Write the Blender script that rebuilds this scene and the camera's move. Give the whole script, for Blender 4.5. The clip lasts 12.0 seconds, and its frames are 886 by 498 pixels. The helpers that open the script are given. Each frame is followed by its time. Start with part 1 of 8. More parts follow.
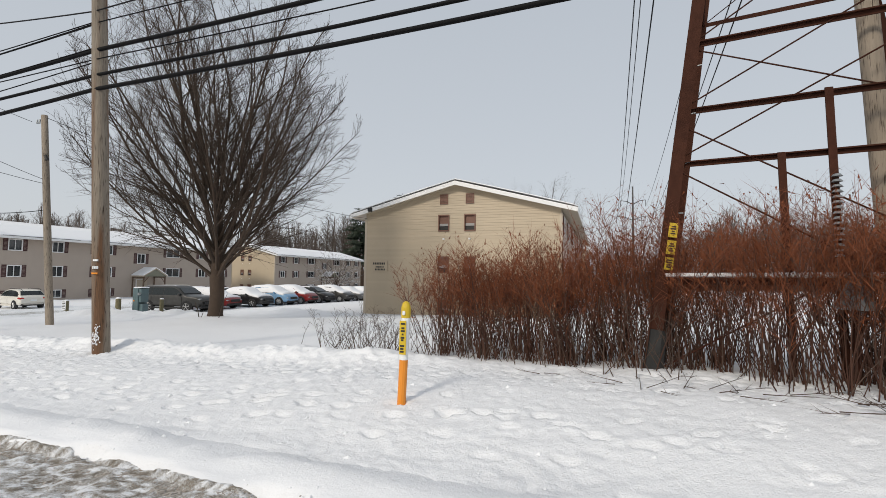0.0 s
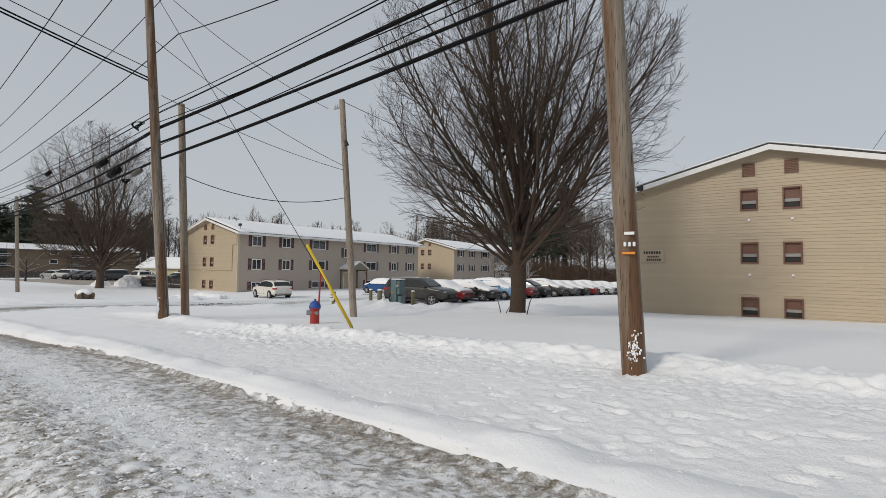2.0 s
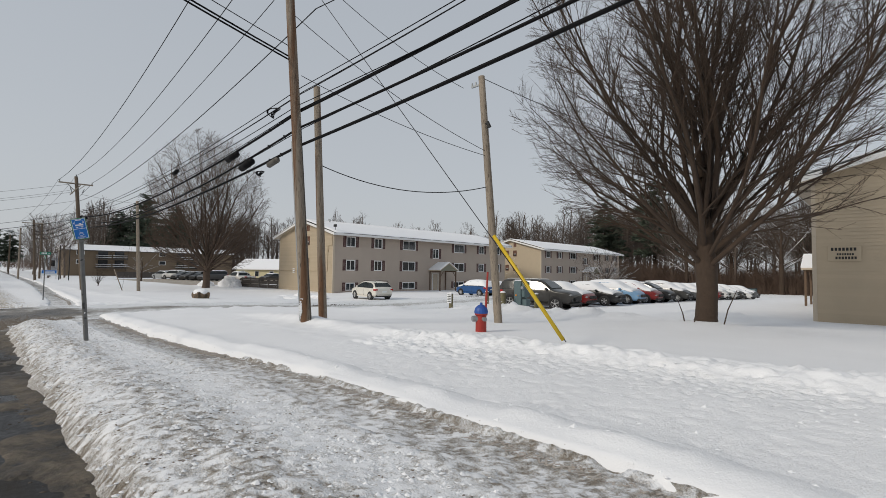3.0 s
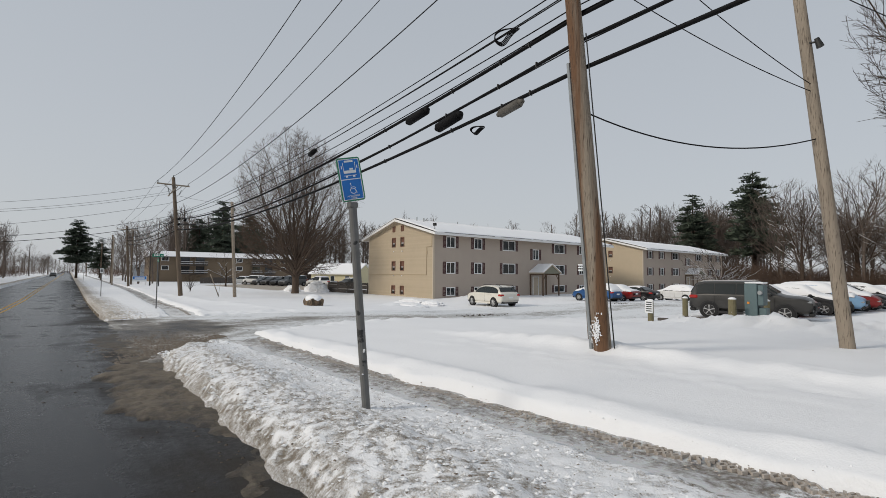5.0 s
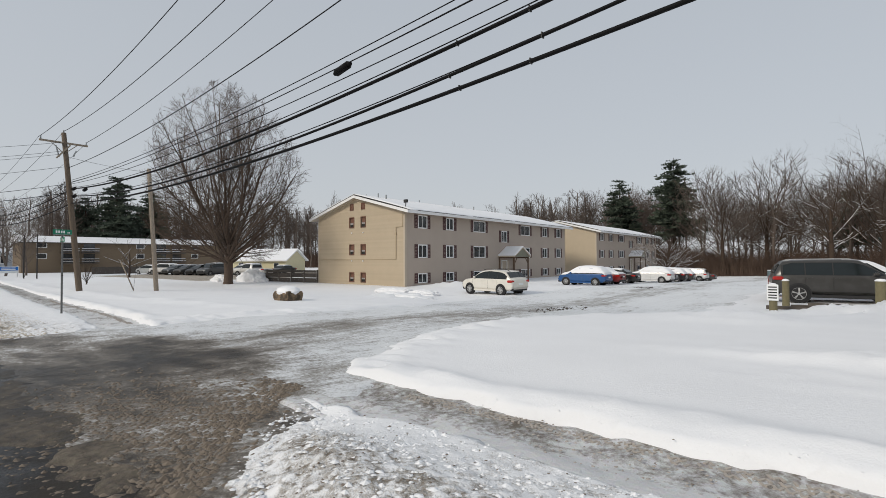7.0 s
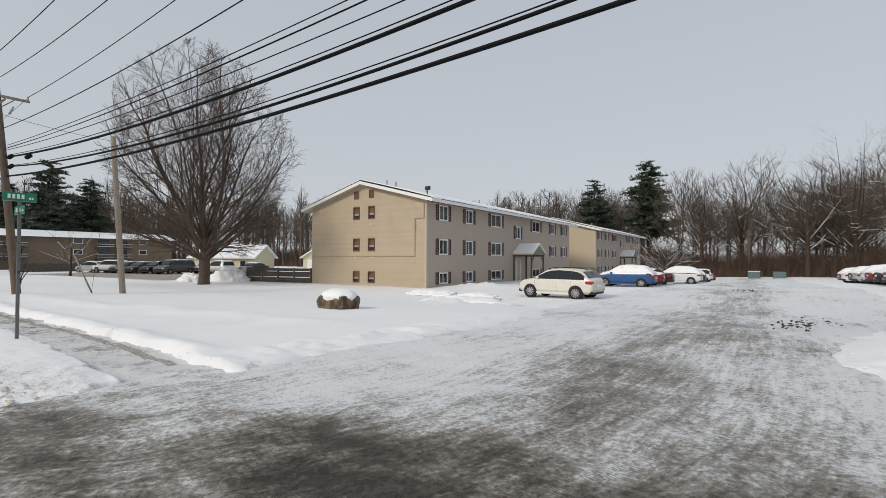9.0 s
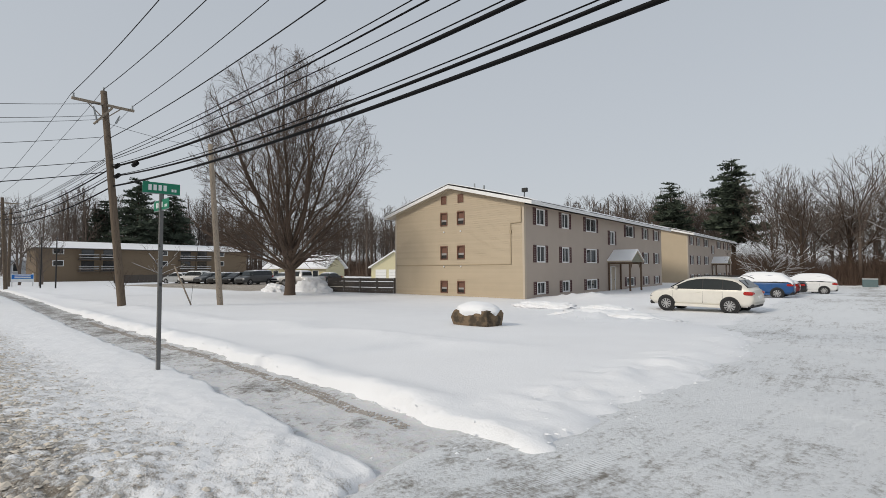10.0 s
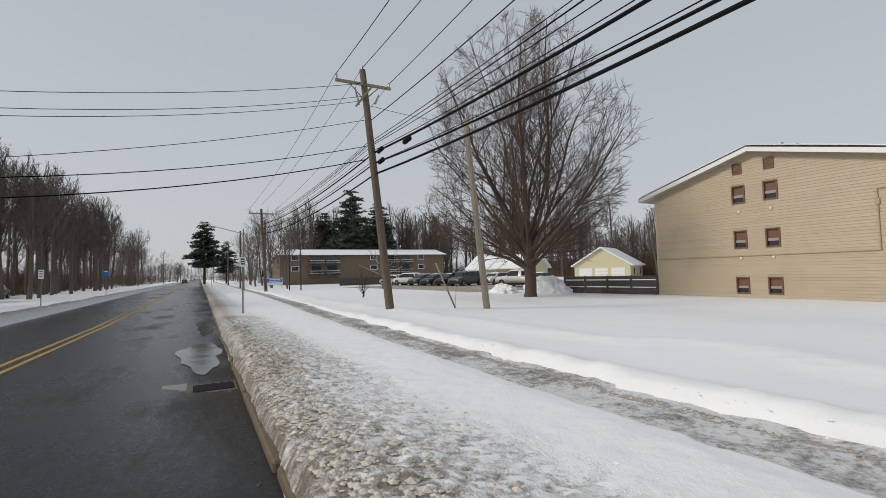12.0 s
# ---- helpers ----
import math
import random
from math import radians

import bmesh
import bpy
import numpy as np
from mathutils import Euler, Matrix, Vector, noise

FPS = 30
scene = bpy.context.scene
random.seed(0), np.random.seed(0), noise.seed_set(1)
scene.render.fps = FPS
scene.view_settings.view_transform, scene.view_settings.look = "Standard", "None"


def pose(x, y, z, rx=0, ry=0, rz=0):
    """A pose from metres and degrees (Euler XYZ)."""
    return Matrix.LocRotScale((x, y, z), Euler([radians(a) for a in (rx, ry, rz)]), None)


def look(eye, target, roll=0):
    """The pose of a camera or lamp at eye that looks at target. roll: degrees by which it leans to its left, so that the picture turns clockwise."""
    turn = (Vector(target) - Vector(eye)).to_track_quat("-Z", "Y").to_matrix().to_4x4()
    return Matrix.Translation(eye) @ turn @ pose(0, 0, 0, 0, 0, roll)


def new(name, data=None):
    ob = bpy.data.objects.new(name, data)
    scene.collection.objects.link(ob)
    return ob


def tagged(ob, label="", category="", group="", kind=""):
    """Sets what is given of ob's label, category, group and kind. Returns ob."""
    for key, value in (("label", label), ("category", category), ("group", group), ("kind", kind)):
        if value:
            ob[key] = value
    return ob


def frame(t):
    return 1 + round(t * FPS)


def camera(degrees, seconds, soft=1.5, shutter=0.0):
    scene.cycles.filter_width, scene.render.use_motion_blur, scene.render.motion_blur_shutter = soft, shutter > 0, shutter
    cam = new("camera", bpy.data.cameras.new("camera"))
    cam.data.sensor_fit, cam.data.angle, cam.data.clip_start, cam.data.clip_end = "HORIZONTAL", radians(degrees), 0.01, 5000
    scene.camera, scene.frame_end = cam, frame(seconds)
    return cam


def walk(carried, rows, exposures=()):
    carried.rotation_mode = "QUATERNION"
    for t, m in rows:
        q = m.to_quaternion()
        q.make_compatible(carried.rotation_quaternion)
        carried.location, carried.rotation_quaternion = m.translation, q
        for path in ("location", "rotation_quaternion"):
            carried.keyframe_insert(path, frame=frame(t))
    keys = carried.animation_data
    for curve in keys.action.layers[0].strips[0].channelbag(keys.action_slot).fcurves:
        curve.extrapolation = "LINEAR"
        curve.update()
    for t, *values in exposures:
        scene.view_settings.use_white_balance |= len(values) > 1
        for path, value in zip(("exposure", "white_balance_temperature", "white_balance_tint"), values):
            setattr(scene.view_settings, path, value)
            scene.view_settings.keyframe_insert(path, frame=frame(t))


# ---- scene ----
cam = camera(88.0, 12.0, 0.75)
PATH = [
    (0, (0.276, -0.358, 2.566), (-0.375, 1.530, 2.681), 0.80),
    (0.2, (-0.583, -0.345, 2.545), (-1.307, 1.516, 2.649), 0.53),
    (0.5, (-1.865, -0.308, 2.499), (-2.688, 1.512, 2.597), 0.52),
    (1, (-3.960, -0.310, 2.435), (-4.961, 1.419, 2.527), 0.46),
    (1.5, (-6.056, -0.288, 2.343), (-7.189, 1.358, 2.430), 0.66),
    (2, (-7.986, -0.290, 2.263), (-9.164, 1.324, 2.347), 0.82),
    (2.5, (-9.979, -0.296, 2.160), (-11.254, 1.243, 2.241), 0.99),
    (3, (-11.955, -0.340, 2.096), (-13.357, 1.084, 2.185), 0.92),
    (3.5, (-13.918, -0.416, 2.048), (-15.441, 0.876, 2.144), 0.64),
    (3.7, (-14.709, -0.502, 2.012), (-16.265, 0.750, 2.114), 0.73),
    (5.3, (-21.017, -1.112, 1.855), (-22.560, 0.156, 1.962), 0.22),
    (5.5, (-21.821, -1.123, 1.848), (-23.343, 0.171, 1.951), 0.11),
    (6, (-23.835, -1.160, 1.822), (-25.288, 0.211, 1.911), -0.26),
    (6.5, (-25.850, -1.129, 1.744), (-27.243, 0.305, 1.813), -0.67),
    (7, (-27.825, -0.984, 1.706), (-29.119, 0.540, 1.749), -0.26),
    (7.2, (-28.627, -0.891, 1.658), (-29.857, 0.686, 1.683), 0.30),
    (8.8, (-35.029, -0.230, 1.492), (-36.135, 1.435, 1.534), 0.30),
    (9, (-35.852, -0.172, 1.497), (-36.984, 1.477, 1.539), 0.18),
    (9.5, (-37.848, 0.004, 1.461), (-39.059, 1.595, 1.518), 0.04),
    (10, (-39.836, 0.075, 1.434), (-41.150, 1.581, 1.517), -0.27),
    (10.5, (-41.895, 0.058, 1.414), (-43.280, 1.498, 1.517), -0.62),
    (11, (-43.884, -0.025, 1.393), (-45.372, 1.306, 1.498), -1.16),
    (11.5, (-45.876, -0.129, 1.304), (-47.496, 1.039, 1.414), -1.55),
    (12, (-48.070, -0.485, 1.166), (-49.835, 0.451, 1.267), -1.46),
]
walk(cam, [(t, look(eye, target, roll)) for t, eye, target, roll in PATH], [(0.0, -0.02), (1.0, -0.26), (2.5, -0.26), (3.5, -0.24), (5.5, -0.2), (6.0, -0.18), (7.0, -0.14), (9.5, -0.1), (10.5, -0.17), (12.0, -0.19)])

# world, sun, exposure
world = bpy.data.worlds.new("overcast_sky")
scene.world = world
world.use_nodes = True
wn, wl = world.node_tree.nodes, world.node_tree.links
wn.clear()
w_out, w_bg, w_sky, w_mix = wn.new("ShaderNodeOutputWorld"), wn.new("ShaderNodeBackground"), wn.new("ShaderNodeTexSky"), wn.new("ShaderNodeMixRGB")
w_sky.sky_type, w_sky.sun_disc = "NISHITA", False
w_sky.sun_elevation, w_sky.sun_rotation = radians(32), radians(196)
w_sky.air_density, w_sky.dust_density = 1.0, 3.0
w_geo, w_sep, w_ramp = wn.new("ShaderNodeTexCoord"), wn.new("ShaderNodeSeparateXYZ"), wn.new("ShaderNodeValToRGB")
wl.new(w_geo.outputs["Generated"], w_sep.inputs[0])
wl.new(w_sep.outputs["Z"], w_ramp.inputs[0])
w_ramp.color_ramp.elements[0].position, w_ramp.color_ramp.elements[0].color = 0.0, (6.75, 7.05, 7.35, 1)
w_ramp.color_ramp.elements[1].position, w_ramp.color_ramp.elements[1].color = 0.6, (5.5, 5.95, 6.5, 1)
w_mix.inputs[0].default_value = 0.85
wl.new(w_sky.outputs[0], w_mix.inputs[1])
wl.new(w_ramp.outputs[0], w_mix.inputs[2])
wl.new(w_mix.outputs[0], w_bg.inputs[0])
w_bg.inputs[1].default_value = 0.1
wl.new(w_bg.outputs[0], w_out.inputs[0])
sun_data = bpy.data.lights.new("sun", "SUN")
sun_data.energy, sun_data.angle, sun_data.color = 1.9, radians(11), (1.0, 0.91, 0.78)
sun = new("sun", sun_data)
sun.matrix_world = look((-40, -60, 46), (-20, 10, 0))


# materials
def material(name, base, rough=0.7, metal=0.0, spread=0.15, scale=6.0, bump=0.0, bump_scale=40.0, second=None, second_scale=1.2, low=0.45, high=0.62, spec=0.5):
    """Colour that varies at two scales, an optional second colour in patches, and fine relief."""
    m = bpy.data.materials.new(name)
    m.use_nodes = True
    n, l = m.node_tree.nodes, m.node_tree.links
    b = n["Principled BSDF"]
    b.inputs["Roughness"].default_value, b.inputs["Metallic"].default_value, b.inputs["Specular IOR Level"].default_value = rough, metal, spec
    co = n.new("ShaderNodeTexCoord")
    t1 = n.new("ShaderNodeTexNoise")
    t1.inputs["Scale"].default_value, t1.inputs["Detail"].default_value = scale, 6
    l.new(co.outputs["Object"], t1.inputs["Vector"])
    mix = n.new("ShaderNodeMixRGB")
    mix.inputs[1].default_value = (*[c * (1 - spread) for c in base], 1)
    mix.inputs[2].default_value = (*[min(1, c * (1 + spread)) for c in base], 1)
    l.new(t1.outputs["Fac"], mix.inputs[0])
    out = mix.outputs[0]
    if second:
        t2 = n.new("ShaderNodeTexNoise")
        t2.inputs["Scale"].default_value, t2.inputs["Detail"].default_value = second_scale, 8
        l.new(co.outputs["Object"], t2.inputs["Vector"])
        ramp = n.new("ShaderNodeValToRGB")
        ramp.color_ramp.elements[0].position, ramp.color_ramp.elements[1].position = low, high
        l.new(t2.outputs["Fac"], ramp.inputs[0])
        mix2 = n.new("ShaderNodeMixRGB")
        mix2.inputs[2].default_value = (*second, 1)
        l.new(ramp.outputs[0], mix2.inputs[0])
        l.new(out, mix2.inputs[1])
        out = mix2.outputs[0]
    l.new(out, b.inputs["Base Color"])
    if bump:
        t3, bu = n.new("ShaderNodeTexNoise"), n.new("ShaderNodeBump")
        t3.inputs["Scale"].default_value, t3.inputs["Detail"].default_value = bump_scale, 5
        l.new(co.outputs["Object"], t3.inputs["Vector"])
        l.new(t3.outputs["Fac"], bu.inputs["Height"])
        bu.inputs["Strength"].default_value, bu.inputs["Distance"].default_value = bump, 0.02
        l.new(bu.outputs[0], b.inputs["Normal"])
    return m


def vary(m, amount=0.12):
    """Lets each piece of a material differ a little in brightness."""
    n, l = m.node_tree.nodes, m.node_tree.links
    b = n["Principled BSDF"]
    src = b.inputs["Base Color"].links[0].from_socket
    info, rng, hsv = n.new("ShaderNodeObjectInfo"), n.new("ShaderNodeMapRange"), n.new("ShaderNodeHueSaturation")
    rng.inputs[3].default_value, rng.inputs[4].default_value = 1 - amount, 1 + amount
    l.new(info.outputs["Random"], rng.inputs[0])
    l.new(rng.outputs[0], hsv.inputs["Value"])
    l.new(src, hsv.inputs["Color"])
    l.new(hsv.outputs[0], b.inputs["Base Color"])
    return m


def ground_material():
    """Snow; its attribute says how much road grime is ploughed in, plus painted crevice shade."""
    m = material("snow", (0.86, 0.87, 0.89), 0.75, spread=0.04, scale=0.8, spec=0.25)
    n, l = m.node_tree.nodes, m.node_tree.links
    b = n["Principled BSDF"]
    src = b.inputs["Base Color"].links[0].from_socket
    co = n["Texture Coordinate"]
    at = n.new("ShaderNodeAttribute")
    at.attribute_name = "dirt_shade"
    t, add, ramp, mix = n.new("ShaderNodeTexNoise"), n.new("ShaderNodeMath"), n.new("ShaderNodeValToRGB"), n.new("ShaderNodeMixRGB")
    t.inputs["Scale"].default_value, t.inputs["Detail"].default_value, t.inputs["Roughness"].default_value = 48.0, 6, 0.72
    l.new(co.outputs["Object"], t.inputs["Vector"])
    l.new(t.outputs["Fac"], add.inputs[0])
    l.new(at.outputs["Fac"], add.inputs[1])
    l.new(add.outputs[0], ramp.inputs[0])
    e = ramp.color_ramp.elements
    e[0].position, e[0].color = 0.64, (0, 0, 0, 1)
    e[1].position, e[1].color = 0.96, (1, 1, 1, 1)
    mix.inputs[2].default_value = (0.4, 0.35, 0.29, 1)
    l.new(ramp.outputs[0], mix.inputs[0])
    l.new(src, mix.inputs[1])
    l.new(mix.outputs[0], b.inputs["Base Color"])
    t2, t3, bu, bu2 = n.new("ShaderNodeTexNoise"), n.new("ShaderNodeTexNoise"), n.new("ShaderNodeBump"), n.new("ShaderNodeBump")
    t2.inputs["Scale"].default_value, t2.inputs["Detail"].default_value, t2.inputs["Roughness"].default_value = 17, 6, 0.66
    t3.inputs["Scale"].default_value, t3.inputs["Detail"].default_value = 60, 4
    lump = n.new("ShaderNodeMath")
    lump.operation, lump.inputs[1].default_value, lump.inputs[2].default_value = "MULTIPLY_ADD", 3.2, 0.2
    l.new(at.outputs["Fac"], lump.inputs[0])
    l.new(lump.outputs[0], bu.inputs["Strength"])
    l.new(lump.outputs[0], bu2.inputs["Strength"])
    for tex, bump, strength, dist in ((t2, bu, 0.55, 0.05), (t3, bu2, 0.35, 0.016)):
        l.new(co.outputs["Object"], tex.inputs["Vector"])
        l.new(tex.outputs["Fac"], bump.inputs["Height"])
        bump.inputs["Strength"].default_value, bump.inputs["Distance"].default_value = strength, dist
    l.new(bu.outputs[0], bu2.inputs["Normal"])
    l.new(bu2.outputs[0], b.inputs["Normal"])
    return m


def slush_material(name, wet, packed, scale, low, high, stretch, grainy=0.35, wet_rough=0.42):
    """Packed snow and wet tracks: bright crust over dark slush, drawn out along the way of travel."""
    m = bpy.data.materials.new(name)
    m.use_nodes = True
    n, l = m.node_tree.nodes, m.node_tree.links
    b = n["Principled BSDF"]
    co, mp = n.new("ShaderNodeTexCoord"), n.new("ShaderNodeMapping")
    mp.inputs["Scale"].default_value = stretch
    l.new(co.outputs["Object"], mp.inputs["Vector"])
    at = n.new("ShaderNodeAttribute")
    at.attribute_name = "wear"
    t1, t2, add, ramp, mix, rough = n.new("ShaderNodeTexNoise"), n.new("ShaderNodeTexNoise"), n.new("ShaderNodeMath"), n.new("ShaderNodeValToRGB"), n.new("ShaderNodeMixRGB"), n.new("ShaderNodeMapRange")
    t1.inputs["Scale"].default_value, t1.inputs["Detail"].default_value, t1.inputs["Roughness"].default_value = scale, 12, 0.7
    t2.inputs["Scale"].default_value, t2.inputs["Detail"].default_value, t2.inputs["Roughness"].default_value = 16, 7, 0.7
    l.new(mp.outputs[0], t1.inputs["Vector"])
    l.new(co.outputs["Object"], t2.inputs["Vector"])
    speck = n.new("ShaderNodeMath")
    speck.operation, speck.inputs[1].default_value = "MULTIPLY_ADD", grainy
    l.new(t2.outputs["Fac"], speck.inputs[0])
    l.new(t1.outputs["Fac"], speck.inputs[2])
    shift = n.new("ShaderNodeMath")
    shift.operation, shift.inputs[1].default_value = "SUBTRACT", grainy / 2
    l.new(speck.outputs[0], shift.inputs[0])
    l.new(shift.outputs[0], add.inputs[0])
    l.new(at.outputs["Fac"], add.inputs[1])
    l.new(add.outputs[0], ramp.inputs[0])
    e = ramp.color_ramp.elements
    e[0].position, e[0].color, e[1].position, e[1].color = low, (*packed, 1), high, (*wet, 1)
    mid = e.new((low + high) / 2)
    mid.color = (*[0.45 * p + 0.55 * w for p, w in zip(packed, wet)], 1)
    l.new(t2.outputs["Fac"], mix.inputs[0])
    mix.blend_type = "OVERLAY"
    mix.inputs[0].default_value = 0.4
    grain = n.new("ShaderNodeMixRGB")
    grain.blend_type, grain.inputs[0].default_value = "MULTIPLY", 0.22
    l.new(ramp.outputs[0], grain.inputs[1])
    l.new(t2.outputs["Color"], grain.inputs[2])
    n.remove(mix)
    l.new(grain.outputs[0], b.inputs["Base Color"])
    b.inputs["Specular IOR Level"].default_value = 0.22
    rough.inputs[1].default_value, rough.inputs[2].default_value, rough.inputs[3].default_value, rough.inputs[4].default_value = low, high, 0.8, wet_rough
    l.new(add.outputs[0], rough.inputs[0])
    l.new(rough.outputs[0], b.inputs["Roughness"])
    bu = n.new("ShaderNodeBump")
    bu.inputs["Strength"].default_value, bu.inputs["Distance"].default_value = 0.6, 0.03
    l.new(shift.outputs[0], bu.inputs["Height"])
    l.new(bu.outputs[0], b.inputs["Normal"])
    return m


def drive_material():
    """Side street: packed snow, grey ice, brown slush and wet asphalt by wear, with tyre streaks and tread prints along the flow."""
    m = bpy.data.materials.new("drive_slush")
    m.use_nodes = True
    n, l = m.node_tree.nodes, m.node_tree.links
    b = n["Principled BSDF"]
    b.inputs["Specular IOR Level"].default_value = 0.3
    co, flow, wear = n.new("ShaderNodeTexCoord"), n.new("ShaderNodeAttribute"), n.new("ShaderNodeAttribute")
    flow.attribute_name, wear.attribute_name = "flow", "wear"

    def tex(source, scale, size, detail, rough):
        mp, t = n.new("ShaderNodeMapping"), n.new("ShaderNodeTexNoise")
        mp.inputs["Scale"].default_value = scale
        t.inputs["Scale"].default_value, t.inputs["Detail"].default_value, t.inputs["Roughness"].default_value = size, detail, rough
        l.new(source, mp.inputs["Vector"])
        l.new(mp.outputs[0], t.inputs["Vector"])
        return t.outputs["Fac"]

    def calc(kind, a, c, d=None):
        k = n.new("ShaderNodeMath")
        k.operation = kind
        for socket, v in zip(k.inputs, (a, c, d)):
            if isinstance(v, (int, float)):
                socket.default_value = v
            elif v is not None:
                l.new(v, socket)
        return k.outputs[0]

    patch = tex(flow.outputs["Vector"], (0.5, 0.22, 1), 1.0, 4, 0.6)
    streak = tex(flow.outputs["Vector"], (4.6, 0.45, 1), 1.0, 10, 0.7)
    lines = tex(flow.outputs["Vector"], (15, 1.4, 1), 1.0, 5, 0.65)
    grain = tex(co.outputs["Object"], (1, 1, 1), 20.0, 6, 0.75)
    blotch = tex(co.outputs["Object"], (1, 1, 1), 3.2, 6, 0.7)
    mask = tex(flow.outputs["Vector"], (1.7, 0.16, 1), 1.0, 2, 0.4)
    mp, wave = n.new("ShaderNodeMapping"), n.new("ShaderNodeTexWave")
    mp.inputs["Rotation"].default_value = (0, 0, 0.35)
    wave.bands_direction, wave.inputs["Scale"].default_value, wave.inputs["Distortion"].default_value, wave.inputs["Detail"].default_value, wave.inputs["Detail Scale"].default_value = "Y", 4.6, 2.5, 2, 2.5
    l.new(flow.outputs["Vector"], mp.inputs["Vector"])
    l.new(mp.outputs[0], wave.inputs["Vector"])
    where = n.new("ShaderNodeMapRange")
    where.inputs[1].default_value, where.inputs[2].default_value = 0.6, 0.64
    l.new(mask, where.inputs[0])
    tread = calc("MULTIPLY", where.outputs[0], calc("SUBTRACT", wave.outputs["Fac"], 0.5))
    value = calc("MULTIPLY_ADD", patch, 0.75, wear.outputs["Fac"])
    value = calc("MULTIPLY_ADD", lines, 0.46, calc("MULTIPLY_ADD", streak, 0.78, value))
    value = calc("MULTIPLY_ADD", blotch, 0.5, value)
    value = calc("MULTIPLY_ADD", grain, 1.0, value)
    value = calc("MULTIPLY_ADD", tread, 0.05, value)
    value = calc("SUBTRACT", value, 1.29)
    ramp = n.new("ShaderNodeValToRGB")
    e = ramp.color_ramp.elements
    e[0].position, e[0].color = 0.3, (0.78, 0.80, 0.82, 1)
    e[1].position, e[1].color = 0.98, (0.035, 0.031, 0.027, 1)
    for at, colour in ((0.42, (0.6, 0.61, 0.62)), (0.53, (0.38, 0.37, 0.355)), (0.66, (0.22, 0.2, 0.175)), (0.8, (0.1, 0.086, 0.07))):
        e.new(at).color = (*colour, 1)
    l.new(value, ramp.inputs[0])
    l.new(ramp.outputs[0], b.inputs["Base Color"])
    gloss = n.new("ShaderNodeMapRange")
    gloss.inputs[1].default_value, gloss.inputs[2].default_value, gloss.inputs[3].default_value, gloss.inputs[4].default_value = 0.4, 0.9, 0.75, 0.3
    l.new(value, gloss.inputs[0])
    l.new(gloss.outputs[0], b.inputs["Roughness"])
    height = calc("MULTIPLY_ADD", tread, -0.2, calc("MULTIPLY_ADD", lines, -0.5, calc("MULTIPLY", grain, -1.0)))
    bu = n.new("ShaderNodeBump")
    bu.inputs["Strength"].default_value, bu.inputs["Distance"].default_value = 0.8, 0.03
    l.new(height, bu.inputs["Height"])
    l.new(bu.outputs[0], b.inputs["Normal"])
    return m


SNOW = ground_material()
SNOW_CAP = material("snow_cap", (0.86, 0.87, 0.89), 0.75, spread=0.03, scale=2, bump=0.3, bump_scale=9, spec=0.25)
SLUSH_WALK = slush_material("walk_slush", (0.17, 0.147, 0.122), (0.74, 0.745, 0.755), 3.4, 0.4, 0.74, (1.5, 1.3, 1), grainy=1.0)
SLUSH_DRIVE = drive_material()
SLUSH_GUTTER = slush_material("gutter_slush", (0.04, 0.033, 0.026), (0.19, 0.16, 0.125), 2.2, 0.34, 0.7, (1.0, 1.3, 1), grainy=0.9)
ASPHALT = slush_material("wet_asphalt", (0.02, 0.02, 0.022), (0.042, 0.037, 0.032), 0.6, 0.35, 0.66, (0.3, 1.2, 1), wet_rough=0.27)
CREAM = material("cream_siding", (0.45, 0.37, 0.265), 0.6, spread=0.05, scale=1.5, bump=0.05)
CREAM_B = vary(material("cream_siding_board", (0.45, 0.37, 0.265), 0.55, spread=0.06, scale=1.2, bump=0.08, bump_scale=15), 0.035)
TAN = material("tan_wall", (0.42, 0.355, 0.30), 0.7, spread=0.06, scale=0.9, bump=0.15, bump_scale=30)
TRIM = material("tan_trim", (0.48, 0.41, 0.32), 0.55, spread=0.05)
WHITE = material("white_vinyl", (0.78, 0.78, 0.77), 0.45, spread=0.03)
MAROON = material("maroon_shutter", (0.075, 0.028, 0.028), 0.5, spread=0.15)
BROWN = material("brown_metal", (0.16, 0.075, 0.05), 0.5, spread=0.2, scale=14)
DARK = material("dark_recess", (0.02, 0.018, 0.017), 0.6)
GLASS = material("window_glass", (0.03, 0.036, 0.04), 0.05, spread=0.3, scale=1.5, spec=0.8)
BLIND = material("blinds", (0.62, 0.60, 0.56), 0.7, spread=0.06)
SHINGLE = material("dark_shingle", (0.05, 0.047, 0.045), 0.9, spread=0.25, scale=20)
WOOD = material("weathered_pole", (0.25, 0.21, 0.165), 0.85, spread=0.5, scale=4, bump=0.8, bump_scale=14, second=(0.14, 0.072, 0.036), second_scale=0.8, low=0.46, high=0.58)
WOOD_GREY = material("grey_pole", (0.3, 0.25, 0.195), 0.85, spread=0.25, scale=4, bump=0.5, bump_scale=14)
WOOD_DARK = material("dark_pole", (0.13, 0.098, 0.07), 0.85, spread=0.4, scale=4, bump=0.6, bump_scale=14)
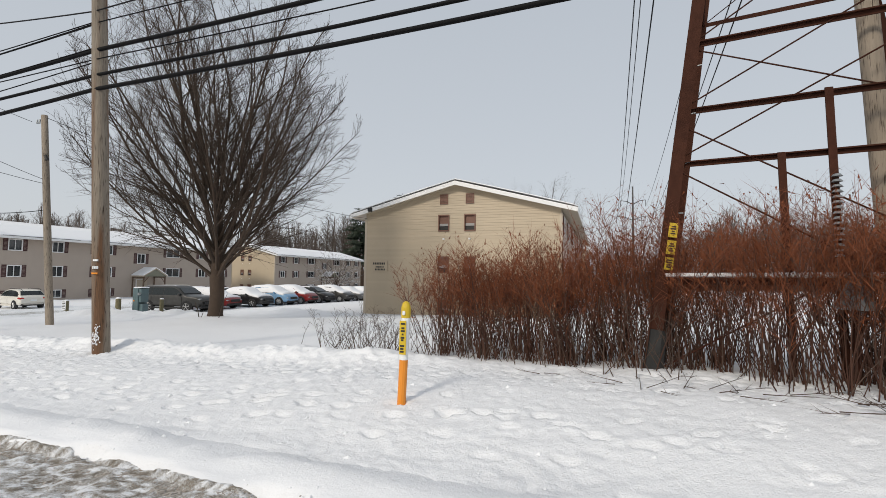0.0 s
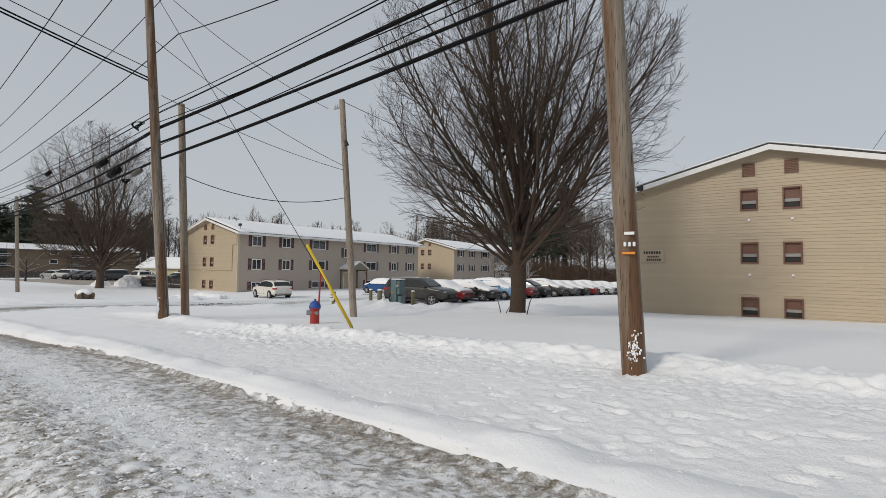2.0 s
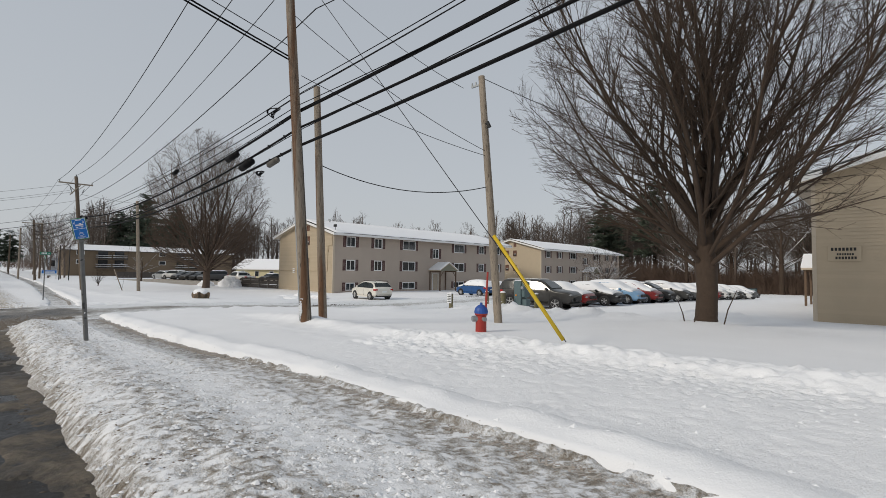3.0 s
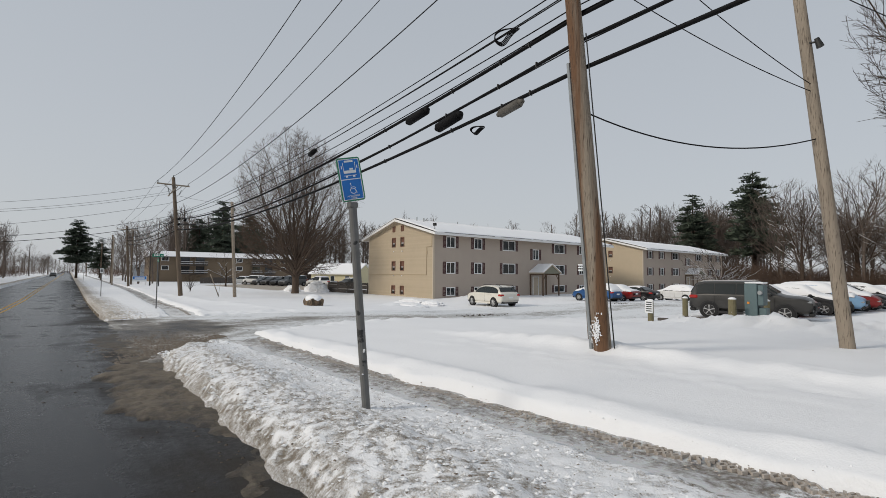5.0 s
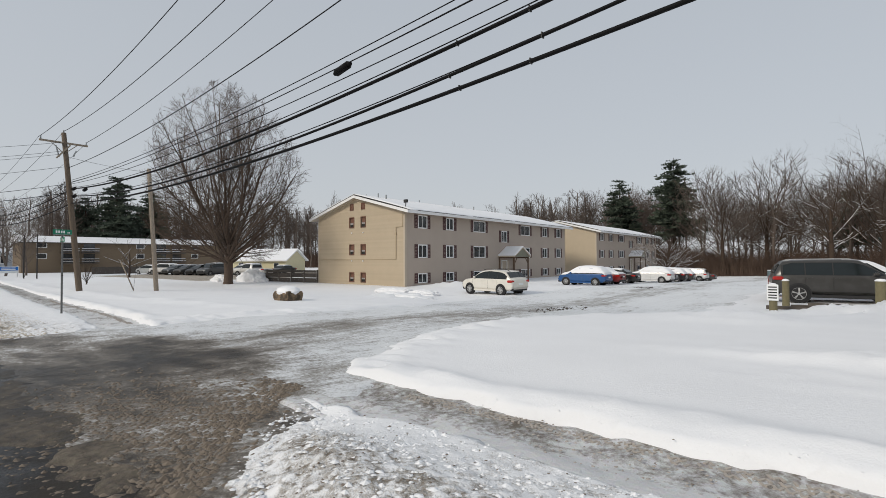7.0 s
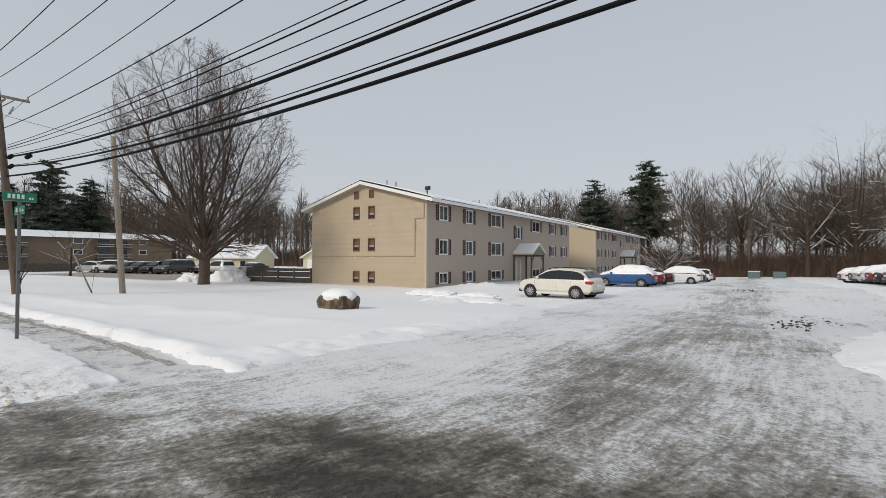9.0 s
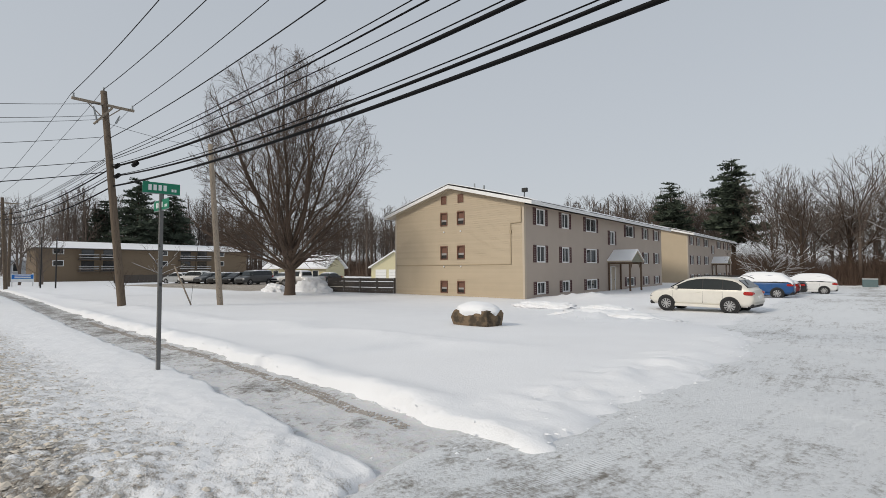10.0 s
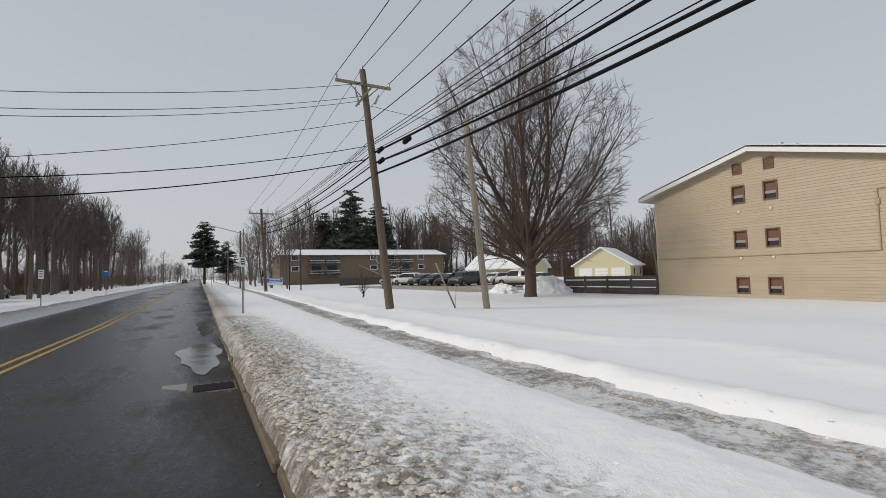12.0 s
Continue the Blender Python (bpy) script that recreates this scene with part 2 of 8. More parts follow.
for wood in (WOOD, WOOD_GREY, WOOD_DARK):
    wn_, wl_ = wood.node_tree.nodes, wood.node_tree.links
    shader = wn_["Principled BSDF"]
    crack, narrow, blend = wn_.new("ShaderNodeTexNoise"), wn_.new("ShaderNodeValToRGB"), wn_.new("ShaderNodeMixRGB")
    crack.inputs["Scale"].default_value, crack.inputs["Detail"].default_value = 16.0, 5
    narrow.color_ramp.elements[0].position, narrow.color_ramp.elements[1].position = 0.56, 0.68
    wl_.new(crack.outputs["Fac"], narrow.inputs[0])
    wl_.new(narrow.outputs[0], blend.inputs[0])
    wl_.new(shader.inputs["Base Color"].links[0].from_socket, blend.inputs[1])
    blend.inputs[2].default_value = (0.045, 0.027, 0.016, 1)
    wl_.new(blend.outputs[0], shader.inputs["Base Color"])
    for node in [k for k in wood.node_tree.nodes if k.type == "TEX_NOISE"]:
        mapping = wood.node_tree.nodes.new("ShaderNodeMapping")
        mapping.inputs["Scale"].default_value = (4, 4, 0.22)
        wood.node_tree.links.new(wood.node_tree.nodes["Texture Coordinate"].outputs["Object"], mapping.inputs["Vector"])
        wood.node_tree.links.new(mapping.outputs[0], node.inputs["Vector"])
BARK = material("bark", (0.055, 0.036, 0.024), 0.9, spread=0.3, scale=5, bump=0.8, bump_scale=20)
BARK_WARM = material("brown_bark", (0.095, 0.066, 0.048), 0.9, spread=0.3, scale=5, bump=0.5, bump_scale=20)
NEEDLE = material("pine_needles", (0.066, 0.086, 0.06), 0.85, spread=0.4, scale=0.8)
CABLE = material("black_cable", (0.008, 0.008, 0.009), 0.7, spec=0.12)
WIRE = material("wire", (0.018, 0.018, 0.02), 0.7, spec=0.15)
STEEL = material("galvanised_steel", (0.32, 0.34, 0.35), 0.5, 0.6, spread=0.2, scale=8)


# helpers of this scene
def empty(name, at, label, category, group="", kind="", rz=0.0):
    ob = new(name)
    ob.empty_display_size = 0.2
    ob.matrix_basis = Matrix.Translation(at) @ Matrix.Rotation(radians(rz), 4, "Z")
    return tagged(ob, label, category, group, kind)


def finish(name, bm, mat, smooth=False):
    me = bpy.data.meshes.new(name)
    bmesh.ops.recalc_face_normals(bm, faces=bm.faces)
    bm.to_mesh(me)
    bm.free()
    if smooth:
        me.shade_smooth()
    for m in mat if isinstance(mat, (list, tuple)) else [mat]:
        me.materials.append(m)
    return me


def part(name, bm, mat, parent=None, label="", smooth=False):
    ob = new(name, finish(name, bm, mat, smooth))
    ob.parent = parent
    return tagged(ob, label)


def box(bm, lo, hi, bevel=0.0, m=None):
    lo, hi = Vector(lo), Vector(hi)
    got = bmesh.ops.create_cube(bm, size=1.0, matrix=(m or Matrix()) @ Matrix.Translation((lo + hi) / 2) @ Matrix.Diagonal((*(hi - lo), 1)))
    if bevel:
        edges = list({e for v in got["verts"] for e in v.link_edges})
        bmesh.ops.bevel(bm, geom=edges, offset=bevel, segments=1, affect="EDGES")
    return bm


def boxed(lo, hi, bevel=0.0):
    return box(bmesh.new(), lo, hi, bevel)


def cyl(bm, a, b, r1, r2=None, sides=12, caps=True):
    a, b = Vector(a), Vector(b)
    turn = (b - a).to_track_quat("Z", "Y").to_matrix().to_4x4()
    bmesh.ops.create_cone(bm, cap_ends=caps, segments=sides, radius1=r1, radius2=r1 if r2 is None else r2, depth=(b - a).length, matrix=Matrix.Translation((a + b) / 2) @ turn)
    return bm


class Tubes:
    """Collects tapered tubes as raw arrays and makes one mesh of them."""

    def __init__(self):
        self.v, self.f, self.paths = [], [], []

    def add(self, pts, radii, sides=4):
        base = len(self.v)
        self.paths.append((pts, radii))
        if sides == 1:
            for i, (p, r) in enumerate(zip(pts, radii)):
                d = pts[min(i + 1, len(pts) - 1)] - pts[max(i - 1, 0)]
                u = d.cross(Vector((d.y, 0.3 * d.z, d.x + 0.1))).normalized() * r
                self.v += [p + u, p - u]
                if i:
                    self.f.append((base + 2 * i - 2, base + 2 * i - 1, base + 2 * i + 1, base + 2 * i))
            return
        ring = [(math.cos(2 * math.pi * k / sides), math.sin(2 * math.pi * k / sides)) for k in range(sides)]
        for i, (p, r) in enumerate(zip(pts, radii)):
            d = (pts[min(i + 1, len(pts) - 1)] - pts[max(i - 1, 0)]).normalized()
            u = d.cross(Vector((0, 0, 1)) if abs(d.z) < 0.9 else Vector((1, 0, 0))).normalized()
            w = d.cross(u)
            for c, s in ring:
                self.v.append(p + (u * c + w * s) * r)
            if i:
                for k in range(sides):
                    k2 = (k + 1) % sides
                    a = base + (i - 1) * sides
                    self.f.append((a + k, a + k2, a + sides + k2, a + sides + k))

    def spike(self, a, b, r):
        """A thin three-sided twig that ends in a point."""
        base, d = len(self.v), b - a
        u = d.cross(Vector((0.3, 0.2, 1) if abs(d.z) < 0.9 * d.length else (1, 0, 0))).normalized() * r
        w = d.cross(u).normalized() * r
        self.v += [a + u, a - 0.5 * u + 0.87 * w, a - 0.5 * u - 0.87 * w, b]
        self.f += [(base, base + 1, base + 3), (base + 1, base + 2, base + 3), (base + 2, base, base + 3)]

    def blade(self, a, b, r):
        """The finest far twig: one sliver."""
        base, d = len(self.v), b - a
        u = d.cross(Vector((d.y, 0.3 * d.z, d.x + 0.1))).normalized() * r
        self.v += [a + u, a - u, b]
        self.f.append((base, base + 1, base + 2))

    def mesh(self, name, mat, smooth=True):
        me = bpy.data.meshes.new(name)
        me.from_pydata(self.v, [], self.f)
        me.materials.append(mat)
        if smooth:
            me.shade_smooth()
        return me


def smooth01(v):
    v = np.clip(v, 0, 1)
    return v * v * (3 - 2 * v)


def hash_noise(x, y, cell, seed):
    """Smooth value noise over the plane, -1 to 1."""
    gx, gy = np.floor(x / cell), np.floor(y / cell)
    fx, fy = smooth01(x / cell - gx), smooth01(y / cell - gy)

    def corner(i, j):
        return np.sin((gx + i) * 127.1 + (gy + j) * 311.7 + seed * 74.7) * 43758.5453 % 1.0

    return 2 * ((corner(0, 0) * (1 - fx) + corner(1, 0) * fx) * (1 - fy) + (corner(0, 1) * (1 - fx) + corner(1, 1) * fx) * fy) - 1


# the lie of the land: the street falls gently to the west
def street(x):
    x = np.asarray(x, float)
    return np.interp(x, (-4000, -90, -70, -56, 8, 25, 4000), (-0.45, -0.45, -0.46, -0.29, 1.16, 1.35, 1.35))


def base_level(x, y):
    """Lawn level without snow relief: falls from the street to the buildings."""
    x, y = np.asarray(x, float), np.asarray(y, float)
    fall = np.interp(x, (-90, -69, -56, -45, -28, -16, 30), (0.12, 0.3, 0.42, 0.5, 0.45, 0.7, 0.9))
    dip = 1.75 * smooth01((x + 57) / 8) * smooth01((-14 - x) / 8) * smooth01((y - 28) / 78)
    east = smooth01((x + 24) / 7)
    drop = (1 - east) * smooth01((y - 4.5) / 16.0) + east * np.interp(y, (4.5, 8, 16, 27), (0, 0.03, 0.28, 1))
    return street(x) - fall * drop - dip


def walk_centre(x):
    return np.interp(x, (-400, -95, -75, -58, -48, -42, -32, -25, -18, -8, 0, 60), (4.9, 4.9, 4.6, 3.8, 3.35, 2.8, 2.4, 2.4, 2.75, 2.45, 2.0, 1.9))


def kerb_line(x):
    return np.interp(x, (-46, -31, 5), (0.12, 0.45, 0.42))


def drive_left(y):
    return np.interp(y, (-1, 0.4, 2, 3.2, 4, 6, 9, 12, 15, 16.5, 110), (-44.0, -43.0, -41.6, -41.8, -41.7, -41.3, -41.1, -41.1, -41.7, -42.6, -42.0))


def drive_right(y):
    return np.interp(y, (-1, 0.2, 1.2, 2.2, 3, 4.2, 6, 8, 10, 12, 15, 18, 34, 110), (-29.6, -30.8, -32.0, -32.6, -33.0, -33.8, -34.6, -34.95, -34.9, -34.4, -33.4, -32.6, -31.6, -30.6))


def snow_level(x, y):
    """Height of the snow and how dirty it is."""
    z = base_level(x, y)
    n1, n2, n3, n4 = hash_noise(x, y, 2.3, 1), hash_noise(x, y, 0.7, 2), hash_noise(x, y, 0.27, 3), hash_noise(x, y, 0.13, 4)
    dirt_shade = np.zeros_like(z)
    z = z + 0.02 * n1 + 0.006 * n2
    # trodden verge with footprints along the eastern stretch, and the ploughed ridge behind it
    yc = walk_centre(x)
    trod = smooth01((x + 21) / 4) * smooth01((y - yc - 0.5) / 0.5) * smooth01((7.2 - y) / 0.7)
    z = z + np.interp(x, (-20, -12, -9, -2), (0, 0.6, 0.9, 1.4)) * np.interp(y, (3.0, 4.2, 5.4, 7.0, 9.5), (0, 0.05, 0.13, 0.13, 0.02))
    z = z + trod * (0.006 * n2 + 0.006 * np.minimum(n3 + 0.25, 0.0) + 0.02 * np.minimum(n4 + 0.2, 0.0) - 0.02)
    z = z + 0.07 * smooth01((x + 6) / 4) * smooth01((y - 3.4) / 1.0) * smooth01((7.5 - y) / 2.0)
    dirt_shade = dirt_shade + 0.07 * trod
    crest = y - 7.0 - 0.22 * n1 - 0.08 * n2
    ridge = np.exp(-((crest / np.where(crest < 0, 0.36, 0.85)) ** 2)) * smooth01((x + 31) / 5) * (1 - 0.8 * smooth01((x + 3.6) / 2.0))
    z = z + ridge * (0.17 + 0.03 * n2 + 0.035 * n3 + 0.03 * n4)
    # snow drifted up round the big tree's foot
    z = z + 0.16 * np.exp(-(((x + 16.4) ** 2 + (y - 16.1) ** 2) / 1.6))
    crumbs = np.exp(-(((y - 5.9) / 0.8) ** 2)) * smooth01((x + 31) / 5) * smooth01((-14 - x) / 4)
    z = z + crumbs * (0.035 * np.maximum(n3, -0.2) + 0.02 * n4)
    ridge = np.exp(-(((y - 7.3 - 0.5 * n1 - 0.03 * (x + 50)) / 0.7) ** 2)) * smooth01((-43 - x) / 3)
    z = z + ridge * (0.09 + 0.02 * n3)
    over = y - yc - 0.8 - 0.05 * n2
    lip = np.exp(-((over / np.where(over < 0, 0.2, 0.3)) ** 2)) * smooth01((70 + x) / 5) * smooth01((np.where(x > -36, x - drive_right(y), drive_left(y) - x) - 0.3) / 1.6)
    z = z + lip * (0.075 + 0.02 * n2 + 0.022 * n3 + 0.02 * n4)
    # chunky bank between road and walk
    y0 = kerb_line(x)
    bank = smooth01((y - y0 + 0.12) / np.interp(x, (-40, -33), (0.4, 0.7))) * smooth01((yc - 0.45 - y) / np.interp(x, (-40, -31), (0.5, 1.2)))
    bank = bank * np.where(x > -36, smooth01((x - drive_right(y) + 0.1) / 1.3), smooth01((drive_left(y) - x + 0.1) / 1.1))
    end = np.where(x > -36, x - drive_right(y), drive_left(y) - x)
    z = z - 0.17 * (1 - smooth01((end + 0.1) / 1.7)) * smooth01((yc - 0.3 - y) / 0.4) * (y < 3)
    tall = np.interp(x, (-90, -56, -46, -42.5, -40, -33, -31, -28, -24.5, -20, -10, 5), (0.1, 0.13, 0.1, 0.08, 0.0, 0.06, 0.1, 0.14, 0.1, 0.09, 0.07, 0.06))
    z = z + bank * (tall * (1 - 0.6 * smooth01((y - y0 - 0.5) / 1.0)) + np.interp(x, (-46, -40), (0.004, 0.015)) * n2 + np.interp(x, (-46, -40), (0.006, 0.02)) * (n3 + n4))
    rough_side = bank * np.interp(x, (-60, -50, -44, -40, -32, -20, 5), (0.3, 0.29, 0.22, 0.2, 0.33, 0.29, 0.29))
    rough_side = rough_side * (1 - 0.85 * smooth01((y - 1.3) / 0.8) * smooth01((-42 - x) / 3))
    dirt_shade = dirt_shade + 0.16 * bank * smooth01((0.9 + y0 - y) / 0.6) * (smooth01((-40 - x) / 3) + 0.1 * smooth01((x + 33) / 2))
    dirt_shade = dirt_shade + rough_side * (0.8 + 0.22 * n1 - 0.15 * smooth01((y - y0 - 0.6) / 1.0))
    dirt_shade = dirt_shade + np.interp(x, (-45, -42), (0.42, 0.34)) * np.exp(-(((y - y0 + 0.1) / np.interp(x, (-45, -42, -33), (0.2, 0.14, 0.24))) ** 2)) * (y < 3)
    dirt_shade = dirt_shade + 0.11 * np.exp(-(((y - yc + 0.6) / 0.4) ** 2)) * smooth01((x + 31) / 1.5) * (x < 6)
    dirt_shade = dirt_shade + 0.16 * bank * np.exp(-(((x + 32) / 1.6) ** 2)) * (0.8 + 0.6 * n1)
    # mouth of the drive is ploughed up and brown
    mouth = smooth01((2.6 - y) / 2) * np.exp(-np.minimum(np.abs(x - drive_left(y)), np.abs(x - drive_right(y))) ** 2 / 1.2)
    dirt_shade = dirt_shade + 0.05 * mouth
    # snow thins out towards the side street's edges
    z = z - 0.07 * (1 - smooth01((x - drive_right(y)) / 1.6)) * smooth01((y - 3.2) / 1.5) * (x > -37) * (y < 40)
    z = z - 0.06 * (1 - smooth01((drive_left(y) - x) / 1.3)) * smooth01((y - 3.6) / 1.2) * (x < -37) * (y < 18)
    # heaps beside the lot
    for hx, hy, hr, hh in ((-46.5, 17.0, 2.0, 0.24), (-26.0, 17.6, 2.6, 0.45), (-22.0, 19.0, 2.5, 0.35), (-53.0, 30.0, 2.2, 0.3), (-30.0, 14.0, 1.6, 0.2), (-18.0, 24.5, 2.5, 0.25)):
        z = z + hh * np.exp(-(((x - hx) ** 2 + ((y - hy) * 1.3) ** 2) / hr**2)) * (1 + 0.4 * n2 + 0.4 * n3 + 0.25 * n4)
    # cut out the walk, the drive and the road
    edge = 0.07 * n2 + 0.05 * n3
    half = np.interp(x, (-90, -48, -42, -30, -20, -6, 5), (0.5, 0.52, 0.55, 0.42, 0.4, 0.4, 0.4))
    in_walk = smooth01((half + edge - np.abs(y - yc)) / 0.12 + 0.5)
    crumble = np.exp(-((np.minimum(np.abs(x - drive_left(y) + 0.7), np.abs(x - drive_right(y) - 0.7)) / 0.5) ** 2)) * smooth01((y - 2) / 1.5) * smooth01((15 - y) / 3)
    z = z + crumble * (0.05 + 0.05 * n3 + 0.045 * n4)
    into = np.minimum(x - drive_left(y), drive_right(y) - x) + 3 * edge
    in_drive = smooth01(into / 0.5 + 0.4) * (y > -0.6) * (y < 108)
    lot = smooth01((y - 15.5) / 2) * smooth01((x + 48) / 1.5) * smooth01((-24 - x) / 1.5) * (y < 108)
    z = z - lot * 0.05 * (1 - in_drive)
    dirt_shade = dirt_shade + lot * (0.06 + 0.08 * n1)
    in_road = smooth01((y0 - 0.02 + np.interp(x, (-45, -42), (0.35, 1.2)) * edge - y) / np.interp(x, (-40, -33), (0.22, 0.5)) + 0.3) * (y > -8.0 + edge)
    far_bank = np.exp(-(((y + 8.6) / 0.6) ** 2))
    z = z + far_bank * (0.22 + 0.08 * n2)
    dirt_shade = dirt_shade + far_bank * 0.5
    # side streets and lots beyond
    far_lot = 0.62 * smooth01((x + 112) / 2) * smooth01((-81 - x) / 2) * smooth01((y - np.interp(x, (-112, -82), (15.5, 19.5))) / 1.5) * smooth01((46 - y) / 2)
    dirt_shade = dirt_shade + far_lot * 0.75
    nook = np.maximum(smooth01((0.75 - np.hypot(x + 41.75, y - 2.3)) / 0.25), 0.8 * smooth01((0.5 - np.hypot(x + 31.2, y - 2.3)) / 0.25))
    in_drive = np.maximum(in_drive, nook)
    cut = np.maximum(np.maximum(in_walk * (np.abs(y - yc) < 1.5), in_drive), in_road)
    return z * (1 - cut) + (base_level(x, y) - 0.42) * cut, np.clip(dirt_shade, 0, 1.2)


def sheet(name, xs, ys, level, mat, attribute):
    """A grid of quads over xs and ys; level gives its heights and an attribute."""
    gx, gy = np.meshgrid(xs, ys, indexing="ij")
    z, value = level(gx, gy)
    nx, ny = len(xs), len(ys)
    me = bpy.data.meshes.new(name)
    idx = np.arange(nx * ny).reshape(nx, ny)
    quads = np.stack([idx[:-1, :-1], idx[1:, :-1], idx[1:, 1:], idx[:-1, 1:]], -1).reshape(-1, 4)
    me.vertices.add(nx * ny)
    me.vertices.foreach_set("co", np.stack([gx, gy, z], -1).astype(np.float32).ravel())
    me.loops.add(quads.size)
    me.loops.foreach_set("vertex_index", quads.astype(np.int32).ravel())
    me.polygons.add(len(quads))
    me.polygons.foreach_set("loop_start", np.arange(0, quads.size, 4, dtype=np.int32))
    me.polygons.foreach_set("loop_total", np.full(len(quads), 4, dtype=np.int32))
    me.update(calc_edges=True)
    me.attributes.new(attribute, "FLOAT", "POINT").data.foreach_set("value", np.broadcast_to(value, gx.shape).astype(np.float32).ravel())
    me.materials.append(mat)
    me.shade_smooth()
    return new(name, me)


def steps(*spans):
    """Grid lines: (start, end, spacing) spans joined."""
    return np.unique(np.concatenate([np.linspace(a, b, max(2, int(round((b - a) / d)) + 1)) for a, b, d in spans]).round(4))


def ground_level(x, y):
    """The snow sheet, drawn in a little below the crumbly bank and the trodden verge that lie on it."""
    z, dirt_shade = snow_level(x, y)
    yc = walk_centre(x)
    under = smooth01((y - kerb_line(x) + 0.08) / 0.12) * smooth01((yc - 0.5 - y) / 0.12) * (x > -66) * (x < 5.5)
    verge = smooth01((y - yc - 0.95) / 0.5) * smooth01((7.5 - y) / 0.3) * smooth01((x + 20.6) / 0.3) * (x < 5)
    return z - 0.06 * under - 0.06 * verge, dirt_shade


ground = sheet("ground", steps((-2500, -600, 400), (-600, -160, 40), (-160, -90, 2.0), (-90, -74, 0.3), (-74, -58, 0.2), (-58, 6, 0.15), (6, 20, 0.4), (20, 120, 10), (120, 2500, 400)),
               steps((-2500, -300, 400), (-300, -30, 30), (-30, -9.5, 1.5), (-9.5, -7.5, 0.2), (-7.5, -0.6, 0.6), (-0.6, 3.6, 0.08), (3.6, 8.4, 0.1), (8.4, 20, 0.35), (20, 48, 0.9), (48, 120, 3.0), (120, 300, 30), (300, 2500, 400)), ground_level, SNOW, "dirt_shade")
tagged(ground, "snow covered lawn and verges, trodden and ploughed along the street", "ground", kind="structure")


def laid(name, xs, vs, level, lo, hi, mat, label, category, kind, kept="dirt_shade"):
    """A fine sheet laid between two lines lo(x) and hi(x), with v running from 0 to 1 across it."""
    ob = sheet(name, xs, vs, lambda x, v: level(x, lo(x) + (hi(x) - lo(x)) * v, v), mat, kept)
    co = np.empty(len(ob.data.vertices) * 3, np.float32)
    ob.data.vertices.foreach_get("co", co)
    co = co.reshape(-1, 3)
    co[:, 1] = lo(co[:, 0]) + (hi(co[:, 0]) - lo(co[:, 0])) * co[:, 1]
    ob.data.vertices.foreach_set("co", co.ravel())
    return tagged(ob, label, category, kind=kind)


def walk_level(x, v):
    y = walk_centre(x) + v
    n1, n2 = hash_noise(x, y, 0.5, 21), hash_noise(x, y, 0.16, 22)
    wear = 0.1 * np.exp(-((v / 0.3) ** 2)) + np.interp(x, (-60, -46, -40, -32, -20, 0), (0.06, -0.09, -0.12, 0.02, 0.02, -0.04)) + np.interp(x, (-44, -34), (0.14, 0.1)) * n1 - 0.08 + 0.13 * np.clip(v / 0.4, -1, 1) * smooth01((x + 33) / 2)
    wear = wear - 0.24 * smooth01((-v - 0.02) / 0.35) * smooth01((x + 31) / 1.5)
    sunk = 0.5 * smooth01((x - drive_left(y)) / 0.8 - 0.1) * smooth01((drive_right(y) - x) / 0.8 - 0.1) + 0.2 * smooth01((np.abs(v) - 0.68) / 0.15)
    return base_level(x, y) - 0.1 + 0.02 * n1 + 0.016 * n2 + 0.05 * smooth01(-v / 0.5) * smooth01((x + 31) / 1.5) - sunk, wear


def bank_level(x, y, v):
    """Ploughed clods, lump upon lump, dirty from the road, with crevice shade painted in."""
    z, dirt_shade = snow_level(x, y)
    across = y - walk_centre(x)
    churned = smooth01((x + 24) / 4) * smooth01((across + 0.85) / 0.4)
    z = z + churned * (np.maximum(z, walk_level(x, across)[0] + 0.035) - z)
    dirt_shade = dirt_shade + churned * (np.maximum(dirt_shade, np.interp(across, (-0.9, -0.4, 0.0, 0.3, 0.5), (0.16, 0.2, 0.26, 0.34, 0.3))) - dirt_shade)
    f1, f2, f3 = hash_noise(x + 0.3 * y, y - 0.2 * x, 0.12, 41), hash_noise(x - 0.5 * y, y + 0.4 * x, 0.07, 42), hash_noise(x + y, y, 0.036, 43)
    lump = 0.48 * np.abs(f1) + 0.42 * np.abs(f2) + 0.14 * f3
    amp = (0.005 + 0.14 * np.minimum(dirt_shade, 0.5)) * (1 - 0.45 * smooth01((across + 0.5) / 0.5))
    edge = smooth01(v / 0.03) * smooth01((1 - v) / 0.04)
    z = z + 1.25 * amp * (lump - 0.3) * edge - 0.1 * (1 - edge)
    # creases between lumps coloured darker: settled grime plus painted-in shade
    return z, np.clip(dirt_shade + (0.3 * (0.35 - np.abs(f2)) + 0.2 * f3 + 0.12 * (0.3 - np.abs(f1))) * np.minimum(1, dirt_shade * 5), 0, 1.2)


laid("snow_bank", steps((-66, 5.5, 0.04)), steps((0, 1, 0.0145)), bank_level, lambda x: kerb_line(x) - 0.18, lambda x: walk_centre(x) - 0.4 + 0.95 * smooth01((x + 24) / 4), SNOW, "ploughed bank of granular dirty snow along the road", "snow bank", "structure")


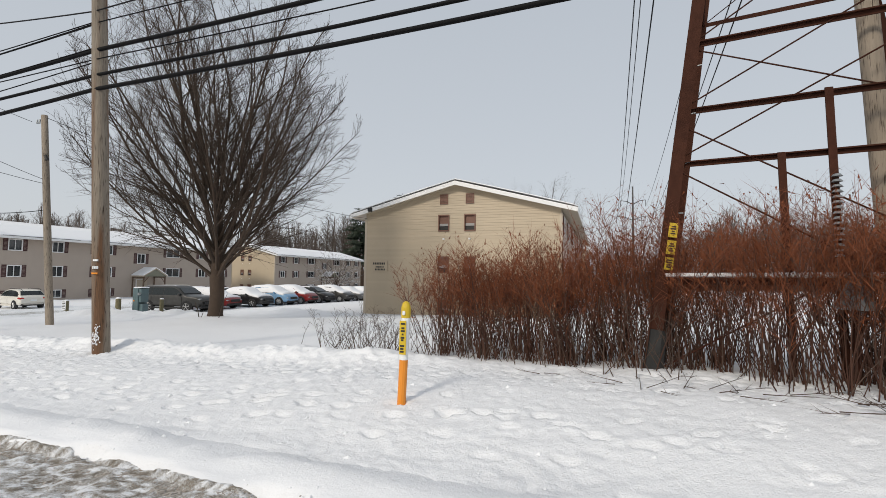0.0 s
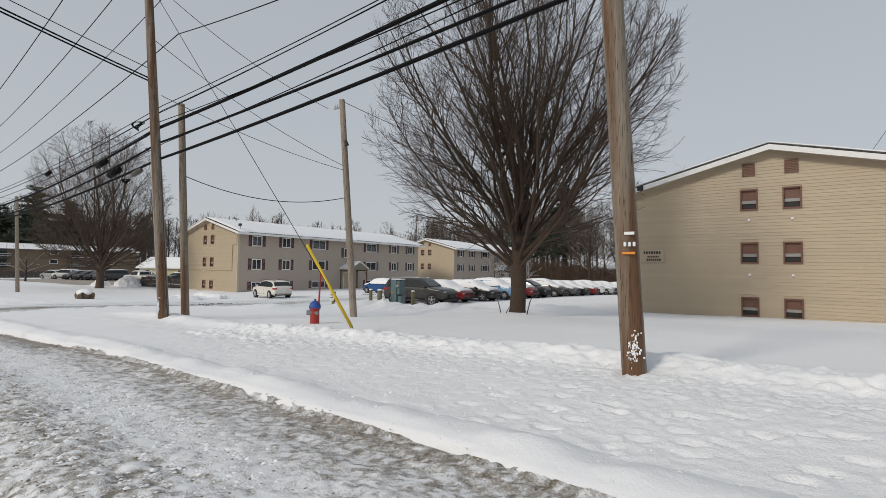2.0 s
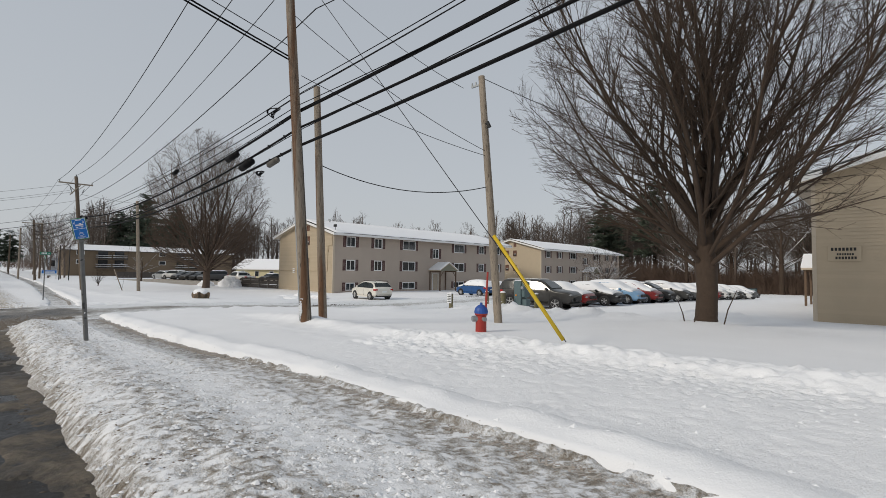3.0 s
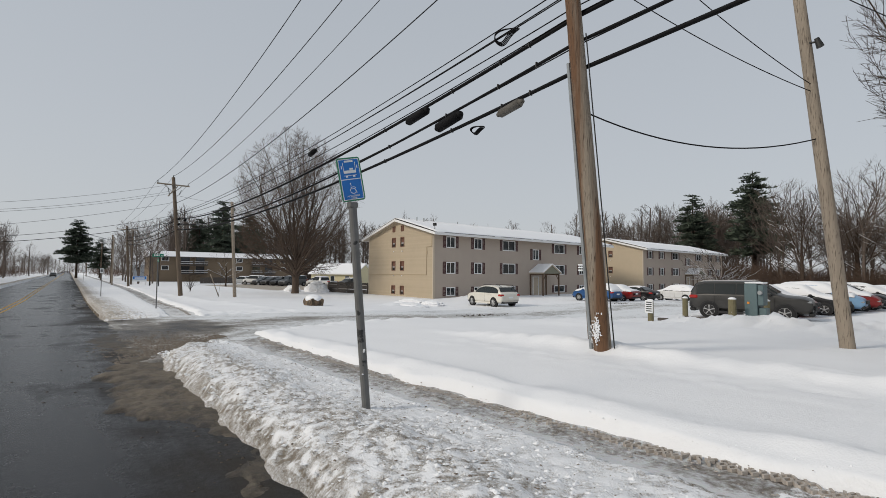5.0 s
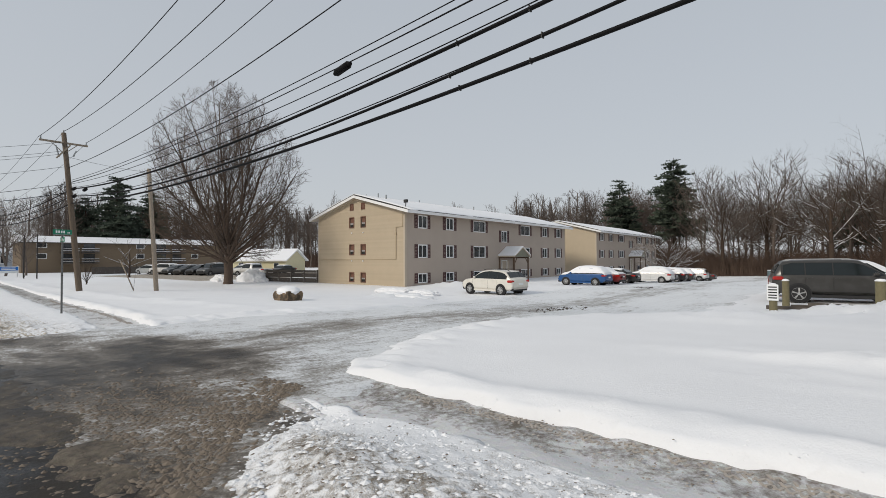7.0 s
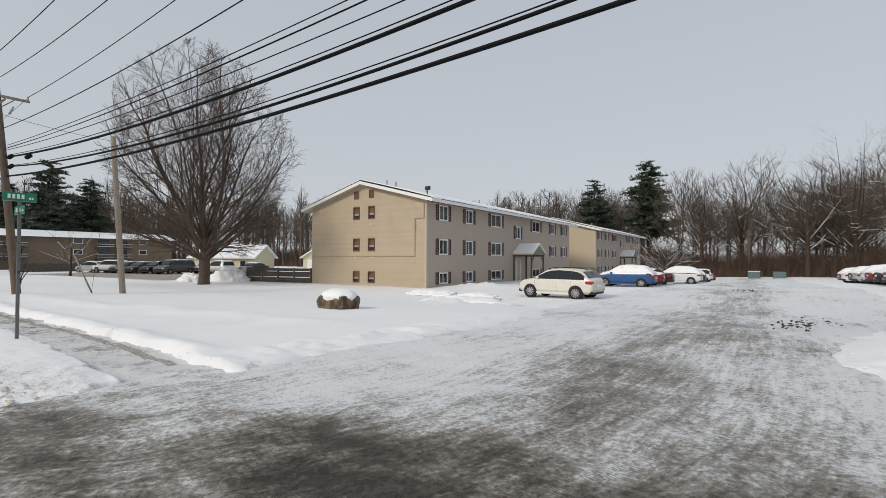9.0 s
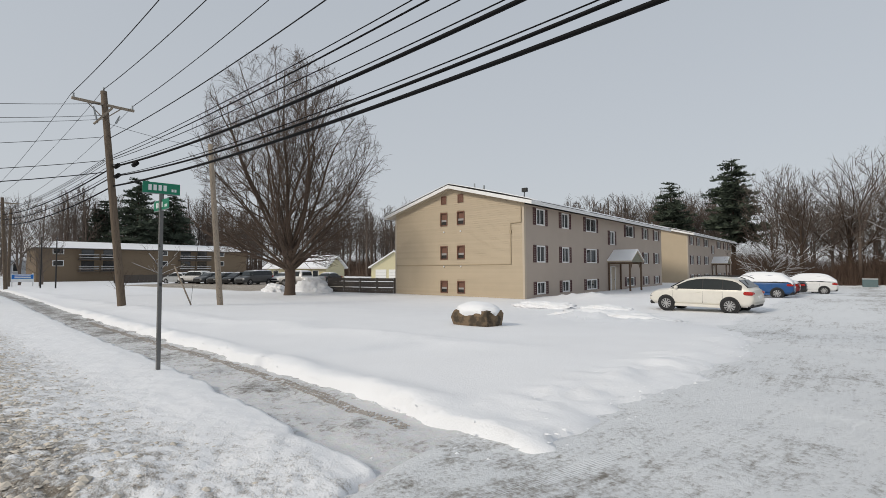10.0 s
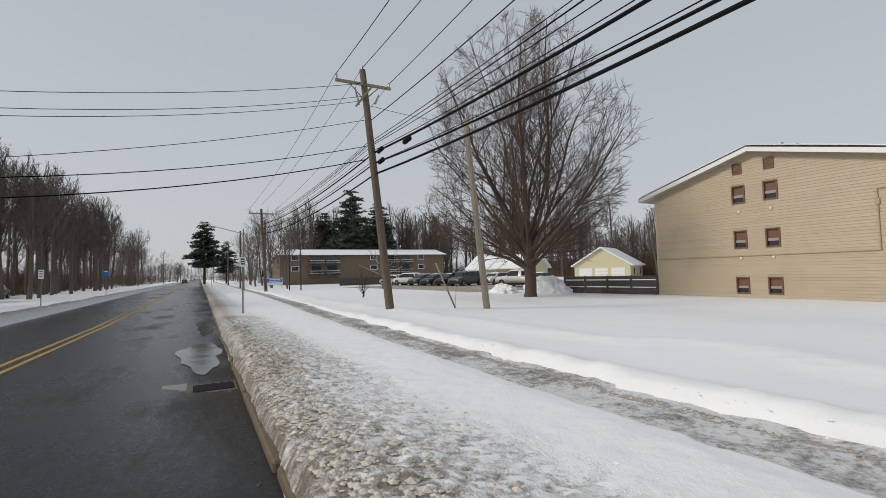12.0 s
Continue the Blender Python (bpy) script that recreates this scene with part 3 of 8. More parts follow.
def footprints():
    """Trails of single steps over the verge and a well trodden band along the ridge: x, y, heading, depth."""
    rg = random.Random(8)
    out = []
    for _ in range(30):
        x, y, a = rg.uniform(-19, 4), rg.choice((rg.uniform(3.6, 5.0), rg.uniform(4.6, 6.8))), rg.choice((0, math.pi)) + rg.gauss(0, 0.12)
        for k in range(rg.randint(8, 26)):
            a += rg.gauss(0, 0.06)
            x, y = x + 0.62 * math.cos(a), y + 0.62 * math.sin(a)
            side = 0.11 if k % 2 else -0.11
            if -20 < x < 4.6 and (3.3 if x > -11 else 5.4) < y < 7.0:
                out.append((x - side * math.sin(a), y + side * math.cos(a), a + rg.gauss(0, 0.15), rg.uniform(0.02, 0.035)))
    for _ in range(1300):
        x = rg.uniform(-19.5, 4.8)
        out.append((x, rg.gauss(5.9 if x < -9 else 5.3, 0.55 if x < -9 else 0.85), rg.gauss(0, 0.9), rg.uniform(0.006, 0.014)))
    return out


def verge_level(x, y, v):
    """Trodden snow: footprints with sharp rims and crumbs between them."""
    z, dirt_shade = snow_level(x, y)
    f1, f2, f3 = hash_noise(x + 0.2 * y, y, 0.16, 52), hash_noise(x, y, 0.08, 53), hash_noise(x + y, y, 0.045, 54)
    busy = 0.3 + 0.7 * smooth01((y - 5.3) / 0.6) + 0.4 * smooth01((hash_noise(x, y, 1.9, 55) + 0.2) / 0.5)
    busy = busy * np.maximum(np.interp(x, (-15, -9), (0.15, 1.0)), smooth01((y - 5.5) / 0.5))
    z = z + busy * (0.004 * f1 + 0.011 * f2 + 0.011 * f3)
    line = x[:, 0]
    for px, py, a, deep in footprints():
        i, j = np.searchsorted(line, (px - 0.32, px + 0.32))
        size = 1.0 if deep > 0.018 else 0.55
        dx, dy = x[i:j] - px, y[i:j] - py
        d = np.hypot((dx * math.cos(a) + dy * math.sin(a)) / 0.125, (dy * math.cos(a) - dx * math.sin(a)) / 0.056) / size
        z[i:j] += 0.35 * deep * np.exp(-(((d - 1.4) / 0.28) ** 2)) - deep * smooth01((1.2 - d) / 0.4)
    edge = smooth01(v / 0.1) * smooth01((1 - v) / 0.06) * smooth01((x + 21) / 0.5)
    return z - 0.035 * (1 - edge), dirt_shade


laid("snow_verge", steps((-21, 5, 0.037)), steps((0, 1, 0.0085)), verge_level, lambda x: walk_centre(x) + 0.85, lambda x: 0 * x + 7.6, SNOW, "trodden snow verge covered in footprints", "snow", "structure")


def road_level(x, y):
    n1, n2 = hash_noise(x, y, 1.1, 11), hash_noise(x, y, 0.3, 12)
    crown = 0.06 * (1 - np.minimum(np.abs(y + 3.8) / 4.2, 1.0) ** 2)
    slop = smooth01((x + 46) / 3)
    wear = 0.24 + 0.14 * n1 - 0.26 * smooth01((y - kerb_line(x) + 1.2 + 0.3 * slop) / 1.1) + 0.12 * slop * n2
    return street(x) - 0.22 + crown + 0.004 * n2, wear


road = sheet("road", steps((-1500, -160, 60), (-160, -60, 2), (-60, 6, 0.25), (6, 60, 4), (60, 800, 60)), steps((-8.3, 0.95, 0.25)), road_level, ASPHALT, "wear")
tagged(road, "wet dark asphalt street with puddles along the kerb", "road", kind="structure")


def slush_level(x, y, v):
    """Brown half-frozen slush thrown against the bank foot and across the mouth of the side street."""
    n0, n1, n2, n3 = hash_noise(x, y, 1.3, 61), hash_noise(x, y, 0.45, 62), hash_noise(x + 0.4 * y, y, 0.17, 63), hash_noise(x, y + 0.3 * x, 0.08, 64)
    cover = np.interp(x, (-44, -41, -38, -35, -32.5, -30, -26, -23, -10, 4, 5), (0.0, 0.4, 0.45, 0.5, 0.85, 1.0, 0.9, 0.66, 0.7, 0.7, 0.0))
    cover = cover * smooth01((y + np.interp(x, (-26, -22), (0.55, 0.35)) + 0.3 * n0 + 0.22 * n1 + 0.1 * n2) / 0.4)
    edge = smooth01(v / 0.08) * smooth01((1 - v) / 0.05)
    thick = cover * edge * (0.062 + 0.016 * n0 + 0.018 * n1 + 0.016 * n2 + 0.012 * n3)
    return road_level(x, y)[0] - 0.03 + thick, 0.12 - 0.9 * np.maximum(thick - 0.03, 0) / 0.06 * 0.4 + 0.08 * n2 + 0.08 * n0


slush = laid("gutter_slush", steps((-44, 5, 0.06)), steps((0, 1, 0.02)), slush_level, lambda x: -1.2 + 0 * x, lambda x: np.interp(x, (-44, -33, -31, 5), (0.5, 0.75, 0.6, 0.6)), SLUSH_GUTTER, "brown frozen slush at the foot of the ploughed bank", "slush", "structure", "wear")


pavement = sheet("pavement", steps((-300, -62, 1.0), (-62, 6, 0.05), (6, 60, 3)), steps((-0.95, 0.95, 0.065)), walk_level, SLUSH_WALK, "wear")
co = np.empty(len(pavement.data.vertices) * 3, np.float32)
pavement.data.vertices.foreach_get("co", co)
co = co.reshape(-1, 3)
co[:, 1] += walk_centre(co[:, 0])
pavement.data.vertices.foreach_set("co", co.ravel())
tagged(pavement, "concrete footway under brown trodden slush and ice", "pavement", kind="structure")


def turn_in(x, y):
    """Position across the wheel tracks, which swing out to the west at the mouth."""
    return x + 3.2 * np.exp(-np.maximum(y, -0.5) / 1.7)


def drive_level(x, y):
    n1, n2 = hash_noise(x, y, 0.8, 31), hash_noise(x, y, 0.22, 32)
    ramp = smooth01((y + 0.3) / 3.0)
    z = (street(x) - 0.2) * (1 - ramp) + (base_level(x, y) - 0.075) * ramp
    outside = np.maximum(drive_left(y) - x, x - drive_right(y)) * smooth01((16 - y) / 2)
    z = z - 0.9 * smooth01((outside - 0.7) / 0.8) - 0.1 * smooth01((0.2 + 0.3 * n1 - y) / 0.5)
    u = turn_in(x, y)
    rut = sum(np.exp(-(((u - c) / 0.17) ** 2)) for c in (-38.8, -37.4, -36.9, -35.9, -35.3, -33.9))
    # brown middle of the way, paler towards both edges, dark and wet where it meets the street
    wear = -0.1 + 0.1 * np.exp(-(((x + 36.8) / 1.5) ** 2)) - 0.1 * smooth01((-38.0 - x) / 2.2) - 0.02 * smooth01((-39.8 - x) / 1.0) * smooth01((y - 2.6) / 1.0) - 0.1 * smooth01((x + 35.8) / 0.8) * smooth01((y - 3) / 2)
    wear = wear + 0.05 * rut * (0.6 + 0.4 * n1) + 0.07 * hash_noise(u, y * 0.22, 1.0, 33) + 0.06 * hash_noise(x, y, 3.1, 34)
    wear = wear + np.interp(x, (-37.5, -34), (0.39, 0.32)) * (0.9 + 0.4 * hash_noise(x * 0.25 - 0.3 * y, y, 0.28, 36) + 0.12 * hash_noise(x * 0.3, y, 0.8, 37)) * smooth01((1.5 + 0.3 * n1 + np.interp(x, (-42.4, -38.5, -36, -33), (0, 1.7, 1.9, 1.0)) - y) / 0.8) + 0.1 * smooth01((6.0 - y) / 4.0) - 0.05 * smooth01((y - 30) / 30)
    return z + 0.02 * n1 + 0.008 * n2 - 0.018 * rut, wear


drive = sheet("road_side", steps((-50, -24, 0.12)), steps((-0.35, 14, 0.12), (14, 30, 0.3), (30, 109, 2)), drive_level, SLUSH_DRIVE, "wear")
co = np.empty(len(drive.data.vertices) * 3, np.float32)
drive.data.vertices.foreach_get("co", co)
co = co.reshape(-1, 3)
along = np.stack([turn_in(co[:, 0], co[:, 1]), co[:, 1] + 0.4 * co[:, 0] * np.exp(-np.maximum(co[:, 1], 0) / 1.7), co[:, 2] * 0], -1)
drive.data.attributes.new("flow", "FLOAT_VECTOR", "POINT").data.foreach_set("vector", along.astype(np.float32).ravel())
tagged(drive, "side street of packed rutted snow and brown slush", "road", kind="structure")


# buildings
W2, LONG, EAVE, APEX = 6.35, 31.4, 6.62, 8.5
GABLE_HOLES = [(-1.17, -0.53, a, b) for a, b in ((5.45, 6.4), (2.82, 3.77), (0.22, 1.07))] + [(0.54, 1.18, a, b) for a, b in ((5.45, 6.4), (2.82, 3.77), (0.22, 1.07))]
SIDE_HOLES = [(a, b, z0, z1) for a, b in ((1.62, 2.82), (5.55, 6.7), (10.0, 12.1), (19.5, 21.6), (24.9, 26.1), (28.75, 29.95)) for z0, z1 in ((5.18, 6.32), (2.5, 3.66), (0.22, 1.05))] + [(15.3, 16.4, 4.24, 5.48)]


def wall_lines(us, vs, holes):
    return sorted({*us, *[u for h in holes for u in h[:2]]}), sorted({*vs, *[v for h in holes for v in h[2:]]})


def pierced(bm, us, vs, holes, place, depth, crest=False):
    """One connected slab with openings through it; with a crest its top row runs up to the roof."""
    rows = list(vs) + ([None] if crest else [])
    grid = [[bm.verts.new(place(u, v)) for v in rows] for u in us]
    for i, (u0, u1) in enumerate(zip(us, us[1:])):
        for j in range(len(rows) - 1):
            v0, v1 = rows[j], rows[j + 1]
            if v1 is None or not any(h[0] < (u0 + u1) / 2 < h[1] and h[2] < (v0 + v1) / 2 < h[3] for h in holes):
                bm.faces.new((grid[i][j], grid[i + 1][j], grid[i + 1][j + 1], grid[i][j + 1]))
    loose = [v for v in bm.verts if not v.link_faces]
    bmesh.ops.delete(bm, geom=loose, context="VERTS")
    ext = bmesh.ops.extrude_face_region(bm, geom=bm.faces[:])
    bmesh.ops.translate(bm, verts=[v for v in ext["geom"] if isinstance(v, bmesh.types.BMVert)], vec=depth)


def roof_under(x):
    return APEX - 0.2 - (abs(x) / 7.2) * (APEX - EAVE)


def gable_wall(house, y, out, boards):
    """A gable wall with its openings; lap siding on the street side."""
    bm = bmesh.new()
    us, vs = wall_lines((-W2, 0.0, W2), (-0.6, 6.45), GABLE_HOLES)
    pierced(bm, us, vs, GABLE_HOLES, lambda u, v: (u, y - 0.1, roof_under(u) if v is None else v), (0, 0.2, 0), True)
    wall = part("gable_wall", bm, CREAM, house)
    if boards:
        boards_to_do.append((wall, y, out))
    for side in (-1, 1):
        for z0, z1 in ((5.45, 6.4), (2.82, 3.77), (0.22, 1.07)):
            x0, x1 = (-1.17, -0.53) if side < 0 else (0.54, 1.18)
            unit = part("gable_window", ring_frame(x0 - 0.05, x1 + 0.05, z0 - 0.05, z1 + 0.05, 0.07, y + out * 0.13, 0.07), BROWN, house)
            part("pane", boxed((x0, y + out * 0.03 - 0.01, z0 + 0.42 * (z1 - z0)), (x1, y + out * 0.03 + 0.01, z1)), BROWN, unit)
            part("rail", boxed((x0 + 0.03, y + out * 0.06 - 0.02, z0 + 0.3 * (z1 - z0)), (x1 - 0.03, y + out * 0.06 + 0.02, z0 + 0.46 * (z1 - z0))), SASH, unit)
            part("grille", boxed((x0, y + out * 0.02 - 0.01, z0), (x1, y + out * 0.02 + 0.01, z0 + 0.32 * (z1 - z0))), DARK, unit)
        vent = part("attic_vent", ring_frame(side * 0.85 - 0.27, side * 0.85 + 0.27, 7.12, 7.75, 0.05, y + out * 0.14, 0.05), BROWN, house)
        bm = bmesh.new()
        for k in range(7):
            box(bm, (side * 0.85 - 0.24, y + out * 0.12 - 0.015, 7.16 + k * 0.08), (side * 0.85 + 0.24, y + out * 0.12 + 0.015, 7.22 + k * 0.08))
        part("louvre", bm, BROWN, vent)
        for zz in (4.92, 2.22):
            part("dryer_vent", boxed((side * 0.85 - 0.06, y + min(out * 0.1, out * 0.2), zz - 0.06), (side * 0.85 + 0.06, y + max(out * 0.1, out * 0.2), zz + 0.06), 0.02), WHITE, house)
    return wall


def ring_frame(u0, u1, v0, v1, t, y, depth, swap=False):
    """Four bars round an opening, in the plane of a wall."""
    bm = bmesh.new()
    for a0, a1, b0, b1 in ((u0, u1, v1 - t, v1), (u0, u1, v0, v0 + t), (u0, u0 + t, v0 + t, v1 - t), (u1 - t, u1, v0 + t, v1 - t)):
        lo, hi = ((y - depth / 2, a0, b0), (y + depth / 2, a1, b1)) if swap else ((a0, y - depth / 2, b0), (a1, y + depth / 2, b1))
        box(bm, lo, hi)
    return bm


def side_wall(house, x, out, porch):
    bm = bmesh.new()
    us, vs = wall_lines((0.1, LONG - 0.1), (-0.6, 6.5), SIDE_HOLES)
    pierced(bm, us, vs, SIDE_HOLES, lambda u, v: (x - 0.1, u, v), (0.2, 0, 0))
    part("side_wall", bm, TAN, house)
    for y0, y1, z0, z1 in SIDE_HOLES:
        win = part("window", ring_frame(y0 - 0.03, y1 + 0.03, z0 - 0.03, z1 + 0.03, 0.09, x + out * 0.1, 0.1, True), WHITE, house)
        part("sash", boxed((x + out * 0.07 - 0.02, (y0 + y1) / 2 - 0.03, z0), (x + out * 0.07 + 0.02, (y0 + y1) / 2 + 0.03, z1)), WHITE, win)
        part("pane", boxed((x + out * 0.02 - 0.006, y0, z0), (x + out * 0.02 + 0.006, y1, z1)), GLASS, win)
        if z0 > 2 and rng.random() < 0.75:
            cover = (y0 + y1) / 2 if rng.random() < 0.5 else y0 + (0.25 + 0.5 * rng.random()) * (y1 - y0)
            part("curtain", boxed((x - out * 0.05 - 0.01, y0, z0), (x - out * 0.05 + 0.01, cover, z1)), BLIND, win)
        for a, b in ((y0 - 0.44, y0 - 0.05), (y1 + 0.05, y1 + 0.44)):
            shutter = part("shutter", ring_frame(a, b, z0 - 0.03, z1 + 0.05, 0.05, x + out * 0.125, 0.05, True), MAROON, house)
            bm = bmesh.new()
            n = max(4, int((z1 - z0) / 0.12))
            for k in range(n):
                zz = z0 + (k + 0.5) * (z1 - z0) / n
                box(bm, (x + out * 0.115 - 0.012, a + 0.04, zz - 0.048), (x + out * 0.115 + 0.012, b - 0.04, zz + 0.048))
            part("slat", bm, MAROON, shutter)
    if porch:
        make_porch(house, x, out)


def make_porch(house, x, o=1):
    mid, half, reach, low, high = 16.3, 1.75, 2.3, 2.55, 3.55
    bm = bmesh.new()
    for s in (-1, 1):
        v = [bm.verts.new(p) for p in ((x, mid, high), (x + o * (reach), mid, high), (x + o * (reach), mid + s * half, low), (x, mid + s * half, low))]
        f = bm.faces.new(v)
        ext = bmesh.ops.extrude_face_region(bm, geom=[f])
        bmesh.ops.translate(bm, verts=[g for g in ext["geom"] if isinstance(g, bmesh.types.BMVert)], vec=(0, 0, 0.12))
    roof = part("porch_roof", bm, TRIM, house)
    bm = bmesh.new()
    for s in (-1, 1):
        v = [bm.verts.new(p) for p in ((x + o * 0.05, mid, high + 0.13), (x + o * (reach + 0.02), mid, high + 0.13), (x + o * (reach + 0.02), mid + s * (half - 0.03), low + 0.14), (x + o * 0.05, mid + s * (half - 0.03), low + 0.14))]
        f = bm.faces.new(v)
        ext = bmesh.ops.extrude_face_region(bm, geom=[f])
        bmesh.ops.translate(bm, verts=[g for g in ext["geom"] if isinstance(g, bmesh.types.BMVert)], vec=(0, 0, 0.09))
    part("roof_snow", bm, SNOW_CAP, roof)
    bm = bmesh.new()
    v = [bm.verts.new(p) for p in ((x + o * (reach - 0.1), mid - half + 0.1, low + 0.03), (x + o * (reach - 0.1), mid + half - 0.1, low + 0.03), (x + o * (reach - 0.1), mid, high - 0.03))]
    bm.faces.new(v)
    part("porch_gable", bm, PORCH_GREEN, roof)
    for s in (-1, 1):
        part("porch_post", boxed((x + o * (reach - 0.3), mid + s * (half - 0.25) - 0.07, -0.4), (x + o * (reach - 0.16), mid + s * (half - 0.25) + 0.07, low + 0.05), 0.01), PORCH_BROWN, house)
        part("porch_post", boxed((x + o * 0.12, mid + s * (half - 0.25) - 0.06, -0.4), (x + o * 0.24, mid + s * (half - 0.25) + 0.06, low + 0.02), 0.01), PORCH_BROWN, house)
        brace = cyl(bmesh.new(), (x + o * (reach - 0.23), mid + s * (half - 0.3), low - 0.75), (x + o * (reach - 0.23), mid + s * (half - 0.9), low - 0.02), 0.05, sides=6)
        part("porch_brace", brace, PORCH_BROWN, house)
        part("porch_beam", boxed((x, mid + s * (half - 0.3) - 0.06, low - 0.14), (x + o * (reach - 0.12), mid + s * (half - 0.3) + 0.06, low + 0.02)), PORCH_BROWN, house)
    door = part("door", boxed((x + o * 0.08, mid - 0.95, -0.2), (x + o * 0.15, mid - 0.03, 2.1), 0.01), TRIM, house, "cream panelled entrance door")
    part("door_frame", ring_frame(mid - 1.05, mid + 0.07, -0.25, 2.2, 0.09, x + o * 0.13, 0.12, True), WHITE, door)
    part("door_handle", boxed((x + o * 0.15, mid - 0.2, 0.9), (x + o * 0.2, mid - 0.12, 1.0), 0.01), STEEL, door)
    part("side_light", boxed((x + o * 0.09, mid + 0.15, 0.0), (x + o * 0.13, mid + 0.55, 2.1)), TRIM, house)


def house_roof(house):
    y0, y1, t = -0.62, LONG + 0.62, 0.2
    roof = None
    for s in (-1, 1):
        bm = bmesh.new()
        v = [bm.verts.new(p) for p in ((0, y0, APEX - t), (s * 7.3, y0, EAVE - t - 0.026), (s * 7.3, y1, EAVE - t - 0.026), (0, y1, APEX - t))]
        f = bm.faces.new(v)
        ext = bmesh.ops.extrude_face_region(bm, geom=[f])
        bmesh.ops.translate(bm, verts=[g for g in ext["geom"] if isinstance(g, bmesh.types.BMVert)], vec=(0, 0, t))
        slope = part("roof", bm, TRIM, house)
        bm = bmesh.new()
        v = [bm.verts.new(p) for p in ((0, y0 - 0.02, APEX + 0.003), (s * 7.32, y0 - 0.02, EAVE - 0.026), (s * 7.32, y1, EAVE - 0.026), (0, y1, APEX + 0.003))]
        f = bm.faces.new(v)
        ext = bmesh.ops.extrude_face_region(bm, geom=[f])
        bmesh.ops.translate(bm, verts=[g for g in ext["geom"] if isinstance(g, bmesh.types.BMVert)], vec=(0, 0, 0.035))
        part("shingles", bm, SHINGLE, slope)
        # snow with an uneven edge
        bm = bmesh.new()
        n, rows = 44, []
        for i in range(n + 1):
            yy = y0 + 0.04 + (y1 - y0 - 0.08) * i / n
            wob = 0.05 * math.sin(i * 1.7) + 0.04 * math.sin(i * 0.61 + s)
            row = []
            for fx, h in ((0.0, 0.11), (0.3, 0.13), (0.7, 0.13), (0.97, 0.1), (1.0 + wob * 0.12, 0.04)):
                xx = s * 7.28 * fx
                row.append(bm.verts.new((xx, yy, APEX + 0.04 + (EAVE - APEX - 0.03) * min(fx, 1.01) + h + 0.012 * math.sin(i * 2.3 + fx * 9))))
            rows.append(row)
        for r0, r1 in zip(rows, rows[1:]):
            for a, b, c, d in zip(r0, r0[1:], r1[1:], r1):
                bm.faces.new((a, b, c, d))
        ext = bmesh.ops.extrude_face_region(bm, geom=bm.faces[:])
        bmesh.ops.translate(bm, verts=[g for g in ext["geom"] if isinstance(g, bmesh.types.BMVert)], vec=(0, 0, -0.06))
        part("roof_snow", bm, SNOW_CAP, slope, smooth=True)
        part("fascia", boxed((s * 7.3 - 0.02, y0, EAVE - 0.27), (s * 7.3 + 0.02, y1, EAVE - 0.03)), WHITE, slope)
        for yy, o in ((y0 - 0.012, 1), (y1 + 0.012, 1)):
            bm = bmesh.new()
            v = [bm.verts.new(p) for p in ((0, yy - 0.012, APEX - 0.26), (s * 7.32, yy - 0.012, EAVE - 0.28), (s * 7.32, yy - 0.012, EAVE - 0.03), (0, yy - 0.012, APEX - 0.005))]
            f = bm.faces.new(v)
            ext = bmesh.ops.extrude_face_region(bm, geom=[f])
            bmesh.ops.translate(bm, verts=[g for g in ext["geom"] if isinstance(g, bmesh.types.BMVert)], vec=(0, 0.024, 0))
            part("bargeboard", bm, WHITE, slope)


def apartment(at, label, boards, porch_side=1):
    house = empty("apartment_building", at, label, "building", "apartment buildings")
    gable_wall(house, 0.0, -1, boards)
    gable_wall(house, LONG, 1, False)
    side_wall(house, W2 - 0.1, 1, porch_side > 0)
    side_wall(house, -W2 + 0.1, -1, porch_side < 0)
    house_roof(house)
    for s in (-1, 1):
        part("corner_trim", boxed((s * W2 - 0.08, -0.13, -0.6), (s * W2 + 0.08, 0.1, EAVE - 0.25)), TRIM, house)
    for k, (px, py) in enumerate(((0.6, 2.0), (1.1, 2.6), (-0.4, 9.0), (0.5, 18.0))):
        zz = roof_under(px)
        part("roof_pipe", cyl(bmesh.new(), (px, py, zz), (px, py, zz + 0.75), 0.06 + 0.02 * (k % 2), sides=8), STEEL, house)
    return house


PORCH_BROWN = material("porch_post_brown", (0.13, 0.085, 0.055), 0.8, spread=0.2)
PORCH_GREEN = material("porch_gable", (0.2, 0.2, 0.15), 0.7, spread=0.1)
rng = random.Random(7)
boards_to_do = []
SASH = material("grey_sash", (0.3, 0.29, 0.28), 0.6)
b1 = apartment((-8.25, 27.05, -0.06), "three storey cream sided apartment building with a snowy gable roof", True, -1)
b2 = apartment((-62.65, 27.44, -0.67), "three storey tan apartment building with maroon shutters and a porch", True)
b3 = apartment((-62.0, 68.4, -0.7), "three storey tan apartment building farther down the lot", False)
b4 = apartment((-8.25, 70.0, -0.1), "three storey cream apartment building behind another one", False, -1)


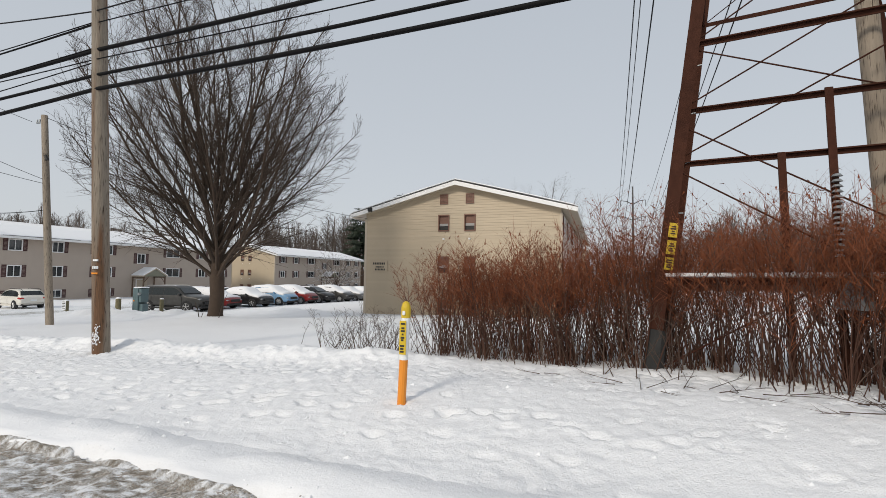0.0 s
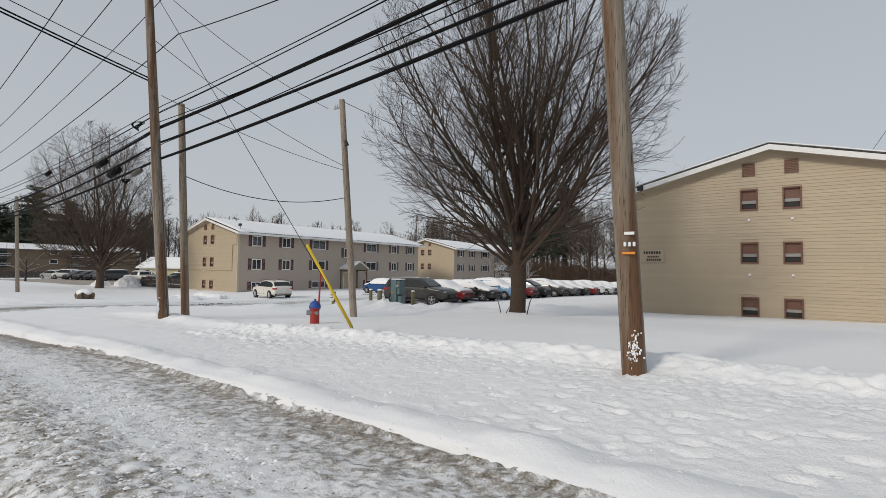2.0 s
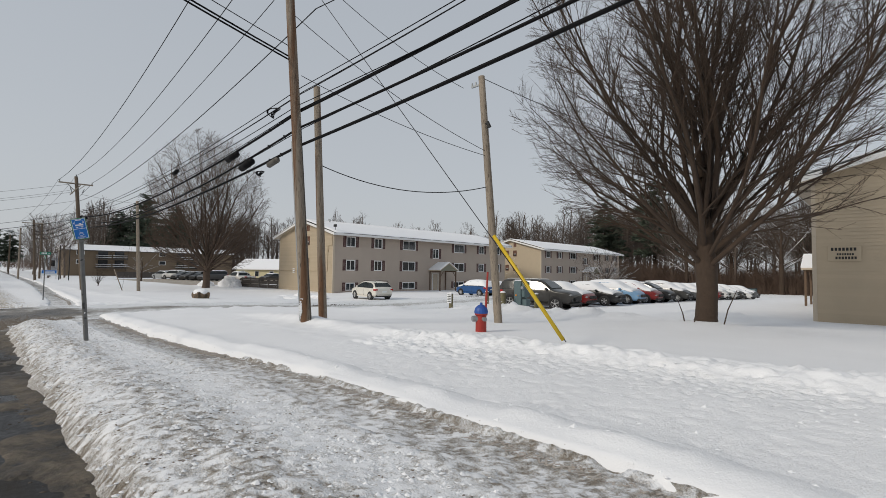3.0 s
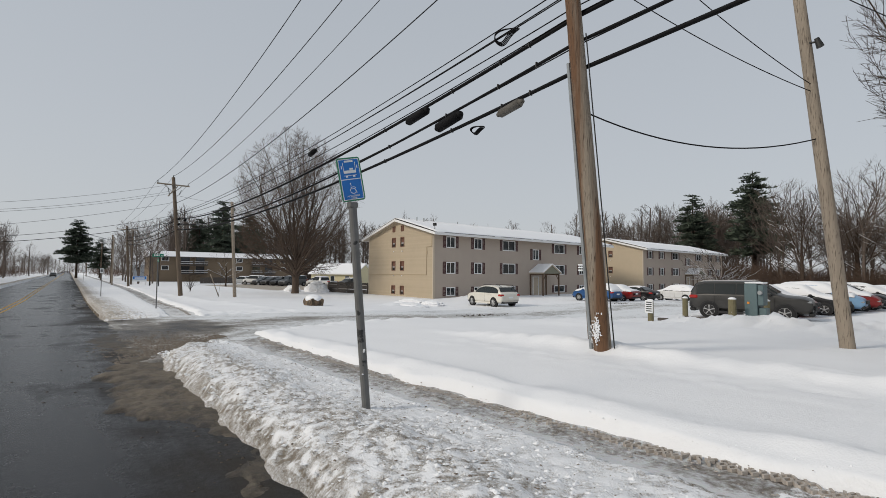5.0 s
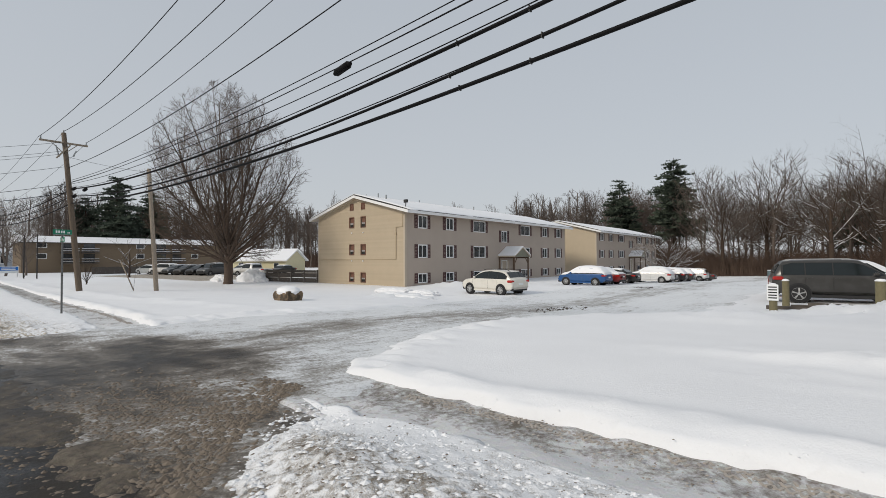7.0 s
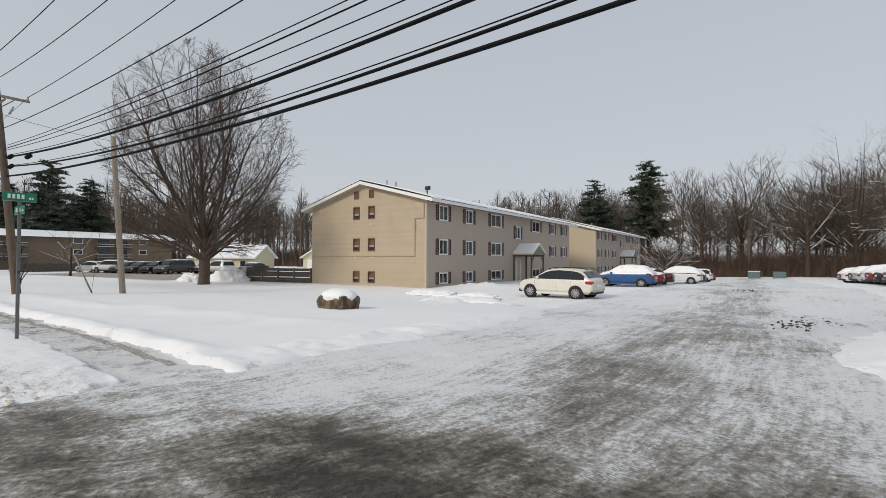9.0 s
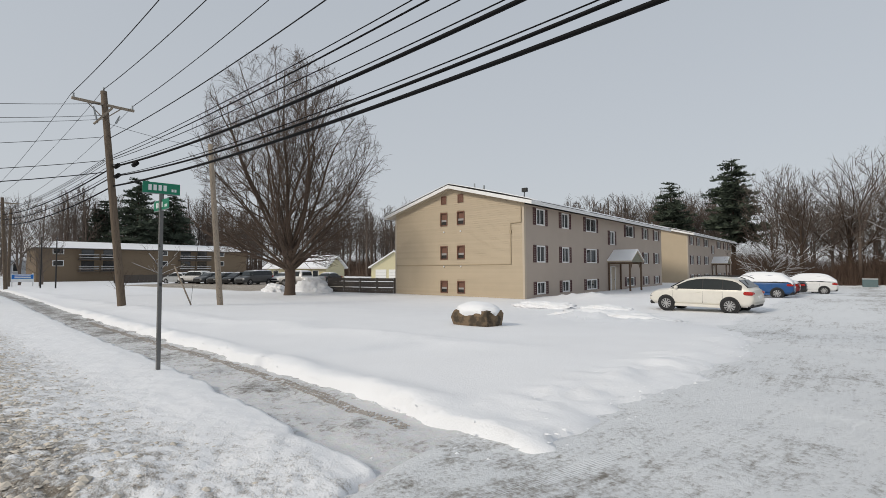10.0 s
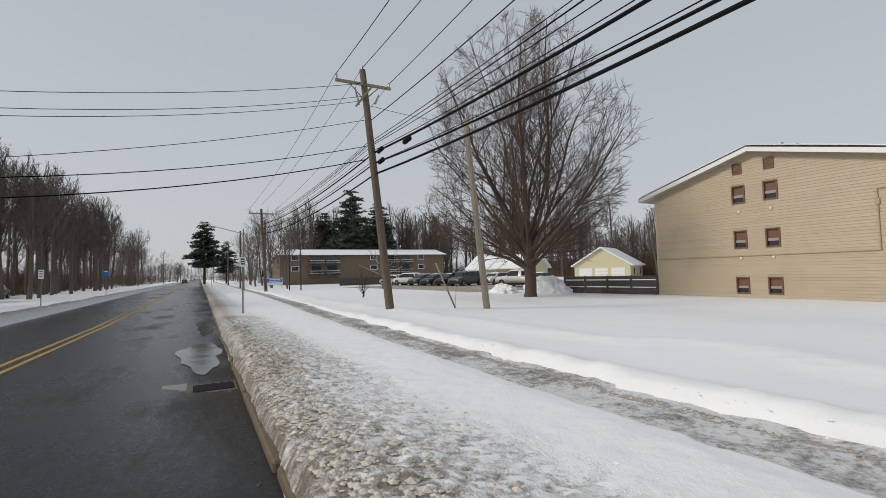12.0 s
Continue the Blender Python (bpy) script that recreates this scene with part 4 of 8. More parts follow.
# trees
def spray(tubes, start, way, length, radius, level, rg, spec, up, thin=0.004, inside=None, fine=True, bare=0.14):
    """One branch with its side branches. spec: per level (children, child length ratio, angle, segments, sides)."""
    kids, ratio, angle, segs, sides = spec[level]
    d = way.normalized()
    if level + 1 >= len(spec):
        end = start + (d + Vector((0, 0, 2 * up))).normalized() * length
        if inside is None or inside(end):
            (tubes.spike if fine else tubes.blade)(start, end, max(radius, thin))
        return
    pts, p = [start], start.copy()
    for _ in range(segs):
        d = (d + Vector((rg.gauss(0, 0.1), rg.gauss(0, 0.1), rg.gauss(0, 0.06) + up))).normalized()
        p = p + d * (length / segs)
        if inside is not None and len(pts) > 1 and not inside(p):
            break
        pts.append(p.copy())
    n = len(pts) - 1
    radii = [max(radius * (1 - 0.8 * i / n), thin) for i in range(n + 1)]
    tubes.add(pts, radii, sides)
    kids = max(2, round(kids * (0.4 + 0.6 * n / segs)))
    for k in range(kids):
        low = bare if level == 0 else 0.14
        f = low + (1 - low) * (k + rg.random()) / kids
        i = min(int(f * n), n - 1)
        q = pts[i].lerp(pts[i + 1], f * n - i)
        along = (pts[i + 1] - pts[i]).normalized()
        side = along.cross(Vector((rg.gauss(0, 1), rg.gauss(0, 1), rg.gauss(0, 1)))).normalized()
        a = radians(angle * rg.uniform(0.7, 1.3))
        spray(tubes, q, along * math.cos(a) + side * math.sin(a), length * ratio * rg.uniform(0.6, 1.2) * (1.15 - 0.55 * f), max(radius * (1 - 0.8 * f) * 0.55, thin), level + 1, rg, spec, up, thin, inside, fine, bare)


def egg(wide, low, mid, top, bumpy=0.06):
    """A crown's outline: an egg of that half width between low and top, widest at mid, with a slightly uneven edge."""
    def inside(p):
        v = (p.z - mid) / ((top - mid) if p.z > mid else (mid - low))
        a = math.atan2(p.y, p.x)
        edge = wide * (1 + bumpy * math.sin(3 * a + 9 * p.z / top) + bumpy * math.sin(7 * a + 17 * p.z / top))
        return v * v + (p.x * p.x + p.y * p.y) / (edge * edge) < 1.0
    return inside


def broad_tree(name, at, seed, label, trunk_h, trunk_r, limbs, lean, limb_len, spec, up, mat=None, group="", inside=None, thin=0.004, limb_r=(0.18, 0.34), bias=0.8, rise=1.5, snowy=False, bare=0.14):
    rg = random.Random(seed)
    mat = mat or BARK
    tree = empty(name, at, label, "tree", group)
    trunk = Tubes()
    pts = [Vector((0, 0, -0.3)), Vector((0, 0, 0.0)), Vector((0.02, 0.0, 0.3)), Vector((0.05, 0.03, trunk_h * 0.6)), Vector((0.03, 0.0, trunk_h)), Vector((0.0, 0.05, trunk_h * 1.6)), Vector((0.03, 0.05, trunk_h * 2.6))]
    trunk.add(pts, [trunk_r * k for k in (1.5, 1.28, 1.07, 1.0, 1.05, 0.75, 0.3)], 14)
    ob = new("trunk", trunk.mesh("trunk", mat))
    ob.parent = tree
    crown = Tubes()
    for k in range(limbs):
        az = 2 * math.pi * (k * 0.618 + rg.uniform(-0.05, 0.05))
        tilt = radians(lean[0] + (lean[1] - lean[0]) * ((k + 0.5) / limbs) ** bias)
        start = Vector((0.25 * trunk_r * math.cos(az), 0.25 * trunk_r * math.sin(az), trunk_h * (0.95 + rise * (1 - (k + 0.5) / limbs) ** 1.3 * rg.uniform(0.5, 1.1))))
        way = Vector((math.cos(az) * math.sin(tilt), math.sin(az) * math.sin(tilt), math.cos(tilt)))
        spray(crown, start, way, limb_len * rg.uniform(0.85, 1.1), trunk_r * rg.uniform(*limb_r), 0, rg, spec, up, thin, inside, True, bare)
    ob = new("crown", crown.mesh("crown", mat))
    ob.parent = tree
    if snowy:
        snow = Tubes()
        for pts, radii in crown.paths:
            if radii[0] < 0.012:
                continue
            for (p, q), r in zip(zip(pts, pts[1:]), radii):
                d = (q - p).normalized()
                if d.z < 0.8 and rg.random() < (0.75 if p.z < 7 else 0.2):
                    snow.add([p + Vector((0, 0, 0.75 * r + 0.012)), q + Vector((0, 0, 0.75 * r + 0.01))], [0.6 * r + 0.008, 0.5 * r + 0.006], 3)
        ob = new("branch_snow", snow.mesh("branch_snow", SNOW_CAP))
        ob.parent = tree
        tagged(ob, "snow lying along the branches", kind="stuff")
    return tree


broad_tree("maple_tree", (-16.3, 16.1, 0.4), 3, "large bare tree with dense upright twigs on the snowy lawn", 1.9, 0.3, 44, (2, 51), 15.5,
           [(20, 0.23, 33, 11, 5), (8, 0.5, 34, 4, 3), (5, 0.5, 34, 2, 3), (0, 0, 0, 2, 3)], 0.045, inside=egg(6.2, 1.0, 8.6, 16.6, 0.03), thin=0.0056, limb_r=(0.15, 0.36), bias=0.55, rise=2.2, bare=0.12)
broad_tree("maple_tree", (-73.86, 20.07, -0.75), 5, "tall bare spreading tree in front of the parking lot", 2.0, 0.4, 31, (2, 70), 19.5,
           [(15, 0.34, 35, 11, 5), (9, 0.44, 40, 4, 3), (8, 0.5, 38, 2, 3), (0, 0, 0, 2, 3)], 0.035, inside=egg(7.5, 0.8, 8.6, 20.4, 0.06), thin=0.0105, limb_r=(0.2, 0.4), mat=BARK_WARM)
for x, y, dx, dy, h in ((-16.95, 15.75, -0.22, -0.1, 0.85), (-15.95, 15.75, 0.4, 0.1, 1.25), (-16.75, 15.6, 0.25, -0.1, 0.45)):
    t = Tubes()
    t.add([Vector((0, 0, -0.1)), Vector((dx * 0.4, dy * 0.4, h * 0.5)), Vector((dx, dy, h))], [0.022, 0.018, 0.008], 6)
    ob = new("sapling", t.mesh("sapling", BARK))
    ob.location = (x + 0.2, y - 0.05, 0.38)
    tagged(ob, "thin leaning shoot beside the big tree trunk", "sapling", "saplings")


# street things
def gz(x, y):
    return float(snow_level(np.array([float(x)]), np.array([float(y)]))[0][0])


YELLOW = material("yellow_plastic", (0.62, 0.43, 0.02), 0.5, spread=0.08)
ORANGE = material("orange_plastic", (0.75, 0.26, 0.02), 0.5, spread=0.06)
BLACK = material("black_paint", (0.015, 0.015, 0.015), 0.6)
RED = material("hydrant_red", (0.35, 0.03, 0.02), 0.5, spread=0.15, scale=12)
BLUE = material("hydrant_blue", (0.02, 0.08, 0.33), 0.5, spread=0.15)
SIGN_BLUE = material("sign_blue", (0.008, 0.165, 0.55), 0.4, spread=0.05)
SIGN_GREEN = material("sign_green", (0.005, 0.2, 0.11), 0.4, spread=0.05)
SIGN_WHITE = material("sign_white", (0.8, 0.82, 0.82), 0.4, spread=0.03)
BUS_GREEN = material("sign_green", (0.03, 0.2, 0.11), 0.4)
GALV = material("painted_post", (0.14, 0.14, 0.137), 0.6, spread=0.25, scale=10, second=(0.03, 0.03, 0.03), second_scale=6, low=0.6, high=0.63)
RUST = material("rusty_steel", (0.055, 0.021, 0.013), 0.85, spec=0.15, spread=0.4, scale=7, bump=0.2)
TX_GREEN = material("grey_green_steel", (0.1, 0.15, 0.16), 0.5, 0.1, spread=0.15, scale=4)
MOSS_WOOD = material("mossy_post", (0.17, 0.15, 0.085), 0.9, spread=0.3, scale=8, bump=0.4)
ROCK = material("boulder", (0.17, 0.12, 0.075), 0.9, spread=0.5, scale=5, bump=1.0, bump_scale=9, second=(0.06, 0.045, 0.03), second_scale=3, low=0.48, high=0.6)
FENCE = material("dark_fence", (0.085, 0.072, 0.062), 0.85, spread=0.25, scale=5)
TWIG_RED = material("red_twigs", (0.19, 0.052, 0.016), 0.8, spread=0.35, scale=1.5)
STEM = material("brown_stems", (0.07, 0.029, 0.017), 0.85, spread=0.4, scale=3)
TWIG_DARK = material("dark_twigs", (0.085, 0.055, 0.04), 0.85, spread=0.3, scale=2)
YELLOW_HOUSE = material("yellow_siding", (0.6, 0.55, 0.36), 0.7, spread=0.06, scale=2)
BRICK_TAN = material("tan_brick", (0.185, 0.138, 0.092), 0.85, spread=0.18, scale=12)
ASPH_GREY = material("far_house_grey", (0.45, 0.47, 0.5), 0.7, spread=0.08)


def pole(name, base, top, r0, r1, mat, label, group="utility poles"):
    base, top = Vector(base), Vector(top)
    thing = empty(name, base, label, "utility pole", group)
    pts = [Vector((0, 0, -0.6)).lerp(top - base, 0) if k < 0 else (top - base) * k for k in (0, 0.25, 0.5, 0.75, 1.0)]
    pts[0] = (top - base) * -0.06
    t = Tubes()
    t.add(pts, [r0 + (r1 - r0) * k for k in (0, 0.25, 0.5, 0.75, 1)], 14)
    top_ring = list(range(len(t.v) - 14, len(t.v)))
    t.f.append(tuple(top_ring))
    ob = new("shaft", t.mesh("shaft", mat))
    ob.parent = thing
    return thing


pa = pole("utility_pole", (-9.62, 6.5, 0.9), (-10.15, 6.2, 12.0), 0.165, 0.13, WOOD, "weathered brown wooden utility pole standing in the snow")
pb = pole("utility_pole", (-24.62, 6.71, 0.35), (-25.22, 5.95, 12.9), 0.165, 0.125, WOOD, "tall weathered utility pole with cables and a street light bracket")
pc = pole("utility_pole", (-25.48, 7.79, 0.3), (-25.89, 7.55, 8.24), 0.14, 0.11, WOOD, "shorter wooden pole standing beside a taller one")
pd = pole("utility_pole", (-22.2, 12.99, 0.05), (-22.88, 12.67, 9.36), 0.15, 0.12, WOOD_GREY, "grey wooden service pole on the lawn by the parking lot")
pe = pole("utility_pole", (-66.86, 6.82, -0.55), (-67.71, 6.02, 10.42), 0.19, 0.14, WOOD_DARK, "leaning utility pole with a wooden crossarm and many wires")
pf = pole("utility_pole", (-65.84, 11.14, -0.6), (-66.93, 10.92, 8.57), 0.16, 0.13, WOOD_GREY, "pale wooden stub pole with a guy on the snowy lawn")
pg = pole("utility_pole", (-99.2, 5.6, -0.45), (-98.6, 5.1, 8.2), 0.16, 0.12, WOOD_DARK, "distant utility pole with a crossarm")
pole("utility_pole", (4.48, 8.3, 0.8), (3.95, 8.2, 11.5), 0.16, 0.13, WOOD_GREY, "grey wooden pole rising out of the red thicket")
for fx, fy, fh in ((-112.0, 7.0, 8.5), (-128.0, 5.2, 8.6), (-160.0, 5.0, 8.6), (-230.0, 3.8, 9.0)):
    pole("utility_pole", (fx, fy, -0.5), (fx + (2.2 if fx < -200 else 0.2), fy, fh), 0.15, 0.12, WOOD_DARK, "far utility pole along the street")


def local(thing, p):
    return Vector(p) - thing.matrix_basis.translation


def crossarm(thing, at, half, braces=True):
    c = local(thing, at)
    arm = part("crossarm", boxed(c + Vector((-0.06, -half, -0.06)), c + Vector((0.06, half, 0.06)), 0.01), WOOD_GREY, thing)
    for s in (-1, 1):
        if braces:
            part("brace", cyl(bmesh.new(), c + Vector((0.08, s * half * 0.55, -0.05)), c + Vector((0.08, 0, -0.75)), 0.025, sides=6), WOOD_GREY, thing)
        bm = bmesh.new()
        cyl(bm, c + Vector((0, s * (half - 0.08), 0.06)), c + Vector((0, s * (half - 0.08), 0.2)), 0.05, 0.035, 8)
        cyl(bm, c + Vector((0, s * (half - 0.08), 0.2)), c + Vector((0, s * (half - 0.08), 0.26)), 0.035, 0.05, 8)
        part("insulator", bm, STEEL, thing)
    return arm


crossarm(pe, (-67.6, 6.03, 9.72), 1.3)
part("insulator", cyl(bmesh.new(), local(pe, (-67.71, 6.02, 10.4)), local(pe, (-67.71, 6.02, 10.62)), 0.05, 0.04, 8), STEEL, pe)
crossarm(pb, (-25.2, 6.0, 12.0), 1.35)
crossarm(pg, (-98.6, 5.1, 7.7), 1.2)
# switchgear on the crossarm pole
for dy, dz in ((-0.35, 8.7), (0.42, 8.85), (-0.42, 9.05)):
    part("cutout", cyl(bmesh.new(), local(pe, (-67.5, 6.1 + dy, dz)), local(pe, (-67.35, 6.1 + dy * 1.3, dz + 0.4)), 0.05, 0.03, 8), STEEL, pe)
part("strut", cyl(bmesh.new(), local(pe, (-67.5, 6.35, 9.6)), local(pe, (-67.4, 5.6, 8.6)), 0.05, sides=6), WOOD_GREY, pe)
# street light bracket of the far pole
lamp = pole("street_lamp", (-111.5, 4.4, -0.5), (-111.5, 4.4, 7.3), 0.12, 0.09, WOOD_GREY, "street lamp with a long arm over the road", "")
lamp["category"] = "street lamp"
part("arm", cyl(bmesh.new(), (0, 0, 7.2), (0.6, -3.3, 8.0), 0.05, 0.04, 8), STEEL, lamp)
part("lantern", boxed((0.4, -4.0, 7.86), (0.8, -3.2, 8.04), 0.05), STEEL, lamp)
# pole plates, snow patch and stencils
plate = part("number_plate", boxed((-0.07, -0.225, 1.86), (0.06, -0.205, 1.9)), SIGN_WHITE, pa, "small pale number plates nailed to the pole")
for k in range(3):
    part("digit_bar", boxed((-0.08 + 0.06 * k, -0.225, 1.7), (-0.045 + 0.06 * k, -0.205, 1.76), 0.004), SIGN_WHITE, pa)
part("tag", boxed((-0.1, -0.225, 1.59), (0.07, -0.205, 1.625), 0.004), ORANGE, pa)


def snow_smear(thing, centre, size, seed, n=9):
    rg = random.Random(seed)
    bm = bmesh.new()
    for _ in range(n):
        c = Vector(centre) + Vector((rg.gauss(0, size[0]), rg.gauss(0, 0.008), rg.gauss(0, size[1])))
        bmesh.ops.create_icosphere(bm, subdivisions=1, radius=1, matrix=Matrix.Translation(c) @ Matrix.Diagonal((rg.uniform(0.004, 0.018), 0.012, rg.uniform(0.006, 0.026), 1)))
    tagged(part("snow_patch", bm, SNOW_CAP, thing), "wind blown flecks of snow stuck to the wood", kind="stuff")


snow_smear(pa, (0.03, -0.16, 0.3), (0.04, 0.1), 4, 120)
snow_smear(pb, (-0.02, -0.2, 0.5), (0.045, 0.13), 5, 170)
for k in range(3):
    part("number_plate", boxed((-0.3, -0.345, 1.58 + 0.05 * k), (-0.2, -0.325, 1.605 + 0.05 * k), 0.003), SIGN_WHITE, pb)
conduit = part("conduit", cyl(bmesh.new(), (-0.19, -0.07, -0.1), (-0.44, -0.41, 5.6), 0.036, 0.036, 8), STEEL, pb, "grey steel riser conduit")
part("riser_wire", cyl(bmesh.new(), (0.24, 0.02, -0.1), (-0.1, -0.32, 6.1), 0.012, 0.012, 6), BLACK, pb)
part("arm", boxed((-1.15, -0.36, 8.98), (-0.55, -0.3, 9.04)), STEEL, pd)
for ax in (-1.12, -0.95):
    part("insulator", cyl(bmesh.new(), (ax, -0.33, 9.04), (ax, -0.33, 9.16), 0.035, 0.03, 8), STEEL, pd)
bm = bmesh.new()
cyl(bm, (-0.6, -0.3, 7.5), (-0.26, -0.36, 7.42), 0.025, 0.025, 6)
cyl(bm, (-0.3, -0.4, 7.5), (-0.24, -0.36, 7.28), 0.05, 0.08, 10)
part("floodlight", bm, BLACK, pd)

# cables: span by span with a sag


def span(a, b, sag, r, mat=None, label="thin dark overhead wire between poles", name="overhead_wire", n=18):
    a, b = Vector(a), Vector(b)
    pts = [a.lerp(b, k / n) - Vector((0, 0, sag * 4 * (k / n) * (1 - k / n))) for k in range(n + 1)]
    mid = a.copy()
    t = Tubes()
    t.add([p - mid for p in pts], [r] * (n + 1), 6)
    ob = new(name, t.mesh(name, mat or CABLE))
    ob.location = mid
    return tagged(ob, label, "cable", "overhead cables")


EAST = Vector((27.0, 5.15, 0))
for za, zb, ze, east, sag, r, nm in ((7.28, 6.93, 6.6, 8.6, 0.98, 0.042, "thick"), (6.73, 6.41, 6.12, 8.0, 1.13, 0.034, "thick"), (6.42, 5.84, 5.62, 7.7, 0.82, 0.042, "thick")):
    kind = "thick black communication cable strung along the poles"
    span((-9.85, 6.25, za), (*EAST.xy, east), 0.45, r, label=kind, name="overhead_cable")
    span((-25.05, 6.5, zb), (-9.85, 6.25, za), 0.08, r, label=kind, name="overhead_cable")
    span((-67.35, 6.42, ze), (-25.05, 6.5, zb), sag, r, label=kind, name="overhead_cable", n=40)
    span((-98.6, 5.2, ze), (-67.35, 6.42, ze), 0.5, r * 0.8, label=kind, name="overhead_cable")
# lighter wires beside them
for k, (za, zb, ze, sag) in enumerate(((7.06, 7.09, 6.9, 0.75), (7.32, 6.97, 6.66, 0.93), (7.87, 7.48, 7.03, 0.62), (7.9, 7.73, 7.2, 0.62), (7.84, 7.6, 7.1, 0.66), (7.0, 6.45, 6.18, 0.98))):
    span((-25.05, 6.42 + 0.05 * k, zb), (-9.85, 6.22, za), 0.1, 0.012)
    span((-67.35, 6.3 + 0.04 * k, ze), (-25.05, 6.42 + 0.05 * k, zb), sag, 0.013, n=40)
    if k in (0, 2):
        span((-9.85, 6.22, za), (*EAST.xy, za + 0.9), 0.4, 0.012)
    span((-98.6, 5.1, ze), (-67.35, 6.3, ze), 0.5, 0.012)
# the conductors on the crossarms and the neutral below
for ya, ze, yb, zb, sag in ((4.71, 9.9, 4.7, 12.59, 1.24), (6.0, 10.5, 5.65, 12.09, 1.16), (7.3, 10.0, 7.5, 13.31, 1.02)):
    span((-67.6, ya, ze), (-25.2, yb, zb), sag, 0.016, WIRE, n=40)
    span((-98.6, ya - 0.9, ze - 1.9), (-67.6, ya, ze), 0.5, 0.011, WIRE)
span((-67.5, 6.3, 8.07), (-25.2, 7.05, 10.5), 0.97, 0.018, WIRE, n=40)
span((-25.2, 7.05, 10.5), (-10.0, 6.2, 8.12), 0.15, 0.015, WIRE)
span((-10.0, 6.2, 8.12), (*EAST.xy, 9.5), 0.35, 0.015, WIRE)
# spans across the street
for dz, r in ((0.0, 0.024), (-0.1, 0.024), (0.32, 0.012)):
    span((-25.1, 6.2, 8.55 + dz), (-21.5, -16.0, 12.6 + dz), 0.5, r)
for za, xs, zs, sag, r in ((9.8, -62.5, 5.0, 0.88, 0.011), (9.2, -62.3, 5.0, 1.09, 0.011), (9.0, -62.95, 5.0, 1.11, 0.011), (8.1, -65.8, 3.5, 0.77, 0.012), (6.9, -62.8, 3.5, 1.1, 0.016), (6.3, -66.1, 3.5, 1.1, 0.022)):
    span((-67.6, 6.1, za), (xs, -18.0, zs), sag, r, WIRE if r < 0.015 else CABLE)
# service drops and guys
span((-25.15, 6.2, 11.9), (-23.85, 12.75, 9.2), 0.35, 0.01)
span((-25.1, 6.3, 9.9), (-22.6, 12.8, 6.45), 0.3, 0.01)
span((-25.0, 6.5, 8.05), (-22.6, 12.8, 6.3), 0.2, 0.01)
span((-25.8, 7.6, 5.6), (-22.5, 12.85, 5.2), 0.55, 0.016)
span((-22.85, 12.6, 9.3), (-14.5, 27.0, 6.3), 0.6, 0.012)
span((-25.2, 6.1, 11.8), (-16.44, 7.6, 0.75), 0.0, 0.009, WIRE, "steel guy wire from pole to ground", "guy_wire")
span((-67.6, 6.2, 8.8), (-66.9, 10.9, 8.3), 0.1, 0.01, WIRE)
span((-66.9, 10.9, 8.3), (-66.6, 9.9, -0.4), 0.0, 0.009, WIRE, "steel guy wire from pole to ground", "guy_wire")


GREY_CASE = material("weathered_grey_case", (0.1, 0.092, 0.08), 0.75, spread=0.25, scale=8)


def splice(name, a, b, r, label):
    a, b = Vector(a), Vector(b)
    d = (b - a).normalized()
    bm = cyl(bmesh.new(), a, b, r, r, 12)
    cyl(bm, a - d * 0.1, a, r * 0.45, r * 0.9, 12)
    cyl(bm, b, b + d * 0.1, r * 0.9, r * 0.45, 12)
    ob = new(name, finish(name, bm, CABLE, True))
    return tagged(ob, label, "splice case", "splice cases")


splice("splice_case", (-30.75, 6.5, 6.3), (-29.9, 6.5, 6.4), 0.12, "black splice case hung on the cables")
splice("splice_case", (-29.35, 6.5, 5.77), (-28.5, 6.5, 5.9), 0.13, "black splice case hung on the cables")
splice("splice_case", (-37.9, 6.5, 6.72), (-37.4, 6.5, 6.8), 0.1, "small black splice case on the upper wires")
ob = splice("splice_case", (-27.05, 6.5, 5.545), (-26.47, 6.5, 5.635), 0.1, "grey splice case beside the pole")
ob.data.materials.clear()
ob.data.materials.append(GREY_CASE)
for sx, sz in ((-66.9, 6.55), (-66.8, 6.05), (-64.0, 6.2)):
    splice("splice_case", (sx, 6.42, sz - 0.03), (sx + 0.45, 6.42, sz), 0.1, "black splice case beside the leaning pole")


def coil(at, r):
    t = Tubes()
    for k in range(4):
        rr = r * (0.8 + 0.08 * k)
        pts = [Vector((rr * math.cos(2 * math.pi * i / 22), 0.03 * k + 0.25 * rr * math.sin(2 * math.pi * i / 22 * 2), 0.45 * rr * math.sin(2 * math.pi * i / 22))) for i in range(23)]
        t.add(pts, [0.014] * 23, 5)
    ob = new("cable_coil", t.mesh("cable_coil", CABLE))
    ob.location = at
    return tagged(ob, "coil of spare black cable hung from the strand", "cable coil")


coil((-26.9, 6.45, 7.33), 0.34)
coil((-27.9, 6.5, 5.38), 0.2)
# ties along the lashed strands
for cable_z, sag, ze in ((6.93, 0.98, 6.6), (6.41, 1.13, 6.12), (5.84, 0.82, 5.62)):
    for k in (1, 2, 4, 7, 9):
        u = k * 0.023 + 0.004 * math.sin(cable_z * 40 + k)
        p = Vector((-25.05 - 42.3 * u, 6.5, cable_z + (ze - cable_z) * u - sag * 4 * u * (1 - u)))
        tie = new("cable_tie", finish("cable_tie", boxed((-0.012, -0.043, -0.04), (0.012, 0.043, 0.062)), BLACK))
        tie.location = p
        tagged(tie, "small black hanger clip on the cable", "cable clip", "cable clips")


